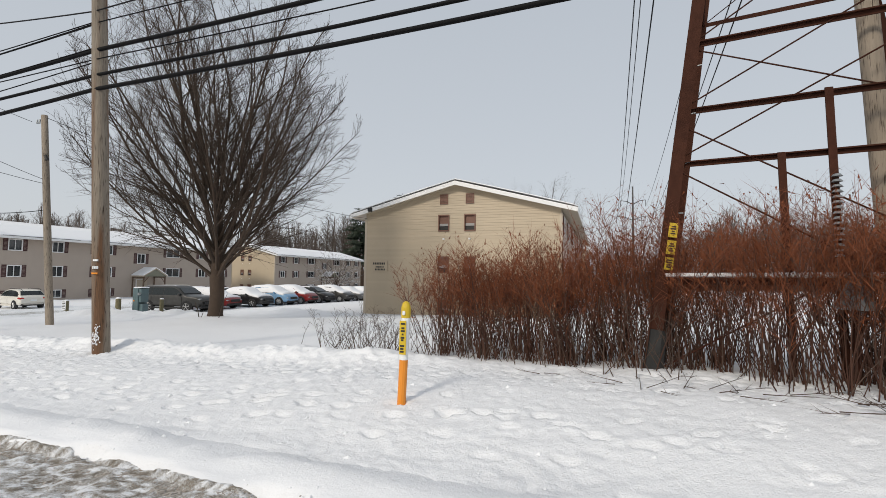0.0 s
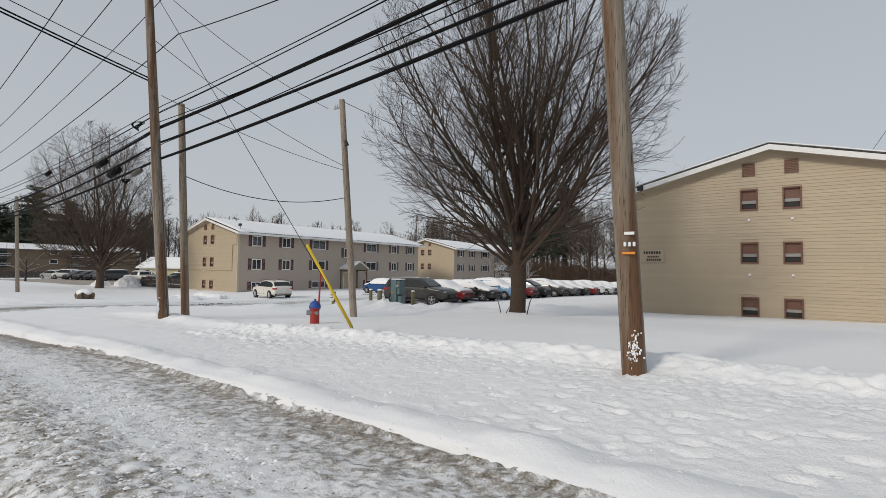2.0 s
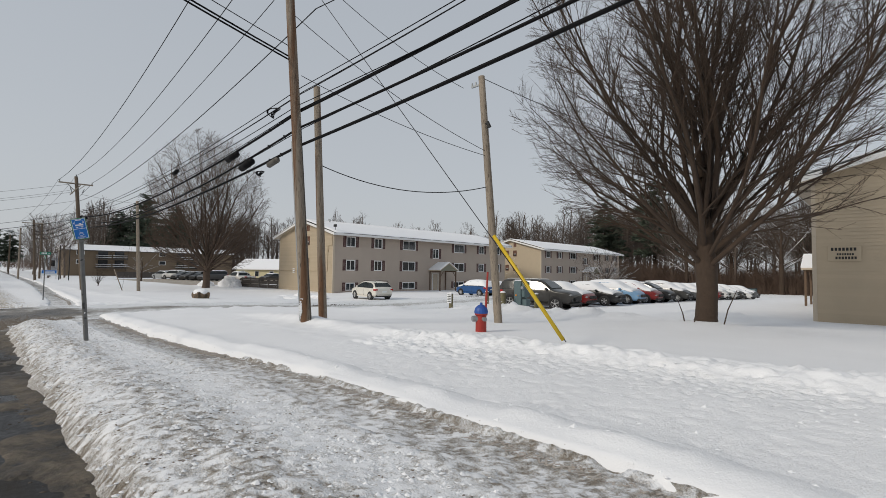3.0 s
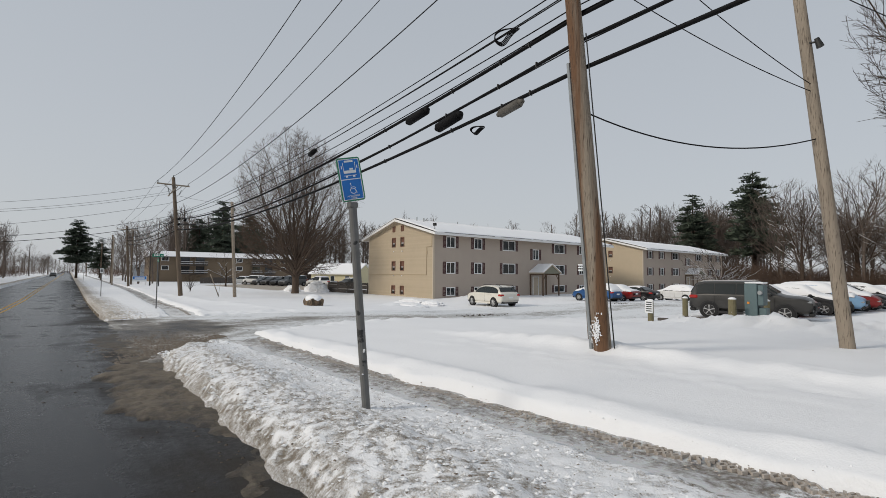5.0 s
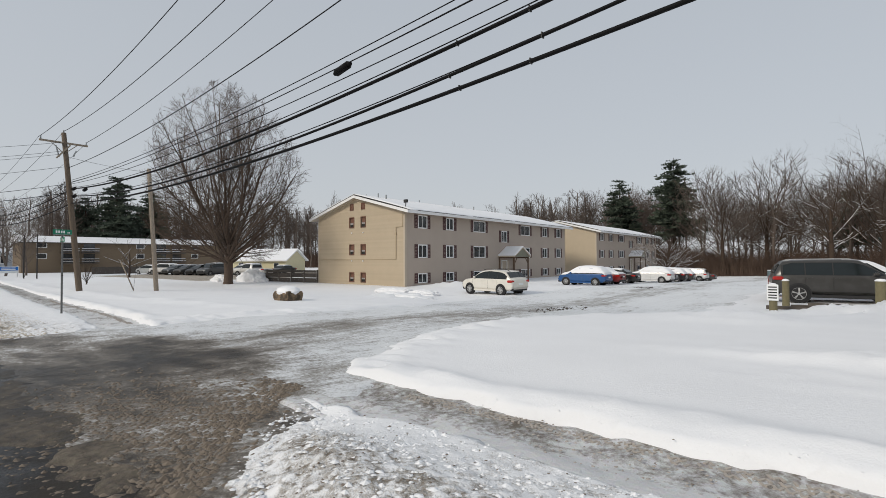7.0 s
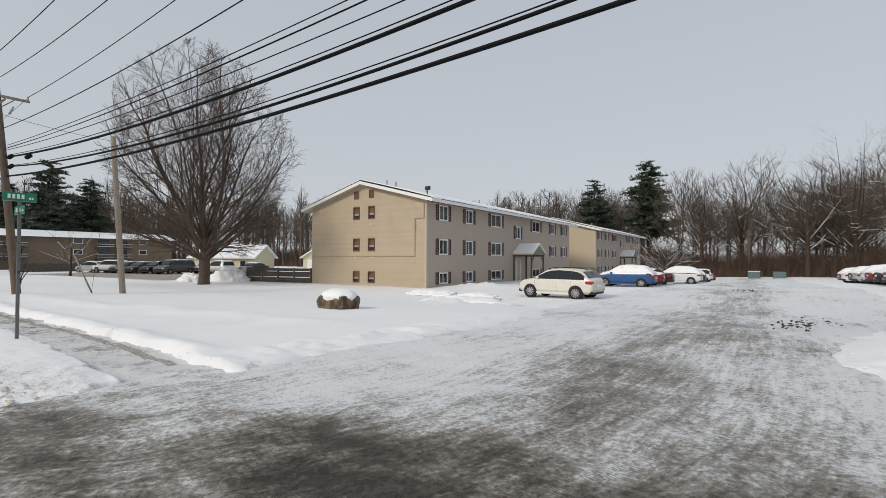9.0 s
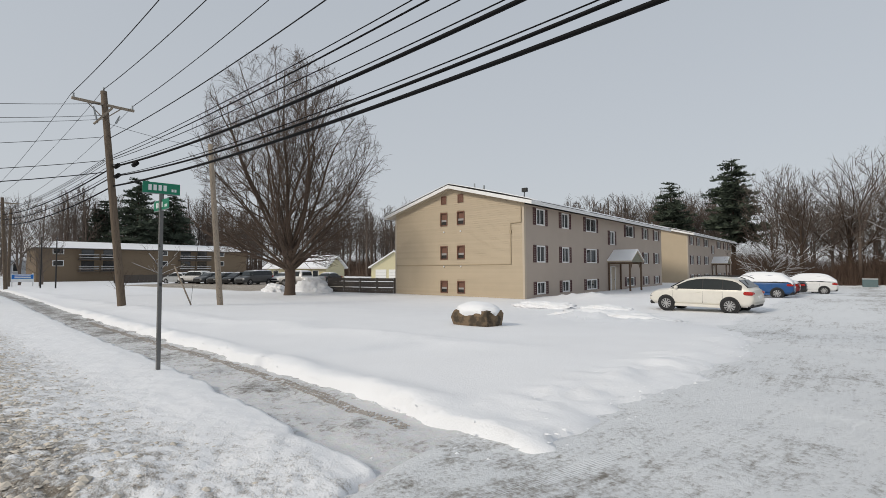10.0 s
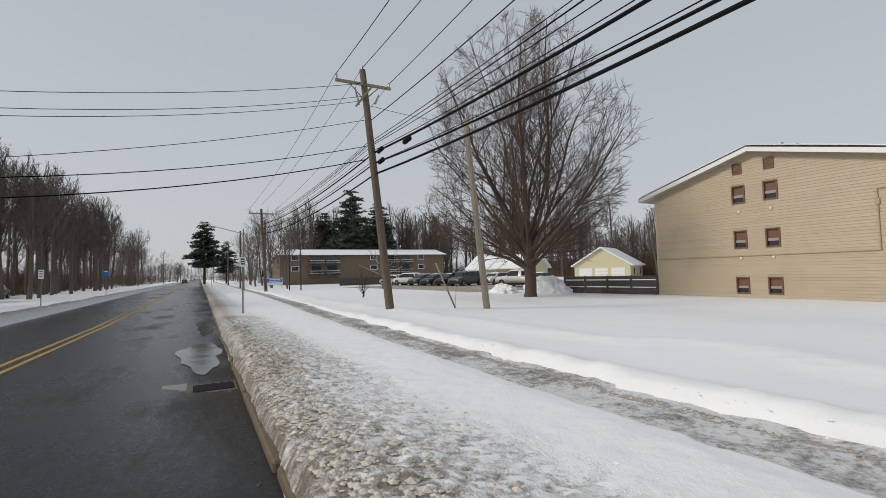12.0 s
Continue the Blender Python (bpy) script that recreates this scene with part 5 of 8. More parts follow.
def guard(a, b, mat, label):
    a, b = Vector(a), Vector(b)
    ob = new("guy_guard", finish("guy_guard", cyl(bmesh.new(), (0, 0, 0), b - a, 0.04, 0.04, 10), mat, True))
    ob.location = a
    return tagged(ob, label, "guy guard")


guard((-16.5, 7.6, 0.78), (-18.04, 7.38, 2.83), YELLOW, "yellow plastic guard on a guy wire by the hydrant")
guard((-66.64, 9.93, -0.5), (-67.3, 9.3, 1.6), WOOD_GREY, "pale guard on a guy wire")


def lathe(bm, profile, sides=16, at=(0, 0, 0)):
    rings = [[bm.verts.new((at[0] + r * math.cos(2 * math.pi * k / sides), at[1] + r * math.sin(2 * math.pi * k / sides), at[2] + z)) for k in range(sides)] for r, z in profile]
    for a, b in zip(rings, rings[1:]):
        for k in range(sides):
            bm.faces.new((a[k], a[(k + 1) % sides], b[(k + 1) % sides], b[k]))
    bm.faces.new(rings[-1])
    return bm


hyd = empty("fire_hydrant", (-19.75, 9.05, 0.4), "red fire hydrant with a blue cap in the snow", "fire hydrant")
part("barrel", lathe(bmesh.new(), [(0.15, -0.3), (0.14, 0.5), (0.17, 0.52), (0.17, 0.56)]), RED, hyd, smooth=False)
part("bonnet", lathe(bmesh.new(), [(0.18, 0.56), (0.18, 0.62), (0.15, 0.71), (0.08, 0.77), (0.035, 0.79), (0.035, 0.84)]), BLUE, hyd)
part("hose_cap", cyl(bmesh.new(), (0, 0, 0.42), (-0.12, -0.22, 0.42), 0.085, 0.075, 12), STEEL, hyd)
part("hose_cap", cyl(bmesh.new(), (0, 0, 0.42), (0.21, -0.08, 0.42), 0.06, 0.055, 12), STEEL, hyd)
part("marker_rod", cyl(bmesh.new(), (0.1, 0.05, 0.4), (0.14, 0.08, 1.65), 0.03, 0.025, 8), RED, hyd)

marker = empty("pipeline_marker", (-1.92, 4.61, 1.1), "orange and yellow utility marker post in the snow", "marker post")
lean = Vector((0.045, -0.01, 1.1))
part("sleeve", cyl(bmesh.new(), lean * -0.1, lean * 0.44, 0.05, 0.05, 12), ORANGE, marker)
part("label_band", cyl(bmesh.new(), lean * 0.44, lean * 0.88, 0.052, 0.052, 12), SIGN_WHITE, marker)
part("panel", boxed(lean * 0.5 + Vector((-0.035, -0.062, 0)), lean * 0.85 + Vector((0.03, -0.05, 0))), YELLOW, marker)
part("cap", lathe(bmesh.new(), [(0.055, 0), (0.056, 0.12), (0.04, 0.17), (0.015, 0.19)], 12, lean * 0.88), YELLOW, marker)
for f, half in ((0.52, 0.024), (0.55, 0.02), (0.58, 0.026), (0.64, 0.014), (0.665, 0.022), (0.7, 0.01), (0.735, 0.024), (0.765, 0.018), (0.81, 0.026)):
    part("writing", boxed(lean * f + Vector((-0.003 - half, -0.066, 0)), lean * f + Vector((-0.003 + half, -0.06, 0.02))), BLACK, marker)
part("arrow", boxed(lean * 0.91 + Vector((-0.02, -0.066, 0)), lean * 0.91 + Vector((0.015, -0.058, 0.05)), 0.01), SIGN_WHITE, marker)

# bus stop sign
bus = empty("bus_stop_sign", (-23.97, 1.34, 0.38), "leaning bus stop post with a blue sign", "sign")
up = Vector((-0.085, -0.165, 2.2))
part("post", cyl(bmesh.new(), up * -0.12, up, 0.042, 0.042, 12), GALV, bus)
part("bracket", boxed(up + Vector((-0.045, -0.045, -0.05)), up + Vector((0.045, 0.045, 0.01)), 0.008), GALV, bus)
face_turn = Matrix.Translation(up) @ Matrix.Rotation(radians(86), 4, "Z") @ Matrix.Rotation(radians(4.5), 4, "X") @ Matrix.Rotation(radians(-13.5), 4, "Y") @ Matrix.Translation((0.028, 0, 0.02)) @ Matrix.Diagonal((0.8, 1, 0.74, 1))


def plate_part(name, lo, hi, y, mat, parent, m, bevel=0.0):
    bm = box(bmesh.new(), (lo[0], y - 0.004, lo[1]), (hi[0], y + 0.004, hi[1]), bevel)
    bmesh.ops.transform(bm, matrix=m, verts=bm.verts)
    return part(name, bm, mat, parent)


def text_part(name, words, size, at, m, mat, parent):
    """Raised lettering in the built-in font, as a mesh facing -y."""
    cu = bpy.data.curves.new(name, "FONT")
    cu.body, cu.size, cu.extrude, cu.align_x, cu.align_y = words, size, 0.0015, "CENTER", "CENTER"
    tmp = bpy.data.objects.new(name, cu)
    scene.collection.objects.link(tmp)
    me = bpy.data.meshes.new_from_object(tmp)
    bpy.data.objects.remove(tmp)
    me.transform(m @ Matrix.Translation(at) @ Matrix.Rotation(radians(90), 4, "X"))
    me.materials.clear()
    me.materials.append(mat)
    ob = new(name, me)
    ob.parent = parent
    return ob


bm = box(bmesh.new(), (-0.16, -0.004, 0.0), (0.16, 0.004, 0.6))
bmesh.ops.bevel(bm, geom=[e for e in bm.edges if abs(e.verts[0].co.y - e.verts[1].co.y) > 0.005], offset=0.035, segments=4, profile=0.5, affect="EDGES")
bmesh.ops.transform(bm, matrix=face_turn, verts=bm.verts)
panel = part("sign_panel", bm, BUS_GREEN, bus)
plate_part("border", (-0.142, 0.02), (0.142, 0.58), -0.0012, SIGN_WHITE, panel, face_turn)
plate_part("upper_field", (-0.133, 0.308), (0.133, 0.571), -0.0024, SIGN_BLUE, panel, face_turn)
plate_part("lower_field", (-0.133, 0.029), (0.133, 0.296), -0.0024, SIGN_BLUE, panel, face_turn)
plate_part("bus_icon", (-0.085, 0.385), (0.085, 0.425), -0.0036, SIGN_WHITE, panel, face_turn)
plate_part("bus_icon", (0.0, 0.43), (0.05, 0.455), -0.0036, SIGN_WHITE, panel, face_turn)
for x0 in (-0.085, 0.079):
    plate_part("bus_icon", (x0, 0.425), (x0 + 0.006, 0.535), -0.0036, SIGN_WHITE, panel, face_turn)
plate_part("bus_icon", (-0.085, 0.352), (0.085, 0.358), -0.0036, SIGN_WHITE, panel, face_turn)
for x0 in (-0.065, 0.035):
    plate_part("bus_wheel", (x0, 0.33), (x0 + 0.03, 0.352), -0.0036, SIGN_WHITE, panel, face_turn)
for x0 in (-0.112, 0.1):
    plate_part("icon_bar", (x0, 0.45), (x0 + 0.012, 0.49), -0.0036, SIGN_WHITE, panel, face_turn)
plate_part("writing", (-0.06, 0.535), (0.06, 0.56), -0.0036, SIGN_WHITE, panel, face_turn)
ring = Tubes()
ring.add([face_turn @ Vector((0.01 + 0.045 * math.cos(a), -0.0036, 0.15 + 0.045 * math.sin(a))) for a in np.linspace(0.6, 5.6, 16)], [0.005] * 16, 5)
ring.add([face_turn @ Vector(p) for p in ((-0.02, -0.0036, 0.25), (-0.015, -0.0036, 0.17), (0.03, -0.0036, 0.17), (0.055, -0.0036, 0.11))], [0.006] * 4, 5)
ob = new("wheelchair_icon", ring.mesh("wheelchair_icon", SIGN_WHITE))
ob.parent = panel
text_part("writing", "ACCESSIBLE", 0.034, (0, -0.009, 0.07), face_turn, SIGN_WHITE, panel)
text_part("writing", "STOP", 0.034, (0, -0.009, 0.036), face_turn, SIGN_WHITE, panel)
snow_smear(bus, (0.0, -0.06, 0.75), (0.012, 0.2), 9, 8)

# street name signs
post = empty("street_sign", (-47.65, 2.5, -0.2), "green street name signs on a perforated steel post", "sign")
part("post", boxed((-0.025, -0.025, -0.3), (0.025, 0.025, 2.78)), GALV, post)
hole = finish("perforation", cyl(bmesh.new(), (0, -0.027, 0), (0, -0.024, 0), 0.008, sides=6), BLACK)
for k in range(48):
    ob = new("perforation", hole)
    ob.parent, ob.location = post, (0, 0, 0.1 + 0.052 * k)


def name_bars(letters, small, wide, hi, m, blade):
    """A plain upright bar for each letter of a street name, a lower one for each of its ending."""
    for k in range(letters):
        x = -wide * 0.22 + (k - (letters - 1) / 2) * hi * 0.4
        plate_part("letter_bar", (x - hi * 0.13, hi * 0.25), (x + hi * 0.13, hi * 0.77), -0.004, SIGN_WHITE, blade, m)
    for k in range(small):
        x = wide * 0.66 + (k - (small - 1) / 2) * hi * 0.24
        plate_part("letter_bar", (x - hi * 0.08, hi * 0.22), (x + hi * 0.08, hi * 0.48), -0.004, SIGN_WHITE, blade, m)


for letters, small, z0, wide, turn, hi in ((5, 3, 2.54, 0.32, 0, 0.155), (4, 2, 2.79, 0.25, 84, 0.165)):
    m = Matrix.Translation((0, 0, z0)) @ Matrix.Rotation(radians(turn), 4, "Z")
    blade = plate_part("name_plate", (-wide, 0), (wide, hi), 0, SIGN_GREEN, post, m, 0.002)
    plate_part("edge", (-wide, -0.012), (wide, 0.0), 0, STEEL, blade, m)
    name_bars(letters, small, wide, hi, m, blade)
    mb = m @ Matrix.Rotation(radians(180), 4, "Z")
    name_bars(letters, small, wide, hi, mb, blade)


def small_sign(at, height, w, h, mat, label, bars=3, turn=80):
    s = empty("road_sign", at, label, "sign", "road signs", rz=turn)
    part("post", cyl(bmesh.new(), (0, 0, -0.3), (0, 0, height), 0.03, 0.03, 8), GALV, s)
    plate = part("sign_panel", boxed((-w / 2, -0.04, height - h), (w / 2, -0.03, height), 0.003), mat, s)
    for k in range(bars):
        zz = height - h * (0.2 + 0.25 * k)
        part("writing", boxed((-w * 0.33, -0.045, zz - 0.03), (w * 0.33, -0.04, zz + 0.03)), BLACK if mat is SIGN_WHITE else SIGN_WHITE, plate)
    return s


small_sign((-70.1, 1.18, -0.35), 2.4, 0.25, 0.42, SIGN_WHITE, "small white regulation sign on a thin post")
small_sign((-87.5, -9.8, -0.4), 2.4, 0.3, 0.6, SIGN_WHITE, "narrow white sign across the street")
small_sign((-110.0, -9.6, -0.4), 2.7, 0.5, 0.6, SIGN_BLUE, "blue sign on a post across the street", 1)
small_sign((-150.0, 1.5, -0.4), 2.4, 0.5, 0.5, SIGN_WHITE, "distant white sign beside the road", 1)
board = empty("notice_board", (-112.0, 8.2, -0.45), "blue and white board sign on two posts", "sign")
for s in (-1, 1):
    part("post", boxed((-0.06, s * 0.9 - 0.05, -0.2), (0.06, s * 0.9 + 0.05, 1.5)), WHITE, board)
part("sign_panel", boxed((-0.04, -1.0, 0.5), (0.07, 1.0, 1.4)), SIGN_WHITE, board)
part("header", boxed((0.07, -0.95, 0.85), (0.08, 0.95, 1.35)), SIGN_BLUE, board)
for k in range(2):
    part("writing", boxed((0.08, -0.7, 0.95 + 0.2 * k), (0.085, 0.7, 1.05 + 0.2 * k)), SIGN_WHITE, board)
for lx, ly in ((-103.1, 8.6), (-101.6, 9.6)):
    lp = pole("lamp_post", (lx, ly, -0.45), (lx, ly, 4.9), 0.07, 0.05, BLACK, "slim dark lamp post by the lot entrance", "")
    lp["category"] = "lamp post"


# boulder, posts and cabinets by the lot
boulder = empty("boulder", (-48.25, 11.3, -0.4), "squat brown boulder with a snow cap on the lawn", "boulder")
bm = bmesh.new()
bmesh.ops.create_cube(bm, size=2)
bmesh.ops.subdivide_edges(bm, edges=bm.edges, cuts=5, use_grid_fill=True)
for v in bm.verts:
    p = v.co.copy()
    p = p.lerp(p.normalized() * 1.25, 0.45)
    p *= 1 + 0.12 * noise.noise(p * 1.3) + 0.07 * noise.noise(p * 3.7)
    v.co = Vector((p.x * 0.68, p.y * 0.42, p.z * 0.4 + 0.2))
part("stone", bm, ROCK, boulder)
bm = bmesh.new()
bmesh.ops.create_icosphere(bm, subdivisions=4, radius=1)
for v in bm.verts:
    p = v.co * (1 + 0.07 * noise.noise(v.co * 2.3) + 0.05 * noise.noise(v.co * 6))
    drip = 0.1 * noise.noise(Vector((p.x * 3, p.y * 3, 5))) if p.z < 0 else 0
    v.co = Vector((p.x * 0.74, p.y * 0.47, max(p.z, -0.6) * 0.27 + 0.55 + 1.4 * drip))
part("snow_cap", bm, SNOW_CAP, boulder, smooth=True)


def bollard(at, h, label, sign=False, r=0.12):
    b = empty("wooden_bollard", at, label, "bollard", "bollards")
    part("post", cyl(bmesh.new(), (0, 0, -0.3), (0, 0, h), r, r * 0.95, 12), MOSS_WOOD, b)
    part("snow_cap", lathe(bmesh.new(), [(r * 0.98, h), (r, h + 0.03), (r * 0.6, h + 0.07), (0.02, h + 0.08)], 12), SNOW_CAP, b, smooth=True)
    if sign:
        pl = part("notice", boxed((-0.16, -r - 0.03, h - 0.5), (0.16, -r - 0.015, h + 0.04), 0.004), SIGN_WHITE, b)
        for k in range(5):
            part("writing", boxed((-0.12, -r - 0.036, h - 0.43 + 0.09 * k), (0.12, -r - 0.031, h - 0.39 + 0.09 * k)), BLACK, pl)


bollard((-29.38, 18.05, -0.12), 0.88, "mossy wooden bollard with a white notice", True)
bollard((-29.22, 20.97, -0.15), 0.95, "mossy wooden bollard capped with snow")
bollard((-26.67, 19.15, -0.02), 0.95, "mossy wooden bollard capped with snow", r=0.15)
bollard((-26.2, 21.6, -0.1), 0.9, "mossy wooden bollard beside the cabinet")
cab = empty("utility_cabinet", (-26.25, 20.1, 0.0), "grey green steel utility cabinet with a meter", "cabinet")
part("body", boxed((-0.22, -0.25, -0.2), (0.22, 0.35, 1.55), 0.02), TX_GREEN, cab)
part("meter_box", boxed((0.22, -0.2, 0.7), (0.42, 0.3, 1.5), 0.02), TX_GREEN, cab)
part("meter", cyl(bmesh.new(), (0.32, -0.2, 1.2), (0.32, -0.3, 1.2), 0.09, 0.08, 12), STEEL, cab)
part("lower_box", boxed((0.24, -0.15, -0.2), (0.5, 0.25, 0.6), 0.02), TX_GREEN, cab)
part("lid_snow", boxed((-0.21, -0.24, 1.55), (0.43, 0.33, 1.61), 0.02), SNOW_CAP, cab)
part("seal", boxed((-0.12, -0.27, 0.75), (-0.04, -0.25, 0.83)), ORANGE, cab)
for k, (lx, ly, lr) in enumerate(((-28.2, 19.6, 12), (-27.7, 19.2, -8), (-28.9, 19.4, 3))):
    timber = new("timber", finish("timber", boxed((-0.8, -0.08, 0), (0.8, 0.08, 0.14), 0.01), FENCE))
    timber.matrix_basis = pose(lx, ly, gz(lx, ly) - 0.03, 0, 0, lr)
    tagged(timber, "dark landscape timber half buried in snow", "timber", "timbers")

# transmission tower in the thicket
tower = empty("transmission_tower", (3.3, 9.4, 0.9), "rusty steel lattice transmission tower among red bushes", "pylon")
T_C = Vector((3.3, 9.4, 0.9))
T_FEET = [Vector(p) for p in ((1.0, 7.55, 0.9), (6.3, 6.75, 0.9), (6.9, 11.3, 0.9), (1.75, 12.1, 0.9))]


def leg_at(k, z):
    f = T_FEET[k]
    s = 0.062 * (z - 0.9)
    return Vector((f.x + (T_C.x - f.x) * s, f.y + (T_C.y - f.y) * s, z)) - T_C


def angle_bar(a, b, w, name, mat=None):
    """An L-section bar from a to b."""
    d = (b - a).normalized()
    u = d.cross(Vector((0, 0, 1)) if abs(d.z) < 0.95 else Vector((1, 0, 0))).normalized()
    v = d.cross(u).normalized()
    bm = bmesh.new()
    t = 0.016 + 0.06 * w
    sec = [(0, 0), (w, 0), (w, t), (t, t), (t, w), (0, w)]
    ra, rb = [[bm.verts.new(p + u * (x - w / 3) + v * (y - w / 3)) for x, y in sec] for p in (a, b)]
    for i in range(6):
        j = (i + 1) % 6
        bm.faces.new((ra[i], ra[j], rb[j], rb[i]))
    bm.faces.new(ra[::-1])
    bm.faces.new(rb)
    return part(name, bm, mat or RUST, tower)


LEVELS = (2.54, 4.45, 5.36, 6.55, 8.2, 9.8, 11.4, 13.0)
for k in range(4):
    angle_bar(leg_at(k, 0.4), leg_at(k, 14.0), 0.2, "leg")
    part("footing", cyl(bmesh.new(), leg_at(k, 0.3), leg_at(k, 1.75), 0.17, 0.14, 10), material("tarred_footing", (0.03, 0.03, 0.03), 0.85) if k == 0 else CABLE, tower)
    n = (k + 1) % 4
    for z in LEVELS[1:] if k == 0 else LEVELS[4:]:
        angle_bar(leg_at(k, z), leg_at(n, z), 0.085, "strut")
    for z0, z1 in zip(LEVELS[4:], LEVELS[5:]):
        for p, q in ((leg_at(k, z0), leg_at(n, z1)), (leg_at(n, z0), leg_at(k, z1))):
            part("brace_rod", cyl(bmesh.new(), p, q, 0.011, sides=6), RUST, tower)
# long rods that cross over the street face
for z0, z1 in ((6.45, 4.65), (5.45, 7.35), (4.55, 6.56), (5.08, 1.96), (4.33, 1.0), (1.1, 4.1), (6.6, 8.6), (8.2, 6.6)):
    part("brace_rod", cyl(bmesh.new(), leg_at(0, z0), leg_at(1, z1), 0.013, sides=6), RUST, tower)
for k in range(9):
    z = 3.2 + 0.42 * k
    p = leg_at(0, z)
    part("climbing_step", cyl(bmesh.new(), p, p + Vector((0.14 if k % 2 else -0.14, -0.05, 0)), 0.012, sides=6), STEEL, tower)
for k, (z0, z1) in enumerate(((3.22, 3.45), (2.95, 3.17), (2.7, 2.9))):
    p = leg_at(0, (z0 + z1) / 2)
    pl = part("warning_plate", box(bmesh.new(), (-0.065, -0.012, -(z1 - z0) / 2), (0.065, 0.012, (z1 - z0) / 2), 0.003, Matrix.Translation(p + Vector((0.02, -0.12, 0))) @ Matrix.Rotation(radians(8), 4, "Y")), YELLOW, tower, "yellow warning plate on the leg")
    for row, half in ((0.055, 0.03), (0.02, 0.04), (-0.02, 0.022), (-0.055, 0.035)):
        part("writing", box(bmesh.new(), (-half, -0.018, row - 0.011), (half, -0.013, row + 0.011), 0, Matrix.Translation(p + Vector((0.02, -0.12, 0))) @ Matrix.Rotation(radians(8), 4, "Y")), BLACK, pl)
for px, top in ((2.82, 4.45), (3.42, 5.36)):
    a = Vector((px, 7.35, 0.9)) - T_C
    angle_bar(a, Vector((px + 0.0, 7.6, top)) - T_C, 0.1, "post")
bm = bmesh.new()
for k in range(16):
    cyl(bm, Vector((3.4, 7.42, 2.9 + 0.075 * k)) - T_C, Vector((3.4, 7.42, 2.935 + 0.075 * k)) - T_C, 0.07, 0.04, 8)
part("insulator_string", bm, STEEL, tower)
angle_bar(leg_at(0, 2.54), Vector((7.4, 6.6, 2.62)) - T_C, 0.1, "rail")
part("rail_snow", cyl(bmesh.new(), leg_at(0, 2.62) + Vector((0, -0.05, 0)), Vector((7.4, 6.5, 2.7)) - T_C, 0.035, 0.035, 6), SNOW_CAP, tower)
hood = empty("post_hood", (3.38, 7.0, 1.0), "short post with a snowy pointed metal hood", "post")
part("post", cyl(bmesh.new(), (0, 0, -0.3), (0, 0, 1.3), 0.045, 0.045, 10), RUST, hood)
part("hood", cyl(bmesh.new(), (0, 0, 1.2), (0, 0, 1.66), 0.27, 0.02, 4), STEEL, hood)

# red-stemmed thicket
rg = random.Random(21)
thicket, stems, low_twigs = Tubes(), Tubes(), Tubes()


def shrub_stem(x, y, h, spread, tubes, twigs, r, fine=None, lean=(0, 0)):
    z = gz(x, y) - 0.05
    p, d = Vector((x, y, z)), Vector((rg.gauss(0, spread) + lean[0], rg.gauss(0, spread) + lean[1], 1)).normalized()
    pts = [p.copy()]
    for _ in range(5):
        d = (d + Vector((rg.gauss(0, 0.13), rg.gauss(0, 0.13), 0.03))).normalized()
        p = p + d * h / 5
        pts.append(p.copy())
    tubes.add(pts, [r, r * 0.9, r * 0.78, r * 0.62, r * 0.45, r * 0.2], 3)
    for k in range(twigs):
        i = rg.choice((2, 3, 3, 4, 4, 4)) if fine else rg.choice((1, 2, 3, 3, 4, 4, 4))
        q = pts[i].lerp(pts[i + 1], rg.random())
        w = (Vector((rg.gauss(0, 1), rg.gauss(0, 1), rg.uniform(0.2, 1.8)))).normalized()
        l = h * rg.uniform(0.1, 0.26)
        m = q + w * l * 0.5 + Vector((0, 0, 0.02))
        tip = m + (w + Vector((rg.gauss(0, 0.3), rg.gauss(0, 0.3), 0.25))) * l * 0.5
        (fine or tubes).spike(q, tip, r * 0.42)
        (fine or tubes).blade(m, m + (w + Vector((rg.gauss(0, 0.7), rg.gauss(0, 0.7), 0.3))) * l * 0.4, r * 0.5)
        if fine and i > 2:
            leaf = q.lerp(tip, rg.uniform(0.4, 1.0))
            fine.blade(leaf, leaf + Vector((rg.gauss(0, 0.03), rg.gauss(0, 0.03), rg.gauss(0.01, 0.03))), 0.013)


for k in range(112):
    cx = -3.0 + 14.0 * ((k * 0.618) % 1.0)
    front = np.interp(cx, (-3.4, -2, -0.7, 0.2, 2, 2.8, 11), (8.0, 7.7, 7.0, 6.6, 6.7, 5.95, 5.2)) + 0.15 * math.sin(cx * 2.3)
    cy = front + 0.3 + abs(rg.gauss(0, 1.0)) * 2.0
    tall = np.interp(cx, (-3.4, -2.4, -0.6, 0.7, 11), (1.5, 2.0, 2.05, 2.4, 2.55)) * rg.uniform(0.82, 1.1)
    for _ in range(rg.randint(16, 30)):
        a, d = rg.uniform(0, 6.28), abs(rg.gauss(0, 0.26))
        out = (math.cos(a) * d, math.sin(a) * d)
        shrub_stem(cx + out[0], cy + out[1], tall * rg.uniform(0.7, 1.06), 0.13, stems, 14, rg.uniform(0.006, 0.011), thicket, (0.55 * out[0] - 0.05, 0.55 * out[1]))
for _ in range(90):
    x = rg.uniform(-5.3, -3.2)
    y = 8.2 + (x + 5.1) * -0.3 + rg.gauss(0, 0.3)
    shrub_stem(x, y, rg.uniform(0.45, 1.0), 0.55, low_twigs, 8, 0.007)
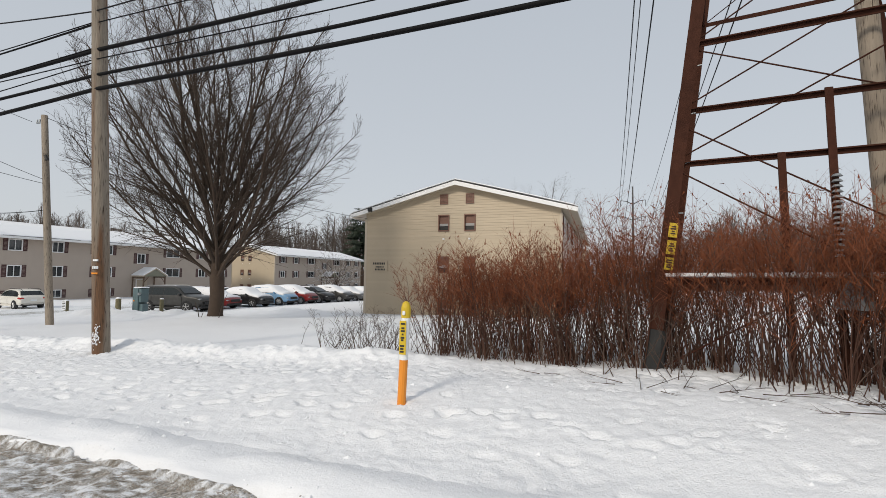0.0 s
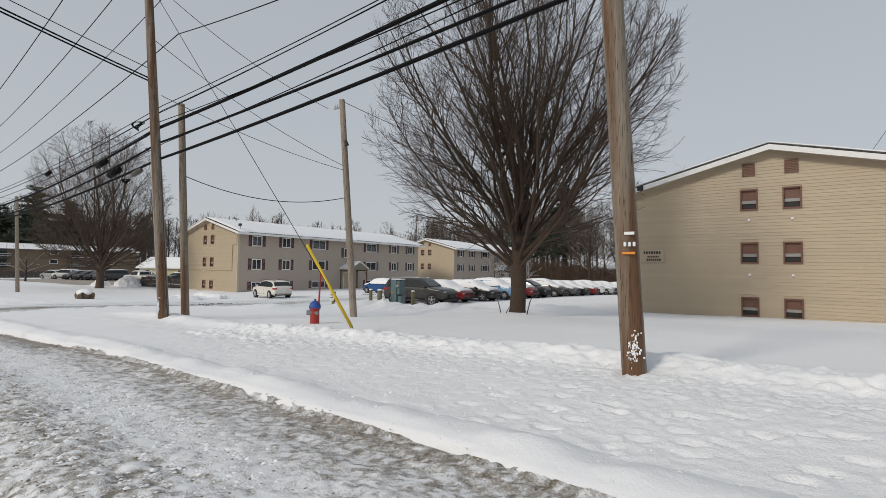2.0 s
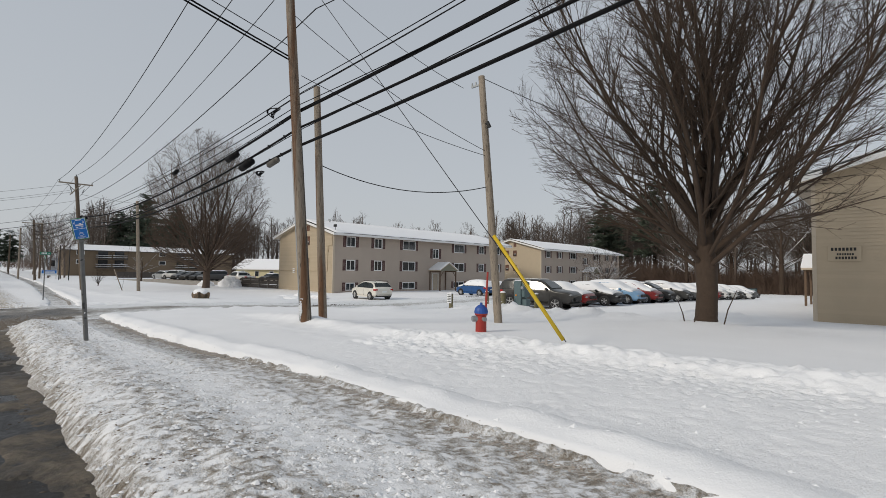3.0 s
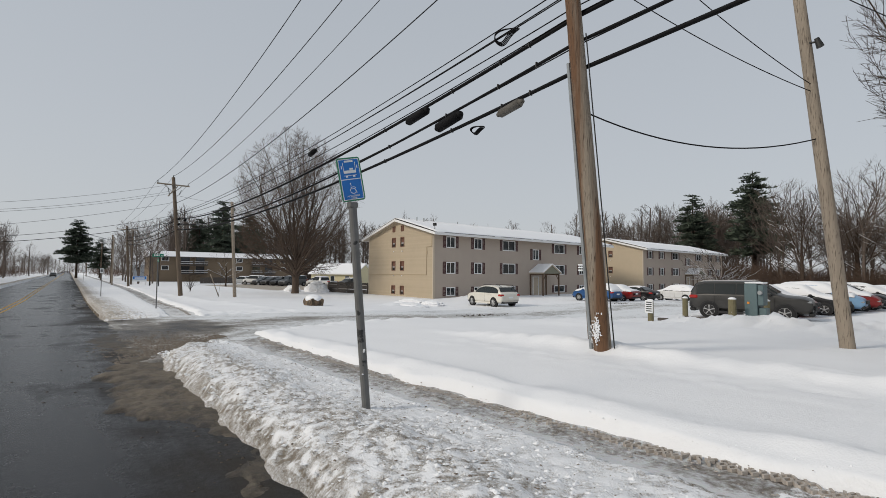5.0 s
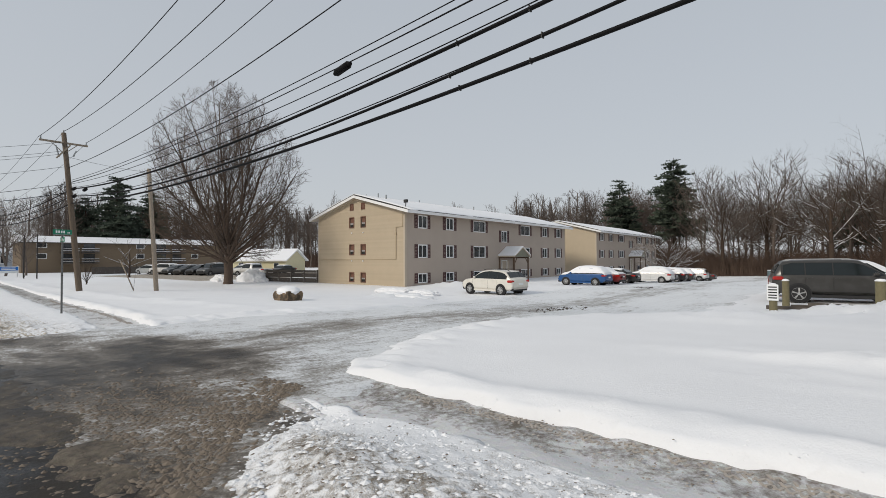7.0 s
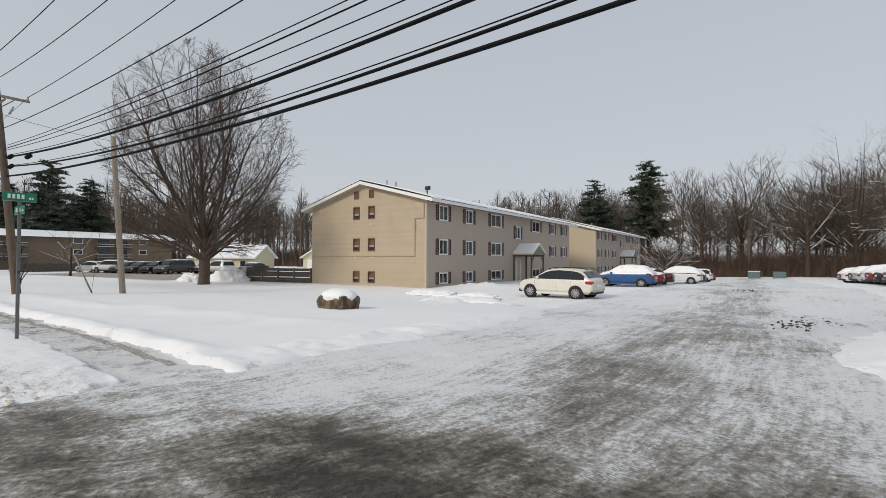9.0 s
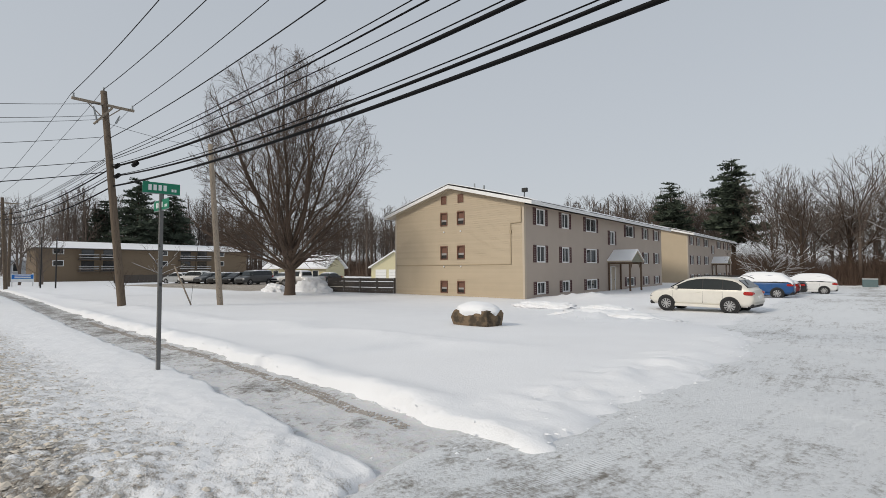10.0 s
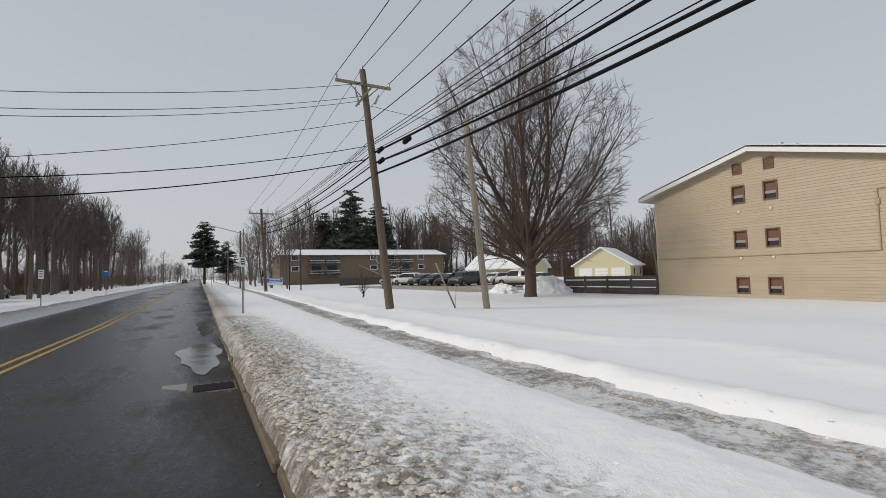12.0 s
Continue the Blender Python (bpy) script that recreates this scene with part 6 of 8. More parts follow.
for _ in range(260):
    x = rg.uniform(-3.0, 9.0)
    y = np.interp(x, (-3, -0.7, 0.2, 2, 2.8, 9), (7.7, 7.0, 6.6, 6.7, 5.9, 5.3)) + rg.uniform(-0.1, 1.5)
    shrub_stem(x, y, rg.uniform(0.6, 1.5), 0.35, low_twigs, 6, 0.009)
ob = new("thicket_stems", stems.mesh("thicket_stems", STEM))
tagged(ob, "dark brown upright shrub stems rising from the snow", "bush", kind="stuff")
ob = new("thicket", thicket.mesh("thicket", TWIG_RED))
tagged(ob, "dense thicket of red-brown leafless shrub stems in the snow", "bush", kind="stuff")
for _ in range(44):
    x = rg.uniform(-0.8, 6.0)
    y = np.interp(x, (-0.8, 0.2, 2, 2.8, 6), (6.9, 6.4, 6.4, 5.7, 5.3)) - rg.uniform(0.0, 0.8)
    z = gz(x, y) + 0.02
    a = rg.uniform(0, 6.28)
    l = rg.uniform(0.3, 0.9)
    d = Vector((math.cos(a), math.sin(a), 0.12))
    p, e = Vector((x, y, z)), Vector((x, y, z + 0.03)) + d * l
    low_twigs.spike(p, e, 0.007)
    for f in (0.3, 0.5, 0.7):
        side = Vector((math.cos(a + rg.uniform(-0.9, 0.9)), math.sin(a + rg.uniform(-0.9, 0.9)), rg.uniform(0.05, 0.5)))
        low_twigs.spike(p.lerp(e, f), p.lerp(e, f) + side * l * 0.35, 0.004)
ob = new("low_twigs", low_twigs.mesh("low_twigs", TWIG_DARK))
tagged(ob, "low dark twigs and fallen branches at the thicket's edge", "twigs", kind="stuff")


# parked cars
PROFILE = {
    "suv": (4.4, 1.83, 1.59, [(-2.08, 0.36), (-2.18, 0.62), (-2.13, 0.98), (-2.0, 1.1), (-1.55, 1.47), (-1.0, 1.56), (-0.3, 1.59), (0.2, 1.55), (0.55, 1.44), (1.22, 1.06), (1.75, 0.98), (2.05, 0.84), (2.17, 0.66), (2.16, 0.42), (2.05, 0.3)], (-1.3, 1.34), 0.35),
    "jeep": (4.82, 1.94, 1.76, [(-2.34, 0.45), (-2.41, 0.8), (-2.35, 1.15), (-2.1, 1.62), (-1.75, 1.74), (0.15, 1.76), (0.55, 1.66), (1.2, 1.2), (2.1, 1.08), (2.36, 0.9), (2.4, 0.5), (2.3, 0.38)], (-1.52, 1.4), 0.39),
    "sedan": (4.6, 1.8, 1.45, [(-2.25, 0.34), (-2.3, 0.65), (-2.22, 0.98), (-1.5, 1.05), (-0.95, 1.38), (-0.3, 1.45), (0.3, 1.43), (0.55, 1.36), (1.2, 0.98), (2.0, 0.86), (2.26, 0.66), (2.28, 0.4), (2.15, 0.26)], (-1.36, 1.4), 0.32),
    "van": (5.0, 1.95, 1.85, [(-2.45, 0.4), (-2.5, 0.8), (-2.42, 1.3), (-2.2, 1.78), (-1.8, 1.85), (0.6, 1.83), (1.0, 1.7), (1.7, 1.15), (2.3, 1.0), (2.48, 0.75), (2.5, 0.4), (2.35, 0.3)], (-1.5, 1.6), 0.36),
    "pickup": (5.6, 1.95, 1.8, [(-2.75, 0.5), (-2.8, 0.9), (-2.78, 1.12), (-0.85, 1.14), (-0.75, 1.7), (-0.45, 1.8), (0.5, 1.8), (0.8, 1.7), (1.3, 1.25), (2.5, 1.12), (2.75, 0.9), (2.8, 0.55), (2.7, 0.42)], (-1.75, 1.75), 0.4),
}
TYRE = material("tyre", (0.015, 0.015, 0.016), 0.85)
RIM = material("alloy_rim", (0.5, 0.5, 0.5), 0.4, 0.4)
CAR_GLASS = material("car_glass", (0.012, 0.017, 0.018), 0.06, spec=0.45)
TAIL = material("tail_lamp", (0.4, 0.015, 0.01), 0.25)
HEAD = material("head_lamp", (0.28, 0.29, 0.3), 0.12, spread=0.4, scale=9)
PLASTIC = material("black_plastic", (0.02, 0.02, 0.021), 0.7)
PAINTS = {}


def paint(colour):
    if colour not in PAINTS:
        PAINTS[colour] = material("car_paint", colour, 0.28, 0.1, spread=0.06, scale=3, second=tuple(0.86 * c + 0.03 for c in colour), second_scale=2.2, low=0.5, high=0.75)
    return PAINTS[colour]


def half_width(z, w, h, belt):
    return w / 2 * 0.985 if z <= belt else w / 2 * (0.985 - 0.21 * (z - belt) / (h - belt))


def smooth_line(pts, n):
    """Points along a smooth curve through pts."""
    out = []
    for i in range(len(pts) - 1):
        p0, p1, p2, p3 = (Vector(pts[max(0, min(len(pts) - 1, i + k))]) for k in (-1, 0, 1, 2))
        for k in range(n):
            t = k / n
            out.append(0.5 * (2 * p1 + (p2 - p0) * t + (2 * p0 - 5 * p1 + 4 * p2 - p3) * t * t + (3 * p1 - p0 - 3 * p2 + p3) * t ** 3))
    return out + [Vector(pts[-1])]


def hull(prof, w, h, belt):
    """A car's shell lofted across stations along its length, rounded in plan, drawn in above the belt line."""
    bm, rows = bmesh.new(), []
    crest = [p for p in prof if p[1] > 0.56]
    low = prof[-1][1]
    half = max(abs(p[0]) for p in prof)
    line = smooth_line(crest, 4)
    xs = sorted({round(v.x, 3) for v in line} | {round(x, 3) for x in np.linspace(crest[0][0], crest[-1][0], 25)})
    tx, tz = zip(*sorted((v.x, v.y) for v in line))
    for x in xs:
        z = float(np.interp(x, tx, tz))
        e = 1 - 0.16 * (abs(x) / half) ** 7
        end = smooth01((abs(x) / half - 0.9) / 0.1)
        b0 = low + 0.12 * float(end)
        zb = min(belt, z - 0.06)
        he = half_width(z - 0.05, w, h, belt) * e if z > belt + 0.05 else w / 2 * 0.93 * e
        side = [(0.0, b0), (0.8 * w / 2 * e, b0), (0.965 * w / 2 * e, b0 + 0.1), (w / 2 * e, min(0.5, zb - 0.1)), (w / 2 * e, zb - 0.07), (0.985 * w / 2 * e, zb), (he, z - 0.05), (he * 0.9, z - 0.008), (he * 0.5, z + 0.012), (0.0, z + 0.018)]
        rows.append([bm.verts.new((x, -y, zz)) for y, zz in side] + [bm.verts.new((x, y, zz)) for y, zz in side[-2:0:-1]])
    for a, b in zip(rows, rows[1:]):
        for i in range(len(a)):
            bm.faces.new((a[i], a[(i + 1) % len(a)], b[(i + 1) % len(a)], b[i]))
    bm.faces.new(rows[0])
    bm.faces.new(rows[-1][::-1])
    return bm


def pane_on_side(s, x0, x1, z0, top, w, h, belt, off, lean=0.0):
    """A sheet that lies on the drawn-in side of the cabin."""
    g = bmesh.new()
    xs = np.linspace(x0, x1, 9)
    q = [(x, z0) for x in xs] + [(x, max(top(x), z0 + 0.012)) for x in xs[::-1]]
    outer = [g.verts.new((x, s * (half_width(z, w, h, belt) + off), z)) for x, z in q]
    inner = [g.verts.new((x, s * (half_width(z, w, h, belt) - 0.03), z)) for x, z in q]
    g.faces.new(outer)
    g.faces.new(inner[::-1])
    for i in range(len(q)):
        g.faces.new((outer[i], outer[(i + 1) % len(q)], inner[(i + 1) % len(q)], inner[i]))
    return g


def wheel_rim(ax, s, w, r, spokes):
    """A dished alloy rim: outer lip, hub and spokes over a dark well."""
    bm = bmesh.new()
    y = s * (w / 2 + 0.012)
    for k in range(spokes):
        a = 2 * math.pi * (k + 0.25) / spokes
        for d in (-0.09, 0.09):
            cyl(bm, (ax + 0.12 * r * math.cos(a), y + s * 0.012, r + 0.12 * r * math.sin(a)), (ax + 0.62 * r * math.cos(a + d), y, r + 0.62 * r * math.sin(a + d)), 0.018, 0.014, 4)
    cyl(bm, (ax, y - s * 0.02, r), (ax, y + s * 0.02, r), r * 0.15, r * 0.13, 10)
    ring = [[bm.verts.new((ax + q * math.cos(2 * math.pi * k / 24), y + s * dy, r + q * math.sin(2 * math.pi * k / 24))) for k in range(24)] for q, dy in ((0.6 * r, -0.03), (0.61 * r, 0.008), (0.67 * r, 0.008), (0.68 * r, -0.02))]
    for a, b in zip(ring, ring[1:]):
        for k in range(24):
            bm.faces.new((a[k], a[(k + 1) % 24], b[(k + 1) % 24], b[k]))
    return bm


def car(at, heading, kind, colour, label, snow=1.0, category="car"):
    L, w, h, prof, axles, r = PROFILE[kind]
    belt = 0.645 * h
    c = empty("parked_car", at, label, category, "parked cars", rz=heading)
    part("body", hull(prof, w, h, belt), paint(colour), c, smooth=True)
    roof = [p for p in prof if p[1] > belt + 0.25]
    rear_top, front_top = min(roof), max(roof)
    up_rear = [p for p in prof if p[0] < rear_top[0]][-1] if kind != "pickup" else (-0.82, 1.2)
    down_front = [p for p in prof if p[0] > front_top[0]][0]
    top_line = sorted(p for p in prof if p[1] > belt * 0.98)
    roof_x, roof_z = [p[0] for p in top_line], [p[1] for p in top_line]

    def under_roof(gap):
        return lambda x: min(h - gap, float(np.interp(x, roof_x, roof_z)) - gap)

    xr, xf = up_rear[0] + 0.3, down_front[0] - 0.12
    mid = (xr + xf) / 2 - 0.05
    cuts = (xr, xr + 0.24 * (xf - xr), mid + 0.12, xf) if kind in ("suv", "jeep", "van") else (xr + 0.1, mid, xf)
    for s in (-1, 1):
        z0 = belt + 0.03
        part("window_trim", pane_on_side(s, cuts[0] - 0.05, xf + 0.03, z0 - 0.02, under_roof(0.075), w, h, belt, 0.004), PLASTIC, c)
        for x0, x1 in zip(cuts, cuts[1:]):
            part("side_window", pane_on_side(s, x0 + 0.02, x1 - 0.02, z0, under_roof(0.1), w, h, belt, 0.011), CAR_GLASS, c)
        for x in cuts[1:]:
            x = x - 0.04 if x == xf else x
            part("door_seam", boxed((x - 0.004, s * (w / 2) - 0.02, 0.42), (x + 0.004, s * (w / 2) + 0.002, belt - 0.06)), PLASTIC, c)
        part("mirror", boxed((xf - 0.3, s * (w / 2 + 0.05) - 0.09, belt + 0.01), (xf - 0.14, s * (w / 2 + 0.05) + 0.07, belt + 0.15), 0.04), paint(colour), c)
        part("sill", boxed((axles[0] + r, s * (w / 2 - 0.05) - 0.05, 0.24), (axles[1] - r, s * (w / 2 - 0.05) + 0.052, 0.37), 0.02), paint(colour) if kind == "suv" else PLASTIC, c)
        for x in cuts[1:-1]:
            part("door_handle", boxed((x + 0.06, s * (w / 2) - 0.02, belt - 0.13), (x + 0.24, s * (w / 2) + 0.025, belt - 0.095), 0.01), paint(colour), c)
        for ax in axles:
            # the shell is not cut: a black disc paints the wheel opening's shade
            part("wheel_well_shade", cyl(bmesh.new(), (ax, s * (w / 2 - 0.16), r + 0.015), (ax, s * (w / 2 + 0.004), r + 0.015), r + 0.04, r + 0.035, 28), PLASTIC, c)
            tyre = part("tyre", lathe_x(ax, s, w, r), TYRE, c)
            part("rim", wheel_rim(ax, s, w, r, 10 if kind == "suv" else 5), RIM, tyre)
        xe = prof[2][0]
        part("tail_light", boxed((xe - 0.04, s * (w / 2 - 0.17) - 0.17, belt - 0.2), (xe + 0.34, s * (w / 2 - 0.17) + 0.165, belt - 0.05), 0.05), TAIL, c)
        part("head_light", boxed((prof[-3][0] - 0.34, s * (w / 2 - 0.26) - 0.18, prof[-3][1] - 0.05), (prof[-3][0] - 0.02, s * (w / 2 - 0.26) + 0.17, prof[-3][1] + 0.06), 0.04), HEAD, c)
    for (xa, za), (xb, zb), nm in ((front_top, down_front, "windscreen"), (rear_top, up_rear, "rear_window")):
        g = bmesh.new()
        n = Vector((zb - za, 0, xa - xb)).normalized()
        n = n if n.z > 0 else -n
        pa_, pb_ = Vector((xa + (xb - xa) * 0.1, 0, za + (zb - za) * 0.1)), Vector((xa + (xb - xa) * 0.9, 0, za + (zb - za) * 0.9))
        wa, wb = half_width(pa_.z, w, h, belt) * 0.86, half_width(pb_.z, w, h, belt) * 0.88
        top = [g.verts.new(p + n * 0.04) for p in (pa_ + Vector((0, -wa, 0)), pa_ + Vector((0, wa, 0)), pb_ + Vector((0, wb, 0)), pb_ + Vector((0, -wb, 0)))]
        bot = [g.verts.new(v.co - n * 0.06) for v in top]
        g.faces.new(top)
        g.faces.new(bot[::-1])
        for i in range(4):
            g.faces.new((top[i], top[(i + 1) % 4], bot[(i + 1) % 4], bot[i]))
        part(nm, g, CAR_GLASS, c)
    part("bumper", boxed((prof[-2][0] - 0.2, -w * 0.41, 0.28), (prof[-2][0] + 0.02, w * 0.41, 0.46), 0.05), PLASTIC, c)
    part("bumper", boxed((prof[0][0] - 0.06, -w * 0.41, 0.3), (prof[0][0] + 0.2, w * 0.41, 0.5), 0.05), PLASTIC, c)
    part("grille", boxed((prof[-3][0] - 0.02, -w * 0.25, 0.55), (prof[-3][0] + 0.1, w * 0.25, 0.74), 0.02), PLASTIC, c)
    part("number_plate", boxed((prof[1][0] - 0.04, -0.2, 0.68), (prof[1][0] + 0.02, 0.2, 0.8)), SIGN_WHITE, c)
    if kind in ("jeep", "suv") and snow < 0.9:
        for s in (-1, 1):
            rail = Tubes()
            rail.add([Vector((x, s * 0.66 * w / 2, z)) for x, z in ((-0.42 * L, h - 0.08), (-0.36 * L, h + 0.03), (0.02 * L, h + 0.05), (0.07 * L, h + 0.0))], [0.018] * 4, 6)
            ob = new("roof_rail", rail.mesh("roof_rail", RIM if kind == "jeep" else PLASTIC))
            ob.parent = c
    if snow > 0:
        keep = prof if snow > 0.9 else [p for p in prof if p[1] > h - 0.14]
        path = sorted(p for p in keep if p[1] > belt * 0.82)
        path = [(v.x, v.y) for v in smooth_line(path, 3)]
        bm, rows = bmesh.new(), []
        for i, (x, z) in enumerate(path):
            hw = half_width(z, w, h, belt)
            edge = i in (0, len(path) - 1)
            t = (0.04 if edge else 0.15) * min(1, snow + 0.2) * (1 if snow > 0.9 else 0.45)
            low = min(z, belt + 0.1 + 0.07 * noise.noise(Vector((2.2 * x, at[1], 0)))) - 0.01 if snow > 0.9 else z - 0.03
            wl_ = half_width(low, w, h, belt) + 0.016
            half = [(0, z + 1.1 * t), (0.55 * hw, z + t), (0.88 * hw, z + 0.7 * t), (0.5 * (0.97 * hw + wl_) + 0.03, (low + z) / 2 + 0.25 * t), (wl_, low)]
            rows.append([bm.verts.new((x, -y, zz)) for y, zz in half[:0:-1]] + [bm.verts.new((x, y, zz)) for y, zz in half])
        for a, b in zip(rows, rows[1:]):
            for i in range(8):
                bm.faces.new((a[i], a[i + 1], b[i + 1], b[i]))
        for v in bm.verts:
            v.co.z += 0.03 * noise.noise(v.co * 2.1 + Vector(at)) + 0.014 * noise.noise(v.co * 6 + Vector(at))
        ext = bmesh.ops.extrude_face_region(bm, geom=bm.faces[:])
        bmesh.ops.translate(bm, verts=[g for g in ext["geom"] if isinstance(g, bmesh.types.BMVert)], vec=(0, 0, -0.05))
        part("snow_cover", bm, SNOW_CAP, c, smooth=True)
    return c


def lathe_x(ax, s, w, r):
    """A tyre with a rounded shoulder, its axle along y."""
    bm = bmesh.new()
    y0 = s * (w / 2 - 0.17)
    prof = [(r * 0.62, 0.0), (r * 0.93, 0.0), (r, 0.035), (r, 0.165), (r * 0.93, 0.2), (r * 0.66, 0.205), (r * 0.6, 0.17), (r * 0.1, 0.16)]
    rings = [[bm.verts.new((ax + q * math.cos(2 * math.pi * k / 20), y0 + s * d, r + q * math.sin(2 * math.pi * k / 20))) for k in range(20)] for q, d in prof]
    for a, b in zip(rings, rings[1:]):
        for k in range(20):
            bm.faces.new((a[k], a[(k + 1) % 20], b[(k + 1) % 20], b[k]))
    bm.faces.new(rings[-1])
    return bm


CREAM_C, BLUE_C, RED_C, DARK_C, WHITE_C, SKY_C, GREY_C, SILVER_C, BLACK_C = (0.74, 0.71, 0.64), (0.02, 0.085, 0.24), (0.2, 0.014, 0.013), (0.05, 0.048, 0.045), (0.72, 0.72, 0.71), (0.2, 0.36, 0.55), (0.1, 0.105, 0.11), (0.4, 0.41, 0.41), (0.012, 0.012, 0.013)


def lot(x, y):
    return float(base_level(x, y)) - 0.07


car((-44.75, 24.1, lot(-44.75, 24.1)), 173, "suv", CREAM_C, "cream white crossover parked on packed snow", 0.0)
car((-44.45, 37.8, lot(-44.4, 37.8)), 180, "suv", BLUE_C, "blue crossover under a thick cover of snow")
LEFT = (("sedan", RED_C, "red sedan with snow on its roof", 1.0, 41.0), ("sedan", BLACK_C, "black sedan with a little snow", 0.5, 44.6), ("suv", WHITE_C, "white crossover covered in snow", 1.0, 49.8), ("sedan", BLACK_C, "black car parked in the row", 0.6, 54.0), ("suv", BLACK_C, "black crossover with a snowy roof", 1.0, 59.0), ("suv", DARK_C, "dark crossover with snow on the roof", 1.0, 63.0), ("jeep", WHITE_C, "white off-road car at the end of the lot", 0.5, 70.0), ("sedan", DARK_C, "dark sedan at the end of the lot", 0.5, 76.0))
for kind, colour, label, snow, y in LEFT:
    car(({41.0: -44.5, 44.6: -44.3, 49.8: -42.4}.get(y, -43.2), y, lot(-43.6, y)), 180, kind, colour, label, snow)
car((-27.55, 24.0, lot(-27.55, 24.0)), 9, "jeep", DARK_C, "dark grey off-road car facing the lawn, nearly free of snow", 0.0)
RIGHT = (("sedan", RED_C, "red sedan buried in snow", 1.0, 27.2), ("sedan", BLACK_C, "black car under a thick snow cover", 1.0, 30.0), ("suv", SKY_C, "light blue car covered in snow", 1.0, 32.8), ("suv", RED_C, "red car behind a blue one, snow covered", 1.0, 35.4), ("suv", BLACK_C, "black crossover with a clear windscreen", 0.4, 38.2), ("suv", DARK_C, "dark crossover with a snowy roof", 1.0, 41.2), ("sedan", GREY_C, "grey sedan covered in snow", 1.0, 44.2), ("sedan", BLACK_C, "black sedan covered in snow", 1.0, 47.2), ("sedan", RED_C, "red sedan covered in snow", 1.0, 50.4), ("suv", WHITE_C, "white car covered in snow", 1.0, 53.6), ("sedan", SILVER_C, "silver sedan covered in snow", 1.0, 57.0), ("suv", DARK_C, "dark car covered in snow", 1.0, 60.2), ("sedan", WHITE_C, "white sedan covered in snow", 1.0, 64.0), ("suv", GREY_C, "grey car covered in snow", 1.0, 68.0))
for kind, colour, label, snow, y in RIGHT:
    car(({27.2: -28.0, 30.0: -27.3, 32.8: -26.9}.get(y, -26.6) if y < 40 else -26.2, y, lot(-26.5, y)), 4, kind, colour, label, snow)
FAR = ((-97.7, 29.0, "van", GREY_C, -72), (-97.6, 33.4, "suv", WHITE_C, -72), (-100.6, 28.3, "suv", BLACK_C, -72), (-103.4, 27.6, "suv", DARK_C, -72), (-106.0, 26.9, "suv", GREY_C, -72), (-109.0, 26.0, "jeep", WHITE_C, 200), (-112.5, 25.0, "suv", SILVER_C, 200), (-87.5, 29.6, "pickup", WHITE_C, 195), (-95.0, 38.5, "sedan", DARK_C, -72))
for x, y, kind, colour, turn in FAR:
    car((x, y, gz(x, y) - 0.03), turn, kind, colour, {"pickup": "white pickup truck in the far lot", "van": "dark grey minivan in the far lot"}.get(kind, "car parked in the far lot"), 0.4)
car((-100.0, -17.5, gz(-100, -17.5)), 5, "van", CREAM_C, "pale van parked across the street", 0.5, "van")
car((-112.0, -19.5, gz(-112, -19.5)), 0, "sedan", DARK_C, "dark car parked across the street", 0.5)
car((-245.0, -5.6, float(street(-245)) - 0.2), 0, "suv", DARK_C, "dark car on the far road", 0.0)
for bx in (-36.5, -32.5):
    bin_ = empty("dumpster", (bx, 108.0, lot(bx, 104) - 0.1), "grey blue steel dumpster at the end of the lot", "dumpster", "dumpsters")
    part("tub", boxed((-1.0, -0.8, 0), (1.0, 0.8, 1.4), 0.05), TX_GREEN, bin_)
    part("lid", boxed((-1.02, -0.82, 1.4), (1.02, 0.82, 1.5), 0.03), SNOW_CAP if bx < -35 else PLASTIC, bin_)

# fence beside the second building
fence = empty("fence", (-76.3, 25.5, -0.75), "dark board fence beside the apartment building", "fence")
for k in range(5):
    part("post", boxed((1.8 * k - 0.06, -0.02 + 0.42 * k, -0.2), (1.8 * k + 0.06, 0.1 + 0.42 * k, 1.35)), FENCE, fence)
slope = math.atan2(0.42, 1.8)
for k in range(4):
    for b in range(5):
        m = Matrix.Translation((1.8 * k, 0.42 * k, 0)) @ Matrix.Rotation(slope, 4, "Z")
        part("board", box(bmesh.new(), (0.0, -0.05, 0.02 + 0.26 * b), (1.79, -0.02, 0.277 + 0.26 * b - (0.05 if b in (1, 3) else 0)), 0, m), FENCE, fence)


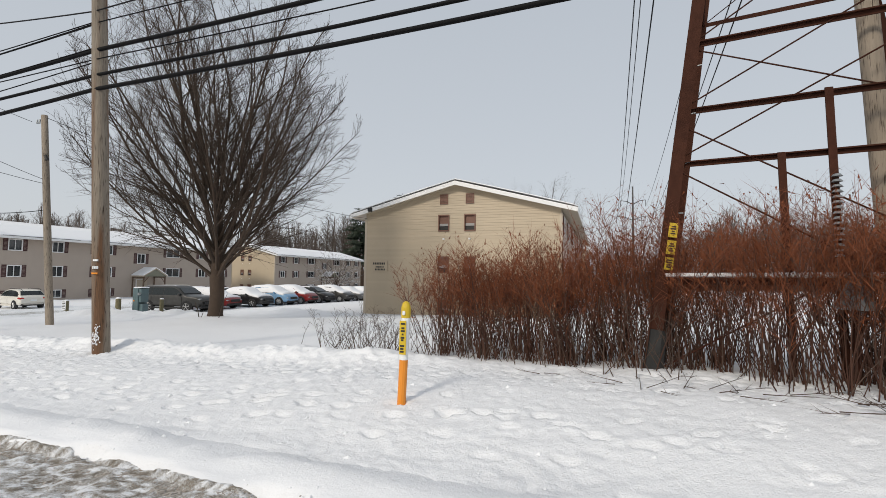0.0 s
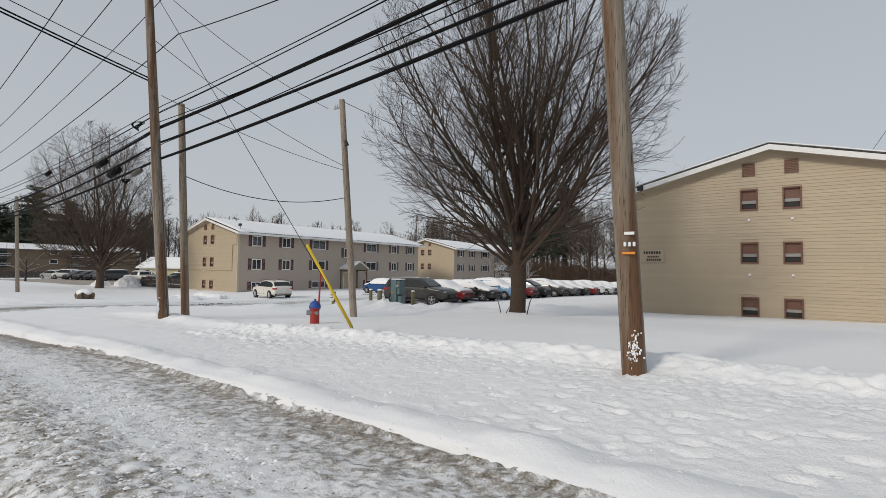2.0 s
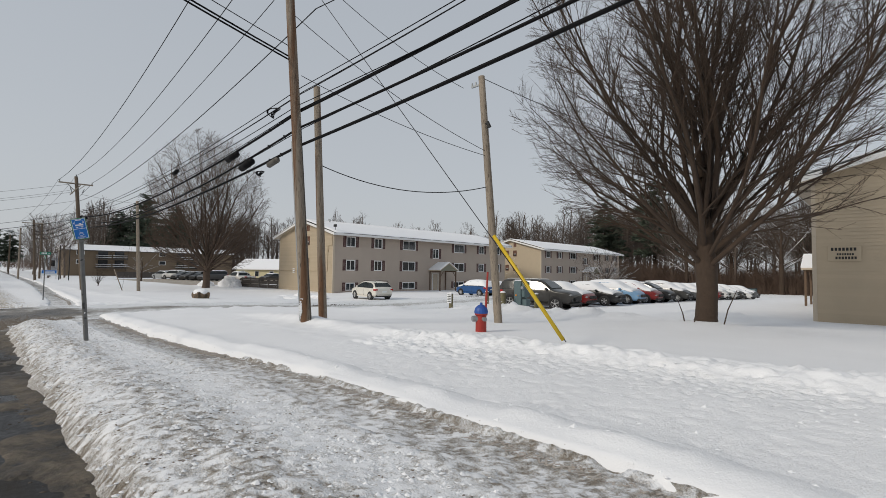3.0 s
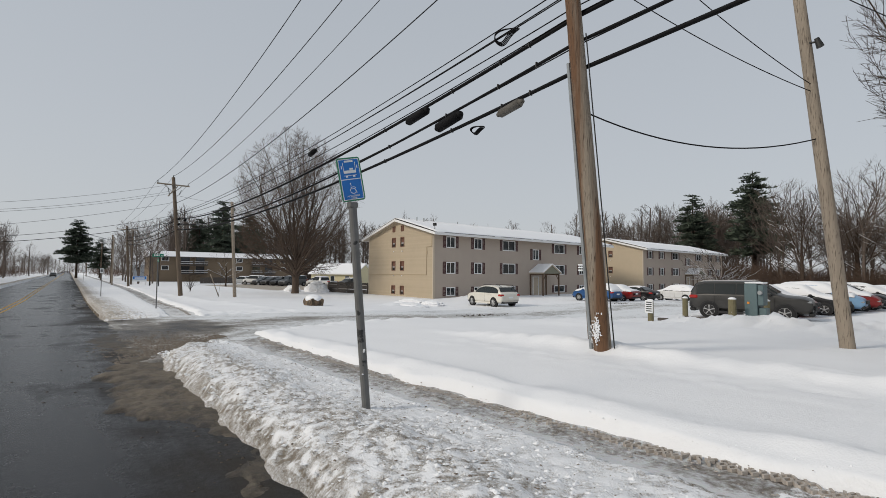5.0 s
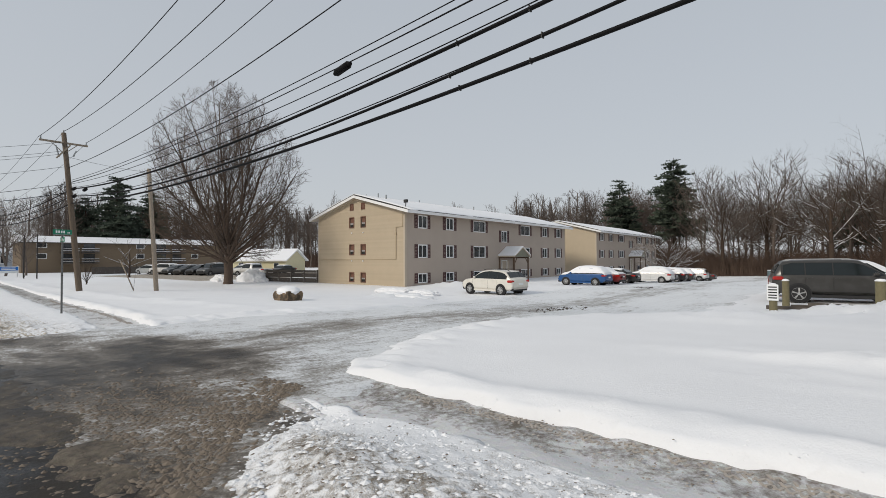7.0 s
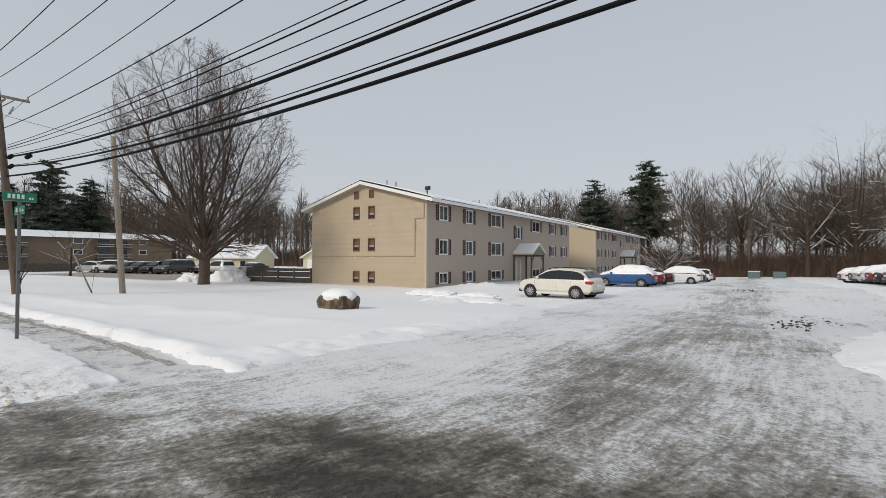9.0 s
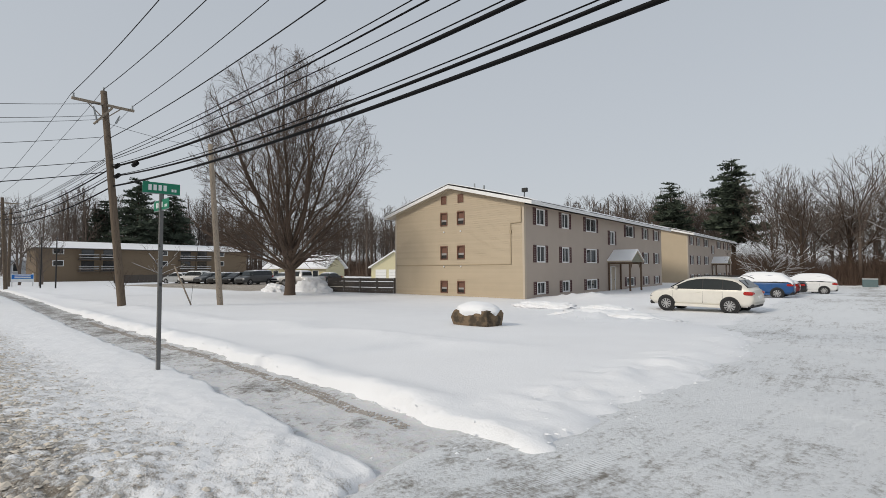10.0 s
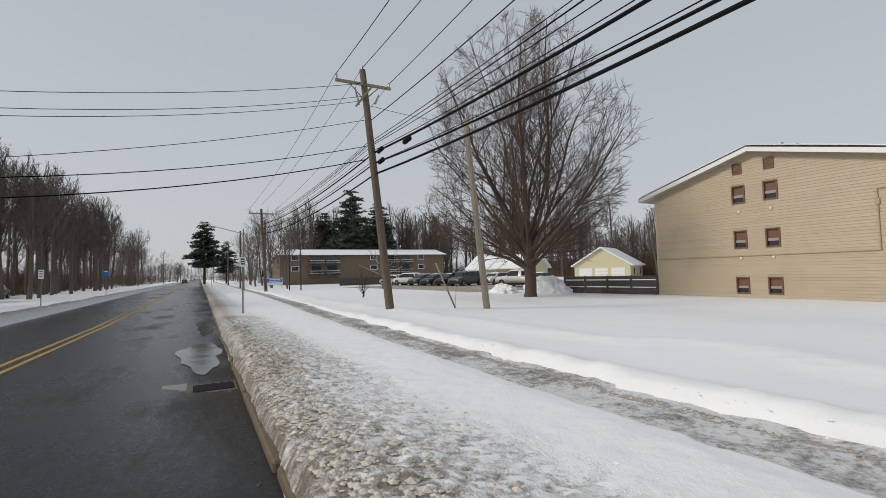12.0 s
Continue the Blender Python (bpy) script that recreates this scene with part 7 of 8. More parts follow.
# houses beyond
def plain_house(name, at, rz, long, wide, eave, apex, wall, label, windows=3, category="house"):
    h = empty(name, at, label, category, "", rz=rz)
    bm = bmesh.new()
    pts = [(-wide / 2, -0.8), (wide / 2, -0.8), (wide / 2, eave), (0, apex), (-wide / 2, eave)]
    f = bm.faces.new([bm.verts.new((x, -long / 2, z)) for x, z in pts])
    ext = bmesh.ops.extrude_face_region(bm, geom=[f])
    bmesh.ops.translate(bm, verts=[g for g in ext["geom"] if isinstance(g, bmesh.types.BMVert)], vec=(0, long, 0))
    part("wall", bm, wall, h)
    for s in (-1, 1):
        bm = bmesh.new()
        o = 0.5
        k = (apex - eave) / (wide / 2)
        f = bm.faces.new([bm.verts.new(p) for p in ((0, -long / 2 - o, apex + 0.02), (s * (wide / 2 + o), -long / 2 - o, eave - k * o + 0.02), (s * (wide / 2 + o), long / 2 + o, eave - k * o + 0.02), (0, long / 2 + o, apex + 0.02))])
        ext = bmesh.ops.extrude_face_region(bm, geom=[f])
        bmesh.ops.translate(bm, verts=[g for g in ext["geom"] if isinstance(g, bmesh.types.BMVert)], vec=(0, 0, 0.22))
        part("roof", bm, SNOW_CAP, h, "snow covered roof slope")
        for i in range(windows):
            y = -long / 2 + (i + 0.5) * long / windows
            part("window", boxed((s * wide / 2 - 0.06, y - 0.55, eave * 0.35), (s * wide / 2 + 0.06, y + 0.55, eave * 0.8)), WHITE, h)
            part("pane", boxed((s * wide / 2 - 0.08, y - 0.45, eave * 0.38), (s * wide / 2 + 0.08, y + 0.45, eave * 0.77)), GLASS, h)
    if category == "garage":
        for i in (-1, 0, 1):
            door = part("garage_door", boxed((i * wide * 0.29 - 1.1, -long / 2 - 0.06, -0.1), (i * wide * 0.29 + 1.1, -long / 2 + 0.06, 2.15), 0.01), WHITE, h)
            for k in range(3):
                part("door_groove", boxed((i * wide * 0.29 - 1.08, -long / 2 - 0.066, 0.45 + 0.53 * k), (i * wide * 0.29 + 1.08, -long / 2 - 0.058, 0.475 + 0.53 * k)), SASH, door)
    for i in (-1, 1) if category != "garage" else ():
        part("gable_window", boxed((i * wide * 0.22 - 0.45, -long / 2 - 0.06, eave * 0.35), (i * wide * 0.22 + 0.45, -long / 2 + 0.06, eave * 0.8)), GLASS, h)
    return h


YH = (-105.7 - 0.88 * 5.5, 47.4 - 0.47 * 5.5, -0.95)
plain_house("yellow_house", YH, -62, 11.0, 7.0, 2.6, 4.5, YELLOW_HOUSE, "pale yellow single storey house with a snowy roof")
plain_house("garage", (-108.0, 65.5, -0.95), 28, 10.0, 9.5, 2.7, 5.6, YELLOW_HOUSE, "pale yellow garage with white doors and a snowy roof", 2, "garage")
plain_house("far_house", (-30.0, 150.0, -2.2), 90, 22.0, 9.0, 2.8, 5.0, ASPH_GREY, "low grey building with a snowy roof beyond the lot")
plain_house("far_house", (-60.0, 165.0, -1.6), 90, 16.0, 9.0, 2.6, 4.2, ASPH_GREY, "low grey house with a snowy roof among trees")
plain_house("far_house", (-190.0, 17.5, -0.6), 0, 6.5, 7.0, 4.6, 7.0, ASPH_GREY, "pale two storey house far along the street")

flats = empty("brick_apartment_block", (-139.0, 28.8, -0.5), "long low brown brick apartment block with balconies and snowy roof", "building")
part("wall", boxed((-10, -16.0, -0.4), (0, 19.0, 5.7)), BRICK_TAN, flats)
bm = bmesh.new()
f = bm.faces.new([bm.verts.new(p) for p in ((0.8, -16.6, 5.6), (-10.8, -16.6, 5.6), (-5, -16.6, 7.0))])
ext = bmesh.ops.extrude_face_region(bm, geom=[f])
bmesh.ops.translate(bm, verts=[g for g in ext["geom"] if isinstance(g, bmesh.types.BMVert)], vec=(0, 36.2, 0))
part("roof", bm, SNOW_CAP, flats, "shallow snow covered roof")
part("eave_board", boxed((0.78, -16.6, 5.42), (0.86, 19.6, 5.62)), FENCE, flats)
for y in (-13.2, 2.6, 13.4):
    for z in (2.55, 4.57):
        w = part("window", boxed((-0.02, y - 0.75, z), (0.04, y + 0.75, z + 1.0)), WHITE, flats)
        part("pane", boxed((0.03, y - 0.63, z + 0.1), (0.06, y + 0.63, z + 0.9)), GLASS, w)
for y in (-9.2, -6.1, 6.6, 9.7):
    for z in (1.75, 3.75):
        part("balcony_door", boxed((0.0, y - 0.9, z), (0.03, y + 0.9, z + 1.75)), GLASS, flats)
        w = part("balcony", boxed((0.0, y - 1.4, z - 0.15), (1.1, y + 1.4, z)), FENCE, flats)
        for zz in (0.3, 0.75):
            part("railing", boxed((1.04, y - 1.4, z + zz - 0.16), (1.1, y + 1.4, z + zz)), FENCE, w)
            part("railing_snow", boxed((1.02, y - 1.4, z + zz), (1.12, y + 1.4, z + zz + 0.06)), SNOW_CAP, w)
        for k in range(8):
            part("baluster", boxed((1.05, y - 1.36 + 0.385 * k, z), (1.09, y - 1.32 + 0.385 * k, z + 0.6)), FENCE, w)
screen = empty("screen_fence", (-120.0, 19.0, -0.55), "grey board fence in front of the brick block", "fence")
for k in range(16):
    part("board", boxed((-0.03, 0.62 * k, -0.3), (0.03, 0.62 * k + 0.6, 1.15 + 0.03 * (k % 3))), FENCE, screen)


def snow_mound(at, rx, ry, h, seed, label):
    """A heap of ploughed snow, lumpy all over."""
    bm = bmesh.new()
    bmesh.ops.create_icosphere(bm, subdivisions=5, radius=1)
    off = Vector((seed * 3.1, seed * 1.7, 0))
    for v in bm.verts:
        p = v.co.copy()
        r = 1 + 0.22 * noise.noise(p * 1.6 + off) + 0.16 * noise.noise(p * 4.1 + off) + 0.09 * noise.noise(p * 9.5 + off) + 0.05 * noise.noise(p * 21 + off)
        v.co = Vector((p.x * rx * r, p.y * ry * r, max(p.z, -0.3) * h * r))
    ob = new("snow_mound", finish("snow_mound", bm, SNOW_CAP, True))
    ob.location = at
    return tagged(ob, label, "snow mound", "snow mounds")


snow_mound((-77.0, 24.2, -0.75), 2.2, 1.2, 1.35, 1, "lumpy mound of ploughed snow beside the board fence")
snow_mound((-79.8, 22.0, -0.75), 1.5, 1.0, 0.75, 2, "low mound of ploughed snow by the tree")
snow_mound((-46.6, 17.4, -0.62), 2.6, 1.0, 0.4, 3, "low crumbly ridge of ploughed snow on the lawn")
snow_mound((-51.5, 21.5, -0.6), 1.8, 0.7, 0.3, 4, "low crumbly ridge of ploughed snow by the building")
snow_mound((-48.0, 20.8, -0.6), 1.3, 0.6, 0.3, 5, "low crumbly ridge of ploughed snow by the building")
snow_mound((-25.6, 17.2, -0.3), 2.4, 0.9, 0.35, 6, "low crumbly ridge of ploughed snow by the posts")


# woods
def bare_tree_arrays(seed, wide, top, limbs, first, lean, limb, spec, r=0.013):
    """A whole leafless tree one unit high as raw arrays: trunk up to a height, then limbs that fill an uneven crown."""
    rg = random.Random(seed)
    t = Tubes()
    crown = egg(wide, 0.06, 0.62, 1.0, 0.12)
    bend = Vector((rg.gauss(0, 0.04), rg.gauss(0, 0.04), 1))
    cuts = (0, 0.2, 0.45, 0.7, 1.0)
    t.add([bend * (top * k) + Vector((rg.gauss(0, 0.006), rg.gauss(0, 0.006), 0)) * (k > 0) for k in cuts], [r * (1.15 - 0.75 * k) for k in cuts], 5)
    for k in range(limbs):
        f = first + (top - first) * (k + rg.random()) / limbs
        az = 2.4 * k + rg.uniform(-0.5, 0.5)
        tilt = radians(rg.uniform(*lean))
        way = Vector((math.cos(az) * math.sin(tilt), math.sin(az) * math.sin(tilt), math.cos(tilt)))
        spray(t, bend * f, way, limb * rg.uniform(0.75, 1.2) * (1.25 - 0.5 * f), r * rg.uniform(0.28, 0.5) * (1.15 - 0.6 * f), 0, rg, spec, 0.035, 0.0014, crown, False)
    return np.array([tuple(v) for v in t.v], np.float32), t.f


def pine_arrays(seed, h, r, gaps=0.0, brush=5):
    """An evergreen: trunk, drooping whorls of branches and brushes of needles along them."""
    rg = random.Random(seed)
    t = Tubes()
    t.add([Vector((0, 0, 0)), Vector((0, 0, h * 0.5)), Vector((0, 0, h))], [r, r * 0.6, r * 0.08], 6)
    n_trunk = len(t.f)
    z = h * 0.26
    while z < h * 0.985:
        k = 1 - (z / h)
        reach = h * (0.045 + 0.2 * min(1, k * 1.9) ** 0.65) * rg.uniform(0.75, 1.12)
        for b in range(rg.randint(5, 7)):
            if rg.random() < gaps:
                continue
            a = rg.uniform(0, 6.28)
            rise = rg.uniform(0.0, 0.4)
            d = Vector((math.cos(a), math.sin(a), rise))
            side = Vector((-math.sin(a), math.cos(a), 0))
            here = reach * rg.uniform(0.75, 1.1)
            for i in range(9):
                f = 0.1 + 0.9 * (i + rg.random()) / 9
                w = here * 0.25 * rg.uniform(0.7, 1.3) * (1.25 - 0.5 * f)
                c = Vector((0, 0, z)) + d * here * f - Vector((0, 0, 0.16 * here * f * f)) + side * rg.gauss(0, 0.1 * here * f)
                for s in range(brush):
                    way = (d * rg.uniform(0.1, 1.0) + side * rg.uniform(-1.1, 1.1) + Vector((0, 0, rg.uniform(-0.25, 0.5)))).normalized()
                    cross = way.cross(Vector((rg.gauss(0, 1), rg.gauss(0, 1), rg.gauss(0, 1)))).normalized() * w * 0.12
                    base = len(t.v)
                    t.v.extend([c - cross * 0.4, c + way * w * 0.55 + cross, c + way * w * 1.1, c + way * w * 0.5 - cross])
                    t.f.append((base, base + 1, base + 2, base + 3))
        z += h * 0.019 * rg.uniform(0.7, 1.5)
    return np.array([tuple(v) for v in t.v], np.float32), t.f, n_trunk


FOREST = [bare_tree_arrays(50 + k, 0.2, 0.93, 15, 0.25, (18, 52), 0.3, [(7, 0.5, 36, 3, 3), (8, 0.55, 38, 2, 1), (0, 0, 0, 2, 3)], 0.0115) for k in range(7)]
SPREAD = [bare_tree_arrays(70 + k, 0.33, 0.55, 10, 0.18, (8, 64), 0.66, [(10, 0.42, 38, 6, 3), (10, 0.52, 42, 3, 1), (0, 0, 0, 2, 3)], 0.0125) for k in range(7)]
ROADSIDE = [bare_tree_arrays(90 + k, 0.24, 0.8, 13, 0.3, (14, 52), 0.42, [(9, 0.44, 36, 5, 3), (9, 0.52, 40, 3, 1), (0, 0, 0, 2, 3)], 0.0125) for k in range(5)]


def woods(name, spots, label, mat, kinds):
    """Many leafless trees joined as one stand. spots: x, y, height."""
    rg = random.Random(len(spots))
    vs, fs, base = [], [], 0
    for x, y, h in spots:
        v, f = kinds[rg.randrange(len(kinds))]
        a = rg.uniform(0, 6.28)
        m = np.array([[math.cos(a), -math.sin(a), 0], [math.sin(a), math.cos(a), 0], [0, 0, 1]]) * h
        wide = rg.uniform(0.85, 1.2)
        vs.append(v @ m.T * (wide, wide, 1) + (x, y, float(base_level(x, y)) - 0.5))
        fs.append([tuple(i + base for i in q) for q in f])
        base += len(v)
    me = bpy.data.meshes.new(name)
    me.from_pydata(np.concatenate(vs).tolist(), [], [q for f in fs for q in f])
    me.materials.append(mat)
    return tagged(new(name, me), label, "woods", kind="stuff")


rg = random.Random(77)
BARK_COLD = material("grey_bark", (0.13, 0.103, 0.086), 0.95, spread=0.3, scale=0.6)
spots = [(rg.uniform(-175, -82), rg.uniform(70, 150), rg.uniform(15.5, 20.5)) for _ in range(290)]
# younger, lower growth in the middle of the stand
woods("bare_woods", [(x, y, h * (0.72 if 0.6 < (-30 - x) / y < 1.12 else 1.0)) for x, y, h in spots], "stand of bare grey brown trees behind the houses", BARK_COLD, FOREST)
woods("bare_woods", [(rg.uniform(-195, -152), rg.uniform(20, 75), rg.uniform(14, 21)) for _ in range(130)], "bare trees behind the brick block", BARK_COLD, FOREST)
woods("bare_woods", [(rg.uniform(-104, -62), rg.uniform(145, 190), rg.uniform(22, 29)) for _ in range(65)], "bare trees beyond the long buildings", BARK_COLD, FOREST + SPREAD)
woods("bare_woods", [(rg.uniform(-52, -9), rg.uniform(118, 185), rg.uniform(18, 29)) for _ in range(60)], "tall bare trees at the end of the parking lot", BARK_COLD, SPREAD)
woods("bare_woods", [(x, rg.uniform(95, 140), np.interp(x, (14, 26), (11, 17)) * rg.uniform(0.8, 1.1)) for x in (rg.uniform(14, 72) for _ in range(100))], "bare trees behind the red thicket", BARK_COLD, SPREAD + FOREST)
woods("bare_woods", [(rg.uniform(-170, -78), -15.0 - abs(rg.gauss(0, 9)), rg.uniform(13.5, 18)) for _ in range(80)] + [(rg.uniform(-270, -170), -14.0 - abs(rg.gauss(0, 14)), rg.uniform(12, 17)) for _ in range(40)], "row of bare trees across the street", BARK_COLD, ROADSIDE)
woods("bare_woods", [(rg.uniform(-420, -240), rg.choice((-1, 1)) * rg.uniform(9, 60) + 2, rg.uniform(9, 13)) for _ in range(110)], "distant trees along the street", BARK_COLD, FOREST + SPREAD)
woods("bare_woods", [(rg.uniform(-640, -430), rg.uniform(-90, 110), rg.uniform(11, 17)) for _ in range(80)], "hazy line of trees at the far end of the street", BARK_COLD, FOREST[:3])
woods("bare_woods", [(-118, 8.5, 13), (-126, 9.5, 14), (-133, 8, 12), (-120, 11, 11), (-110, 9.5, 8), (-141, 10, 14), (-148, 8.5, 12), (-160, 9.5, 13)], "bare street trees beside the footway", BARK_COLD, SPREAD)
# dark undergrowth that closes the woods low down
BRUSH = material("brown_brush", (0.098, 0.064, 0.046), 0.9, spread=0.4, scale=0.4)
under = Tubes()
for x0, x1, y0, y1, n, tall in ((-175, -86, 72, 112, 1700, 6.5), (-185, -95, 112, 160, 700, 9.0), (-78, -9, 112, 140, 1900, 7.5), (-660, -430, -110, 130, 400, 9.0), (-95, -45, 150, 185, 300, 6.0), (14, 72, 95, 120, 500, 6.0), (-170, -74, -44, -21, 700, 5.5), (-270, -165, -60, -16, 350, 6.0), (-195, -145, 40, 70, 250, 6.0), (-420, -200, 8, 60, 250, 6.0), (-420, -200, -60, -14, 250, 6.0)):
    for _ in range(n):
        p = Vector((rg.uniform(x0, x1), rg.uniform(y0, y1), 0))
        p.z = float(base_level(p.x, p.y)) - 0.1
        high = tall * rg.uniform(0.3, 1.1)
        for _ in range(16):
            a = p + Vector((rg.gauss(0, 0.5), rg.gauss(0, 0.5), 0))
            m = a + Vector((rg.gauss(0, 0.2), rg.gauss(0, 0.2), 1)) * high * rg.uniform(0.2, 0.6)
            under.blade(a, m + (m - a) * 0.4, 0.035)
            under.blade(m, m + Vector((rg.gauss(0, 0.7), rg.gauss(0, 0.7), 0.8)) * high * 0.4, 0.028)
tagged(new("undergrowth", under.mesh("undergrowth", BRUSH)), "tangled leafless undergrowth below the woods", "bush", kind="stuff")


def pine(at, h, seed, label, gaps=0.0, r=0.02, brush=8):
    v, f, n = pine_arrays(seed, 1.0, r, gaps, brush)
    tree = empty("pine_tree", at, label, "tree", "evergreens")
    for name, faces, mat in (("trunk", f[:n], BARK), ("crown", f[n:], NEEDLE)):
        me = bpy.data.meshes.new(name)
        me.from_pydata((v * h).tolist(), [], faces)
        me.materials.append(mat)
        ob = new(name, me)
        ob.parent = tree
    return tree


pine((-60.5, 135.0, -0.6), 29.6, 1, "tall dark pine beyond the buildings", 0.2, brush=8)
pine((-74.5, 133.0, -0.6), 25.0, 2, "dark spruce beyond the buildings", 0.35, brush=8)
pine((-182.0, 0.5, -0.5), 16.4, 3, "broad dark evergreen far along the street")
for k, (x, y, h) in enumerate(((-150.0, 30.0, 21.0), (-154.0, 38.0, 19.0), (-158.0, 26.0, 17.0), (-24.5, 138.0, 18.0), (-190.0, 6.0, 12.0))):
    pine((x, y, -0.6), h, 10 + k, "dark evergreen standing among bare trees", 0.3)
SMALL = [(9, 0.4, 42, 5, 5), (7, 0.45, 42, 3, 3), (5, 0.5, 40, 2, 3), (0, 0, 0, 2, 3)]
broad_tree("snowy_tree", (-47.6, 76.0, float(base_level(-47.6, 76))), 31, "small bare tree with snow on its twigs by the lot", 1.2, 0.2, 22, (10, 80), 6.0, [(11, 0.4, 40, 6, 4), (7, 0.45, 42, 3, 3), (5, 0.5, 40, 2, 3), (0, 0, 0, 2, 3)], 0.03, snowy=True)
broad_tree("small_tree", (-99.0, 18.5, -0.5), 33, "small bare ornamental tree with snowy twigs", 1.2, 0.12, 9, (20, 75), 3.4, SMALL[1:], 0.03, snowy=True)
broad_tree("street_shrub", (-80.7, 10.1, -0.5), 35, "round bare shrub on the snowy lawn", 0.15, 0.06, 22, (5, 42), 1.7, SMALL[2:], 0.02)
broad_tree("wood_tree", (-38.8, 122.0, float(base_level(-38.8, 122))), 37, "tall spreading bare tree at the end of the lot", 5.0, 0.45, 12, (10, 70), 15.0, SMALL, 0.05, snowy=True)
broad_tree("wood_tree", (-20.5, 116.0, float(base_level(-20.5, 116))), 41, "broad bare tree at the edge of the woods", 4.0, 0.5, 13, (8, 62), 18.0, SMALL, 0.04, snowy=True)
broad_tree("wood_tree", (-46.0, 114.0, float(base_level(-46, 114))), 43, "tall forked bare tree behind the lot", 4.5, 0.36, 10, (8, 60), 13.0, SMALL, 0.04, snowy=True)
broad_tree("wood_tree", (-12.5, 108.0, float(base_level(-12.5, 108))), 45, "large bare tree leaning over the row of cars", 4.0, 0.5, 13, (8, 66), 18.0, SMALL, 0.04, snowy=True)
broad_tree("wood_tree", (-28.0, 112.0, float(base_level(-28, 112))), 39, "tall bare tree with snow on low branches", 5.0, 0.42, 11, (10, 75), 14.0, SMALL, 0.04, snowy=True)

# second distant pylon
PYLON = material("dull_weathering_steel", (0.07, 0.065, 0.065), 0.8)
far_p = empty("distant_pylon", (10.2, 160.0, 0.4), "distant steel pole pylon with curved arms", "pylon")
part("mast", cyl(bmesh.new(), (0, 0, -1), (0, 0, 32.0), 0.5, 0.2, 8), PYLON, far_p)
for z, w in ((27.0, 3.8), (21.8, 5.0), (16.2, 3.8)):
    for s in (-1, 1):
        t = Tubes()
        t.add([Vector((0, 0, z - 0.9)), Vector((s * w * 0.5, 0, z + 0.2)), Vector((s * w, 0, z + 0.5))], [0.16, 0.13, 0.1], 6)
        ob = new("arm", t.mesh("arm", PYLON))
        ob.parent = far_p
        part("insulator", cyl(bmesh.new(), (s * w, 0, z + 0.4), (s * w, 0, z - 1.6), 0.08, 0.08, 6), PYLON, far_p)
for z, w in ((25.4, 3.8), (20.2, 5.0), (14.6, 3.8)):
    for s in (-1, 1):
        span((10.2 + s * w, 160.0, z + 0.4), (4.0 + s * w * 0.45, 6.0, z * 0.55 + 9.0), 2.2, 0.035, WIRE, "high voltage conductor between the pylons", "power_line", 30)

# house fittings
part("floodlight", boxed((-5.95, -0.75, EAVE + 0.12), (-5.65, -0.6, EAVE + 0.38), 0.02), BLACK, b1)
part("floodlight_stem", cyl(bmesh.new(), (-5.8, -0.5, EAVE + 0.1), (-5.8, -0.62, EAVE + 0.3), 0.03, 0.03, 6), BLACK, b1)
part("floodlight_stem", cyl(bmesh.new(), (6.3, 0.1, EAVE - 0.1), (6.33, 0.12, EAVE + 0.75), 0.035, 0.035, 6), BLACK, b2)
part("floodlight", boxed((6.2, -0.05, EAVE + 0.7), (6.6, 0.15, EAVE + 0.98), 0.02), BLACK, b2)
sign = part("name_board", boxed((-5.86, -0.17, 2.82), (-4.72, -0.14, 3.5), 0.004), CREAM, b1, "flat name board with dark lettering")
for z0, z1, x0, x1 in ((3.28, 3.42, -5.75, -4.85), (3.08, 3.17, -5.55, -4.95), (2.9, 3.02, -5.6, -4.85)):
    n = 7
    for k in range(n):
        a = x0 + (x1 - x0) * k / n
        part("lettering", boxed((a, -0.178, z0), (a + (x1 - x0) / n * 0.7, -0.17, z1)), BLACK, sign)
PIPE = material("painted_pipe", (0.4, 0.32, 0.21), 0.6)
for a, b in (((6.2, -0.16, EAVE - 0.3), (6.2, -0.16, 5.25)), ((6.2, -0.16, 5.25), (5.35, -0.16, 5.22)), ((5.35, -0.16, 5.22), (5.35, -0.16, 2.36)), ((5.35, -0.16, 2.36), (-6.3, -0.16, 2.32))):
    part("conduit", cyl(bmesh.new(), a, b, 0.03, 0.03, 8), PIPE, b2)
part("junction_box", boxed((5.27, -0.2, 4.5), (5.43, -0.12, 4.75)), PIPE, b2)

# kerb, road lines and drain
CURB = material("stained_kerb", (0.14, 0.11, 0.075), 0.9, spread=0.3, scale=6, bump=0.4)
LINE = material("road_yellow", (0.38, 0.22, 0.035), 0.6, spread=0.3, scale=3)
kerb = new("kerb")
tagged(kerb, "stained granite kerb stones along the street", "kerb", kind="structure")
stone = finish("kerb_stone", boxed((-1.45, -0.08, -0.25), (1.45, 0.08, 0.0), 0.02), CURB)
for k in range(24):
    x = -47.5 - 3.0 * k
    ob = new("kerb_stone", stone)
    ob.parent = kerb
    ob.matrix_basis = pose(x, 0.12 + 0.01 * math.sin(k * 2.1), float(street(x)) - 0.12, 0, math.degrees(math.atan(0.0225)) * -1 if x > -60 else 0, 0)
for k in range(3):
    x = 3.0 - 2.9 * k
    ob = new("kerb_stone", stone)
    ob.parent = kerb
    ob.matrix_basis = pose(x, 0.1, float(street(x)) - 0.11, 0, -1.29, 0)


def line_level(y0):
    def level(x, v):
        y = y0 + v
        return road_level(x, y)[0] + 0.006, np.zeros_like(x)
    return level


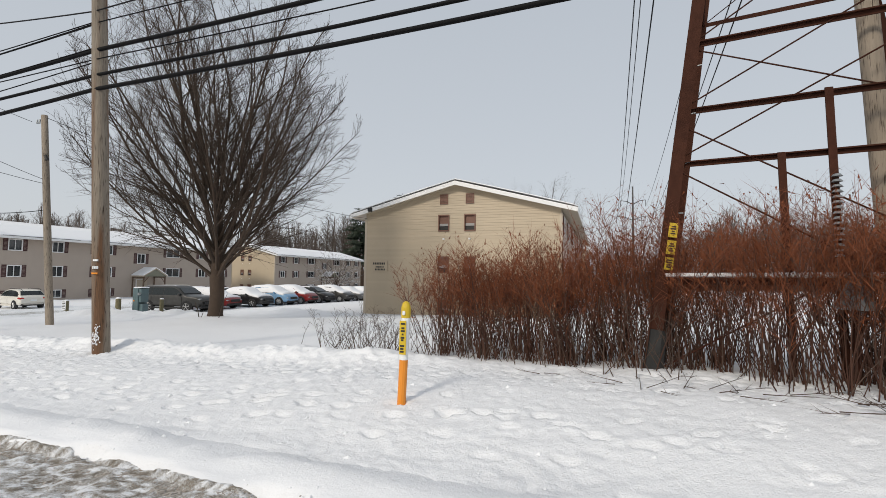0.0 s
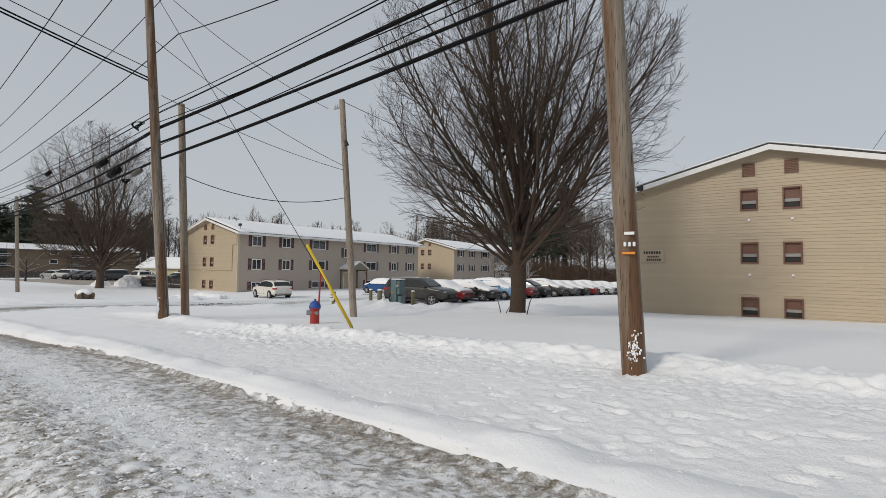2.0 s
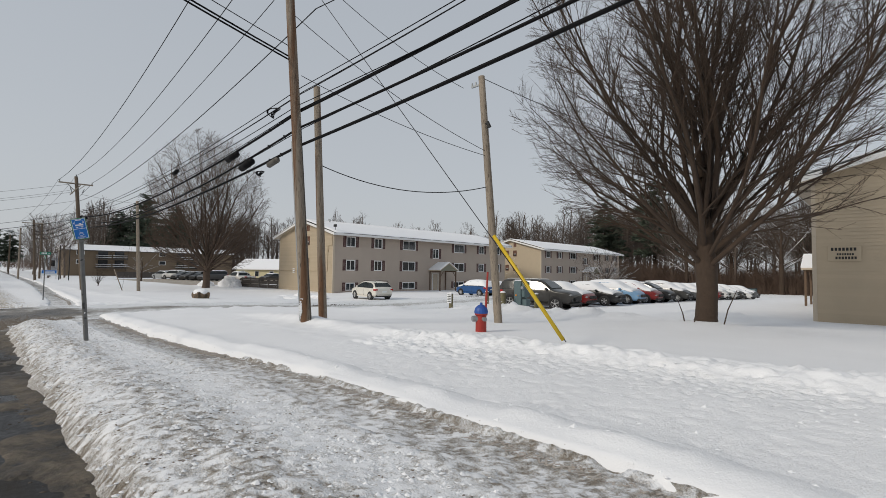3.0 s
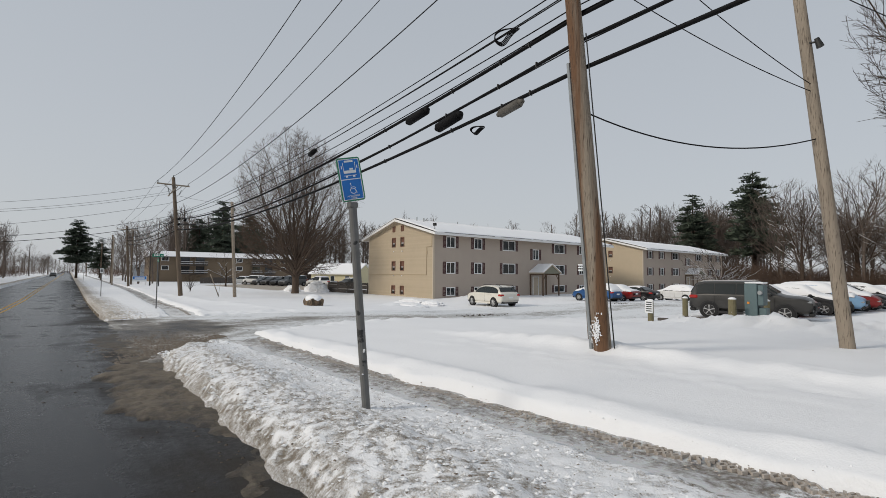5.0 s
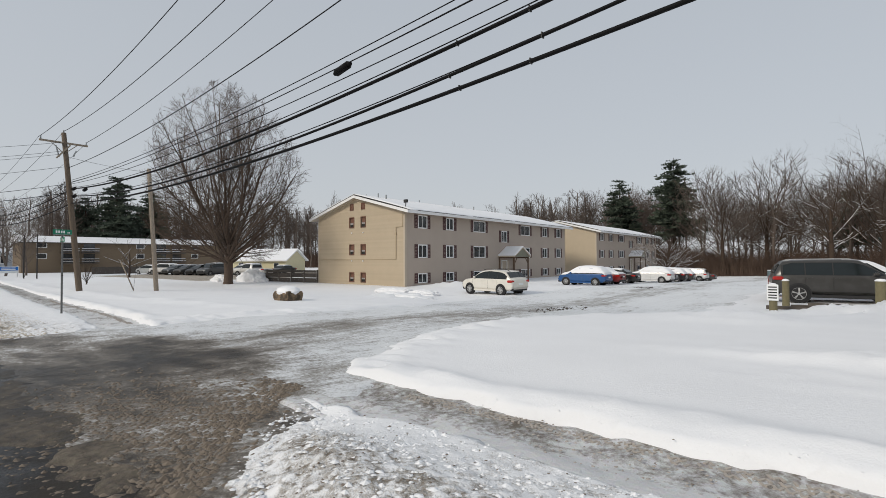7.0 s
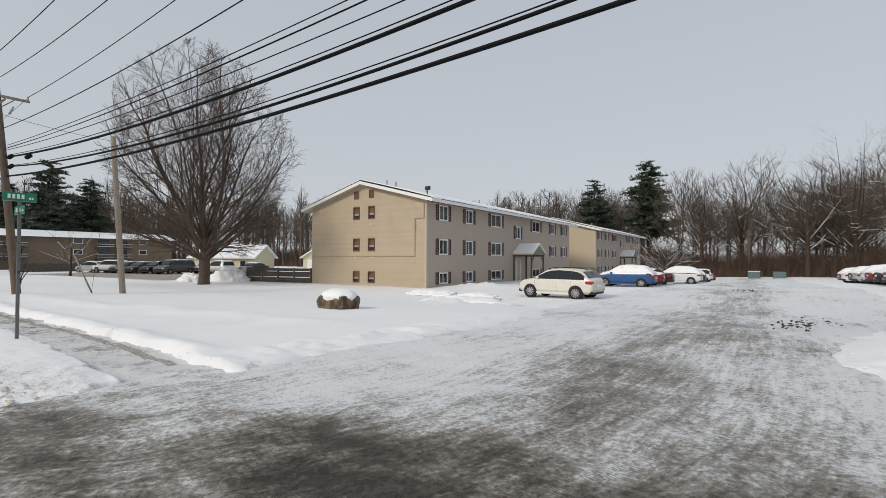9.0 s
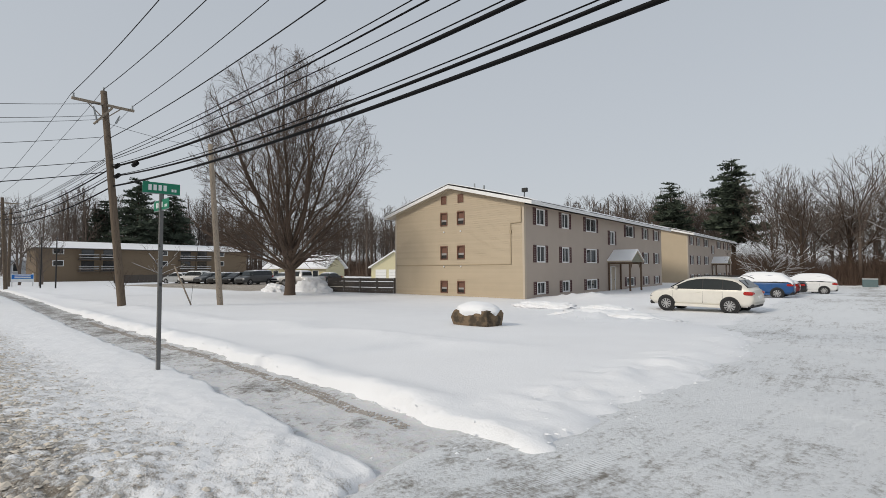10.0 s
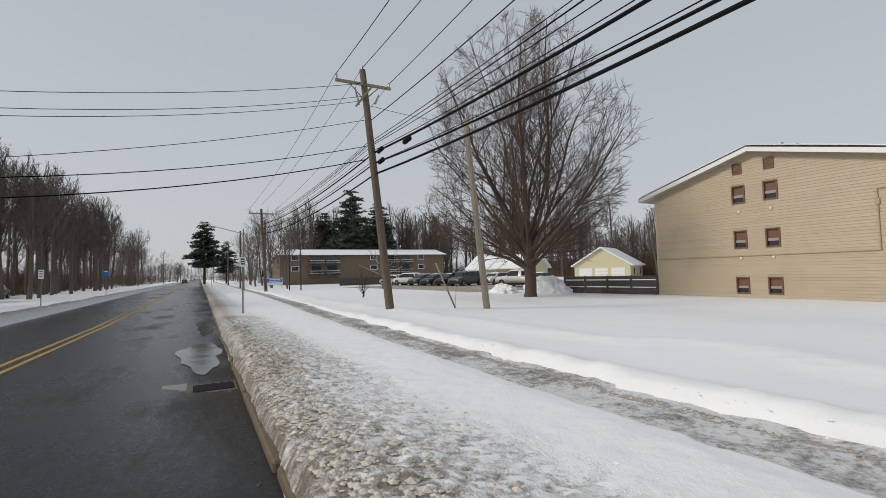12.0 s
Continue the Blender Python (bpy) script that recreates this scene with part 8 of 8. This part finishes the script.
for y0 in (-3.75, -4.05):
    ob = sheet("road_line", steps((-500, -160, 30), (-160, -62, 2), (-62, 30, 0.25)), np.array([-0.06, 0.06]), line_level(y0), LINE, "wear")
    xyz = np.empty(len(ob.data.vertices) * 3, np.float32)
    ob.data.vertices.foreach_get("co", xyz)
    xyz = xyz.reshape(-1, 3)
    xyz[:, 1] += y0
    ob.data.vertices.foreach_set("co", xyz.ravel())
    tagged(ob, "worn yellow centre line of the street", "road marking", kind="structure")
zd = float(road_level(np.array([-55.95]), np.array([-0.3]))[0][0])
drain = empty("storm_drain", (-55.95, -0.28, zd), "iron storm drain grate in the wet gutter", "drain")
part("frame", boxed((-0.32, -0.36, -0.05), (0.32, 0.3, 0.01), 0.005), CURB, drain)
# no hollow below: a black plate paints the shade under the bars
part("pit_shade", boxed((-0.24, -0.3, 0.0), (0.24, 0.26, 0.014)), CABLE, drain)
for k in range(5):
    part("bar", boxed((-0.24, -0.26 + 0.11 * k, 0.014), (0.24, -0.22 + 0.11 * k, 0.022)), CABLE, drain)
part("apron", boxed((-0.5, -0.72, -0.05), (0.45, -0.38, 0.012), 0.004), material("pale_concrete", (0.22, 0.215, 0.2), 0.5, spread=0.2, scale=5), drain, "pale concrete apron slab")
part("apron", boxed((0.36, -0.7, -0.05), (1.0, 0.2, 0.006), 0.004), material("damp_concrete", (0.065, 0.058, 0.048), 0.4, spread=0.25, scale=5), drain, "damp concrete patch")


def puddle(x0, x1, y0, y1, seed):
    """Still water lying in the gutter, with a wavy edge."""
    rg = random.Random(seed)
    bm, n = bmesh.new(), 40
    cx, cy = (x0 + x1) / 2, (y0 + y1) / 2
    pts = []
    for k in range(n):
        a = 2 * math.pi * k / n
        f = 1 + 0.16 * math.sin(3 * a + seed) + 0.1 * math.sin(7 * a + 2 * seed) + 0.05 * rg.uniform(-1, 1)
        pts.append((cx + (x1 - x0) / 2 * f * math.cos(a), min(y1 + 0.1, cy + (y1 - y0) / 2 * f * math.sin(a))))
    z = [float(road_level(np.array([x]), np.array([y]))[0][0]) for x, y in pts]
    ring = [bm.verts.new((x, y, zz + 0.012)) for (x, y), zz in zip(pts, z)]
    bm.faces.new(ring)
    bmesh.ops.triangulate(bm, faces=bm.faces)
    ob = new("puddle", finish("puddle", bm, WATER))
    return tagged(ob, "shallow puddle of meltwater in the gutter", "puddle", kind="structure")


WATER = material("meltwater", (0.022, 0.02, 0.018), 0.13, spread=0.2, spec=0.4)
for x0, x1, y0, y1, sd in ((-61.8, -57.5, -0.9, -0.05, 1), (-70.0, -64.5, -0.6, 0.0, 2)):
    puddle(x0, x1, y0, y1, sd)
# mud along the kerb foot
MUD = material("gutter_mud", (0.06, 0.046, 0.034), 0.7, spread=0.4, scale=14)

# lumps of ploughed snow along road and walk
rg = random.Random(5)
seeds = []
for s in range(5):
    b = bmesh.new()
    top = [b.verts.new((math.cos(a), math.sin(a), 0.1)) for a in (0.3, 1.6, 2.8, 4.0, 5.2)]
    peak, foot = b.verts.new((0.1, -0.1, 0.95)), b.verts.new((0, 0, -0.8))
    for i in range(5):
        b.faces.new((top[i], top[(i + 1) % 5], peak))
        b.faces.new((top[(i + 1) % 5], top[i], foot))
    b.verts.index_update()
    seeds.append((np.array([tuple(v.co * (1 + 0.3 * rg.uniform(-1, 1))) for v in b.verts]), [tuple(v.index for v in f.verts) for f in b.faces]))
    b.free()


def clods(name, spots, mat, label, level=None):
    vs, fs, base = [], [], 0
    xs, ys = np.array([s[0] for s in spots]), np.array([s[1] for s in spots])
    zs = np.where(ys < kerb_line(xs) - 0.13, road_level(xs, ys)[0], np.maximum(snow_level(xs, ys)[0], base_level(xs, ys) - 0.085)) if level is None else level(xs, ys)
    for (x, y, r), z in zip(spots, zs):
        v, f = seeds[rg.randrange(5)]
        vs.append(v * (r * rg.uniform(0.8, 1.5), r * rg.uniform(0.8, 1.5), r * rg.uniform(0.4, 0.8)) + (x, y, z - 0.15 * r))
        fs += [tuple(i + base for i in q) for q in f]
        base += len(v)
    me = bpy.data.meshes.new(name)
    me.from_pydata(np.concatenate(vs).tolist(), [], fs)
    me.materials.append(mat)
    return tagged(new(name, me), label, "snow", kind="stuff")


spots = []
while len(spots) < 2500:
    x = rg.uniform(-60, 4)
    c = float(walk_centre(x))
    y = rg.uniform(0.75, c - 0.4)
    if -43.5 < x < -30.5 and y < 2.5:
        continue
    if x < -42 and y > 1.3 and rg.random() < 0.75:
        continue
    spots.append((x, y, rg.choice((0.005, 0.006, 0.008, 0.01, 0.012, 0.016))))
while len(spots) < 10500:
    x = rg.uniform(-33, -11)
    y = rg.uniform(float(kerb_line(x)) - 0.05, float(walk_centre(x)) - 0.5)
    if x > float(drive_right(y)) + 0.15:
        spots.append((x, y, rg.choice((0.006, 0.008, 0.01, 0.013, 0.018, 0.024))))
clods("snow_clods", spots, SNOW_CAP, "loose clods of snow thrown up beside the road")
spots = [(x, float(walk_centre(x)) + 0.5 + abs(rg.gauss(0, 0.12)), rg.choice((0.005, 0.007, 0.01, 0.014))) for x in (rg.uniform(-58, 2) for _ in range(1100)) if not -42 < x < -30.5]
clods("snow_clods", spots, SNOW_CAP, "small clods of snow along the footway edge")
spots = []
while len(spots) < 350:
    y = rg.uniform(2.5, 14)
    x = float(drive_left(y)) - abs(rg.gauss(0, 0.5)) + 0.15 if rg.random() < 0.6 else float(drive_right(y)) + abs(rg.gauss(0, 0.5)) - 0.15
    spots.append((x, y, rg.choice((0.008, 0.011, 0.015, 0.02))))
for hx, hy, hr in ((-46.5, 17.5, 1.4), (-26.0, 17.6, 1.6), (-22.0, 19.0, 1.4)):
    spots += [(rg.gauss(hx, hr * 0.7), rg.gauss(hy, hr * 0.55), rg.choice((0.015, 0.022, 0.03, 0.04))) for _ in range(70)]
clods("snow_clods", spots, SNOW_CAP, "crumbled snow along the edge of the side street")
spots = [(rg.uniform(-20, 3.5), rg.uniform(3.0, 7.4), rg.choice((0.012, 0.016, 0.022, 0.03))) for _ in range(500)]
clods("snow_clods", spots, SNOW_CAP, "kicked up crumbs of snow on the trodden verge")
SLUSH_LUMP = material("slush_lump", (0.42, 0.38, 0.34), 0.8, spread=0.35, scale=9)
spots = [(x, float(walk_centre(x)) + rg.uniform(-0.4, 0.28), rg.choice((0.005, 0.007, 0.01, 0.014))) for x in [rg.uniform(-13, 3) for _ in range(1300)] + [rg.uniform(-30, -13) for _ in range(1300)]]
clods("slush_clods", spots, SLUSH_LUMP, "frozen grey lumps of slush on the footway")
SANDY = material("sandy_snow", (0.6, 0.55, 0.48), 0.85, spread=0.35, scale=14, bump=0.4)
spots = []
for _ in range(6500):
    x = rg.uniform(-62, -43.5)
    spots.append((x, float(kerb_line(x)) + 0.03 + abs(rg.gauss(0, 0.55)), rg.choice((0.006, 0.008, 0.01, 0.014, 0.02))))
for _ in range(2600):
    x = rg.uniform(-60, -42.2)
    spots.append((x, float(kerb_line(x)) + 0.05 + abs(rg.gauss(0, 0.5)), rg.choice((0.018, 0.024, 0.03, 0.04))))
clods("sandy_clods", [s for s in spots if s[1] < 1.75], SANDY, "sandy beige crumbs in the ploughed snow bank")
DIRT = material("dirty_clod", (0.2, 0.165, 0.135), 0.9, spread=0.4, scale=20)
spots = [(x, float(kerb_line(x)) + 0.02 + abs(rg.gauss(0, 0.16)), rg.choice((0.005, 0.007, 0.009, 0.014))) for x in (rg.uniform(-60, 4) for _ in range(1800)) if not -43 < x < -30.5]
spots += [(x, float(walk_centre(x)) + rg.uniform(-0.3, 0.5), rg.choice((0.004, 0.006, 0.009))) for x in (rg.uniform(-31, 2) for _ in range(700))]
spots += [(rg.uniform(-31.5, -4), rg.uniform(0.6, 2.0), rg.choice((0.004, 0.005, 0.007, 0.011))) for _ in range(3500)]
clods("dirt_clods", spots, DIRT, "dark dirty clods in the ploughed snow")

spots = [(x, float(kerb_line(x)) - 0.14 - abs(rg.gauss(0, 0.12 if x < -44 else 0.35)), rg.choice((0.006, 0.01, 0.014, 0.022))) for x in (rg.uniform(-62, 4) for _ in range(1500)) if not -44 < x < -29.5]
spots += [(x, 0.2 - abs(rg.gauss(0, 0.5)), rg.choice((0.006, 0.01, 0.016, 0.022))) for x in (rg.gauss(-29.8, 1.3) for _ in range(300))]
clods("gutter_mud", spots, MUD, "brown muddy slush lumps at the kerb foot")

BROWN_SLUSH = material("brown_slush", (0.16, 0.127, 0.094), 0.55, spread=0.4, scale=12)


def mouth_level(xs, ys):
    return np.maximum(drive_level(xs, ys)[0], road_level(xs, ys)[0])


spots = []
while len(spots) < 3200:
    x, y = rg.gauss(-33.2, 1.2), rg.gauss(0.75, 0.55)
    if -0.7 < y < 2.2 and x < float(drive_right(y)) + 0.2:
        spots.append((x, y, rg.choice((0.008, 0.01, 0.014, 0.02, 0.03))))
for _ in range(1300):
    y = rg.uniform(-0.3, 2.2)
    spots.append((float(drive_right(y)) - 0.15 - abs(rg.gauss(0, 0.45)), y, rg.choice((0.016, 0.022, 0.03, 0.042))))
clods("slush_clods", spots, BROWN_SLUSH, "churned brown slush lumps at the mouth of the side street", mouth_level)

spots = [(rg.gauss(cx, 0.3), rg.gauss(cy, 0.4), rg.choice((0.012, 0.02, 0.03, 0.045))) for cx, cy in ((-35.2, 13.4), (-36.4, 28.0), (-34.8, 14.2)) for _ in range(45)]
clods("mud_clods", spots, MUD, "dark lumps of mud dropped on the packed snow", mouth_level)

# lugs of a tyre print along the footway's lawn side
rg = random.Random(12)
vs, fs = [], []
for x0, x1 in ((-60.0, -43.0), (-31.5, -1.0)):
    for k in range(int((x1 - x0) / 0.034)):
        x = x0 + 0.034 * k
        mid = 0.3 + 0.04 * float(hash_noise(np.array(x), np.array(0.0), 3.0, 71))
        for side in (-1, 0, 1):
            if rg.random() < 0.2 + 0.3 * float(hash_noise(np.array(x), np.array(1.0), 1.2, 72)):
                continue
            v, a = mid + 0.055 * side, 0.5 * (-1) ** k * (side or 1) + rg.gauss(0, 0.1)
            z = float(walk_level(np.array(x), np.array(v))[0]) + 0.03 * float(smooth01((x + 24) / 4))
            lug = boxed((-0.009, -0.024, -0.02), (0.009, 0.024, rg.uniform(0.004, 0.01)))
            m = pose(x, float(walk_centre(x)) + v, z, 0, 0, math.degrees(a))
            base = len(vs)
            vs += [tuple(m @ q.co) for q in lug.verts]
            fs += [tuple(q.index + base for q in f.verts) for f in lug.faces]
            lug.free()
me = bpy.data.meshes.new("tyre_print")
me.from_pydata(vs, [], fs)
me.materials.append(SLUSH_LUMP)
tagged(new("tyre_print", me), "lugged tyre print pressed into the grey slush", "tyre print", kind="stuff")

# lap siding, board by board
for wall, y, out in boards_to_do:
    n, step = 53, 0.16
    for k in range(n):
        z0 = -0.35 + step * k
        z1 = z0 + step + 0.02
        if z0 > APEX - 0.6:
            break
        reach = W2 - 0.08 if z1 < 6.35 else min(W2 - 0.08, 7.2 * (APEX - 0.26 - z1) / (APEX - EAVE))
        cuts = [(h[0] - 0.05, h[1] + 0.05) for h in GABLE_HOLES if h[3] + 0.05 > z0 and h[2] - 0.05 < z1]
        if z1 > 7.12 and z0 < 7.75:
            cuts += [(-1.12, -0.58), (0.58, 1.12)]
        spans, left = [], -reach
        for a, b in sorted(set(cuts)):
            if a > left:
                spans.append((left, a))
            left = max(left, b)
        spans.append((left, reach))
        for a, b in spans:
            if b - a < 0.05:
                continue
            bm = bmesh.new()
            f = bm.faces.new([bm.verts.new(p) for p in ((a, y + out * 0.098, z0), (a, y + out * 0.126, z0), (a, y + out * 0.104, z1), (a, y + out * 0.098, z1))])
            ext = bmesh.ops.extrude_face_region(bm, geom=[f])
            bmesh.ops.translate(bm, verts=[g for g in ext["geom"] if isinstance(g, bmesh.types.BMVert)], vec=(b - a, 0, 0))
            part("siding_board", bm, CREAM_B, wall)
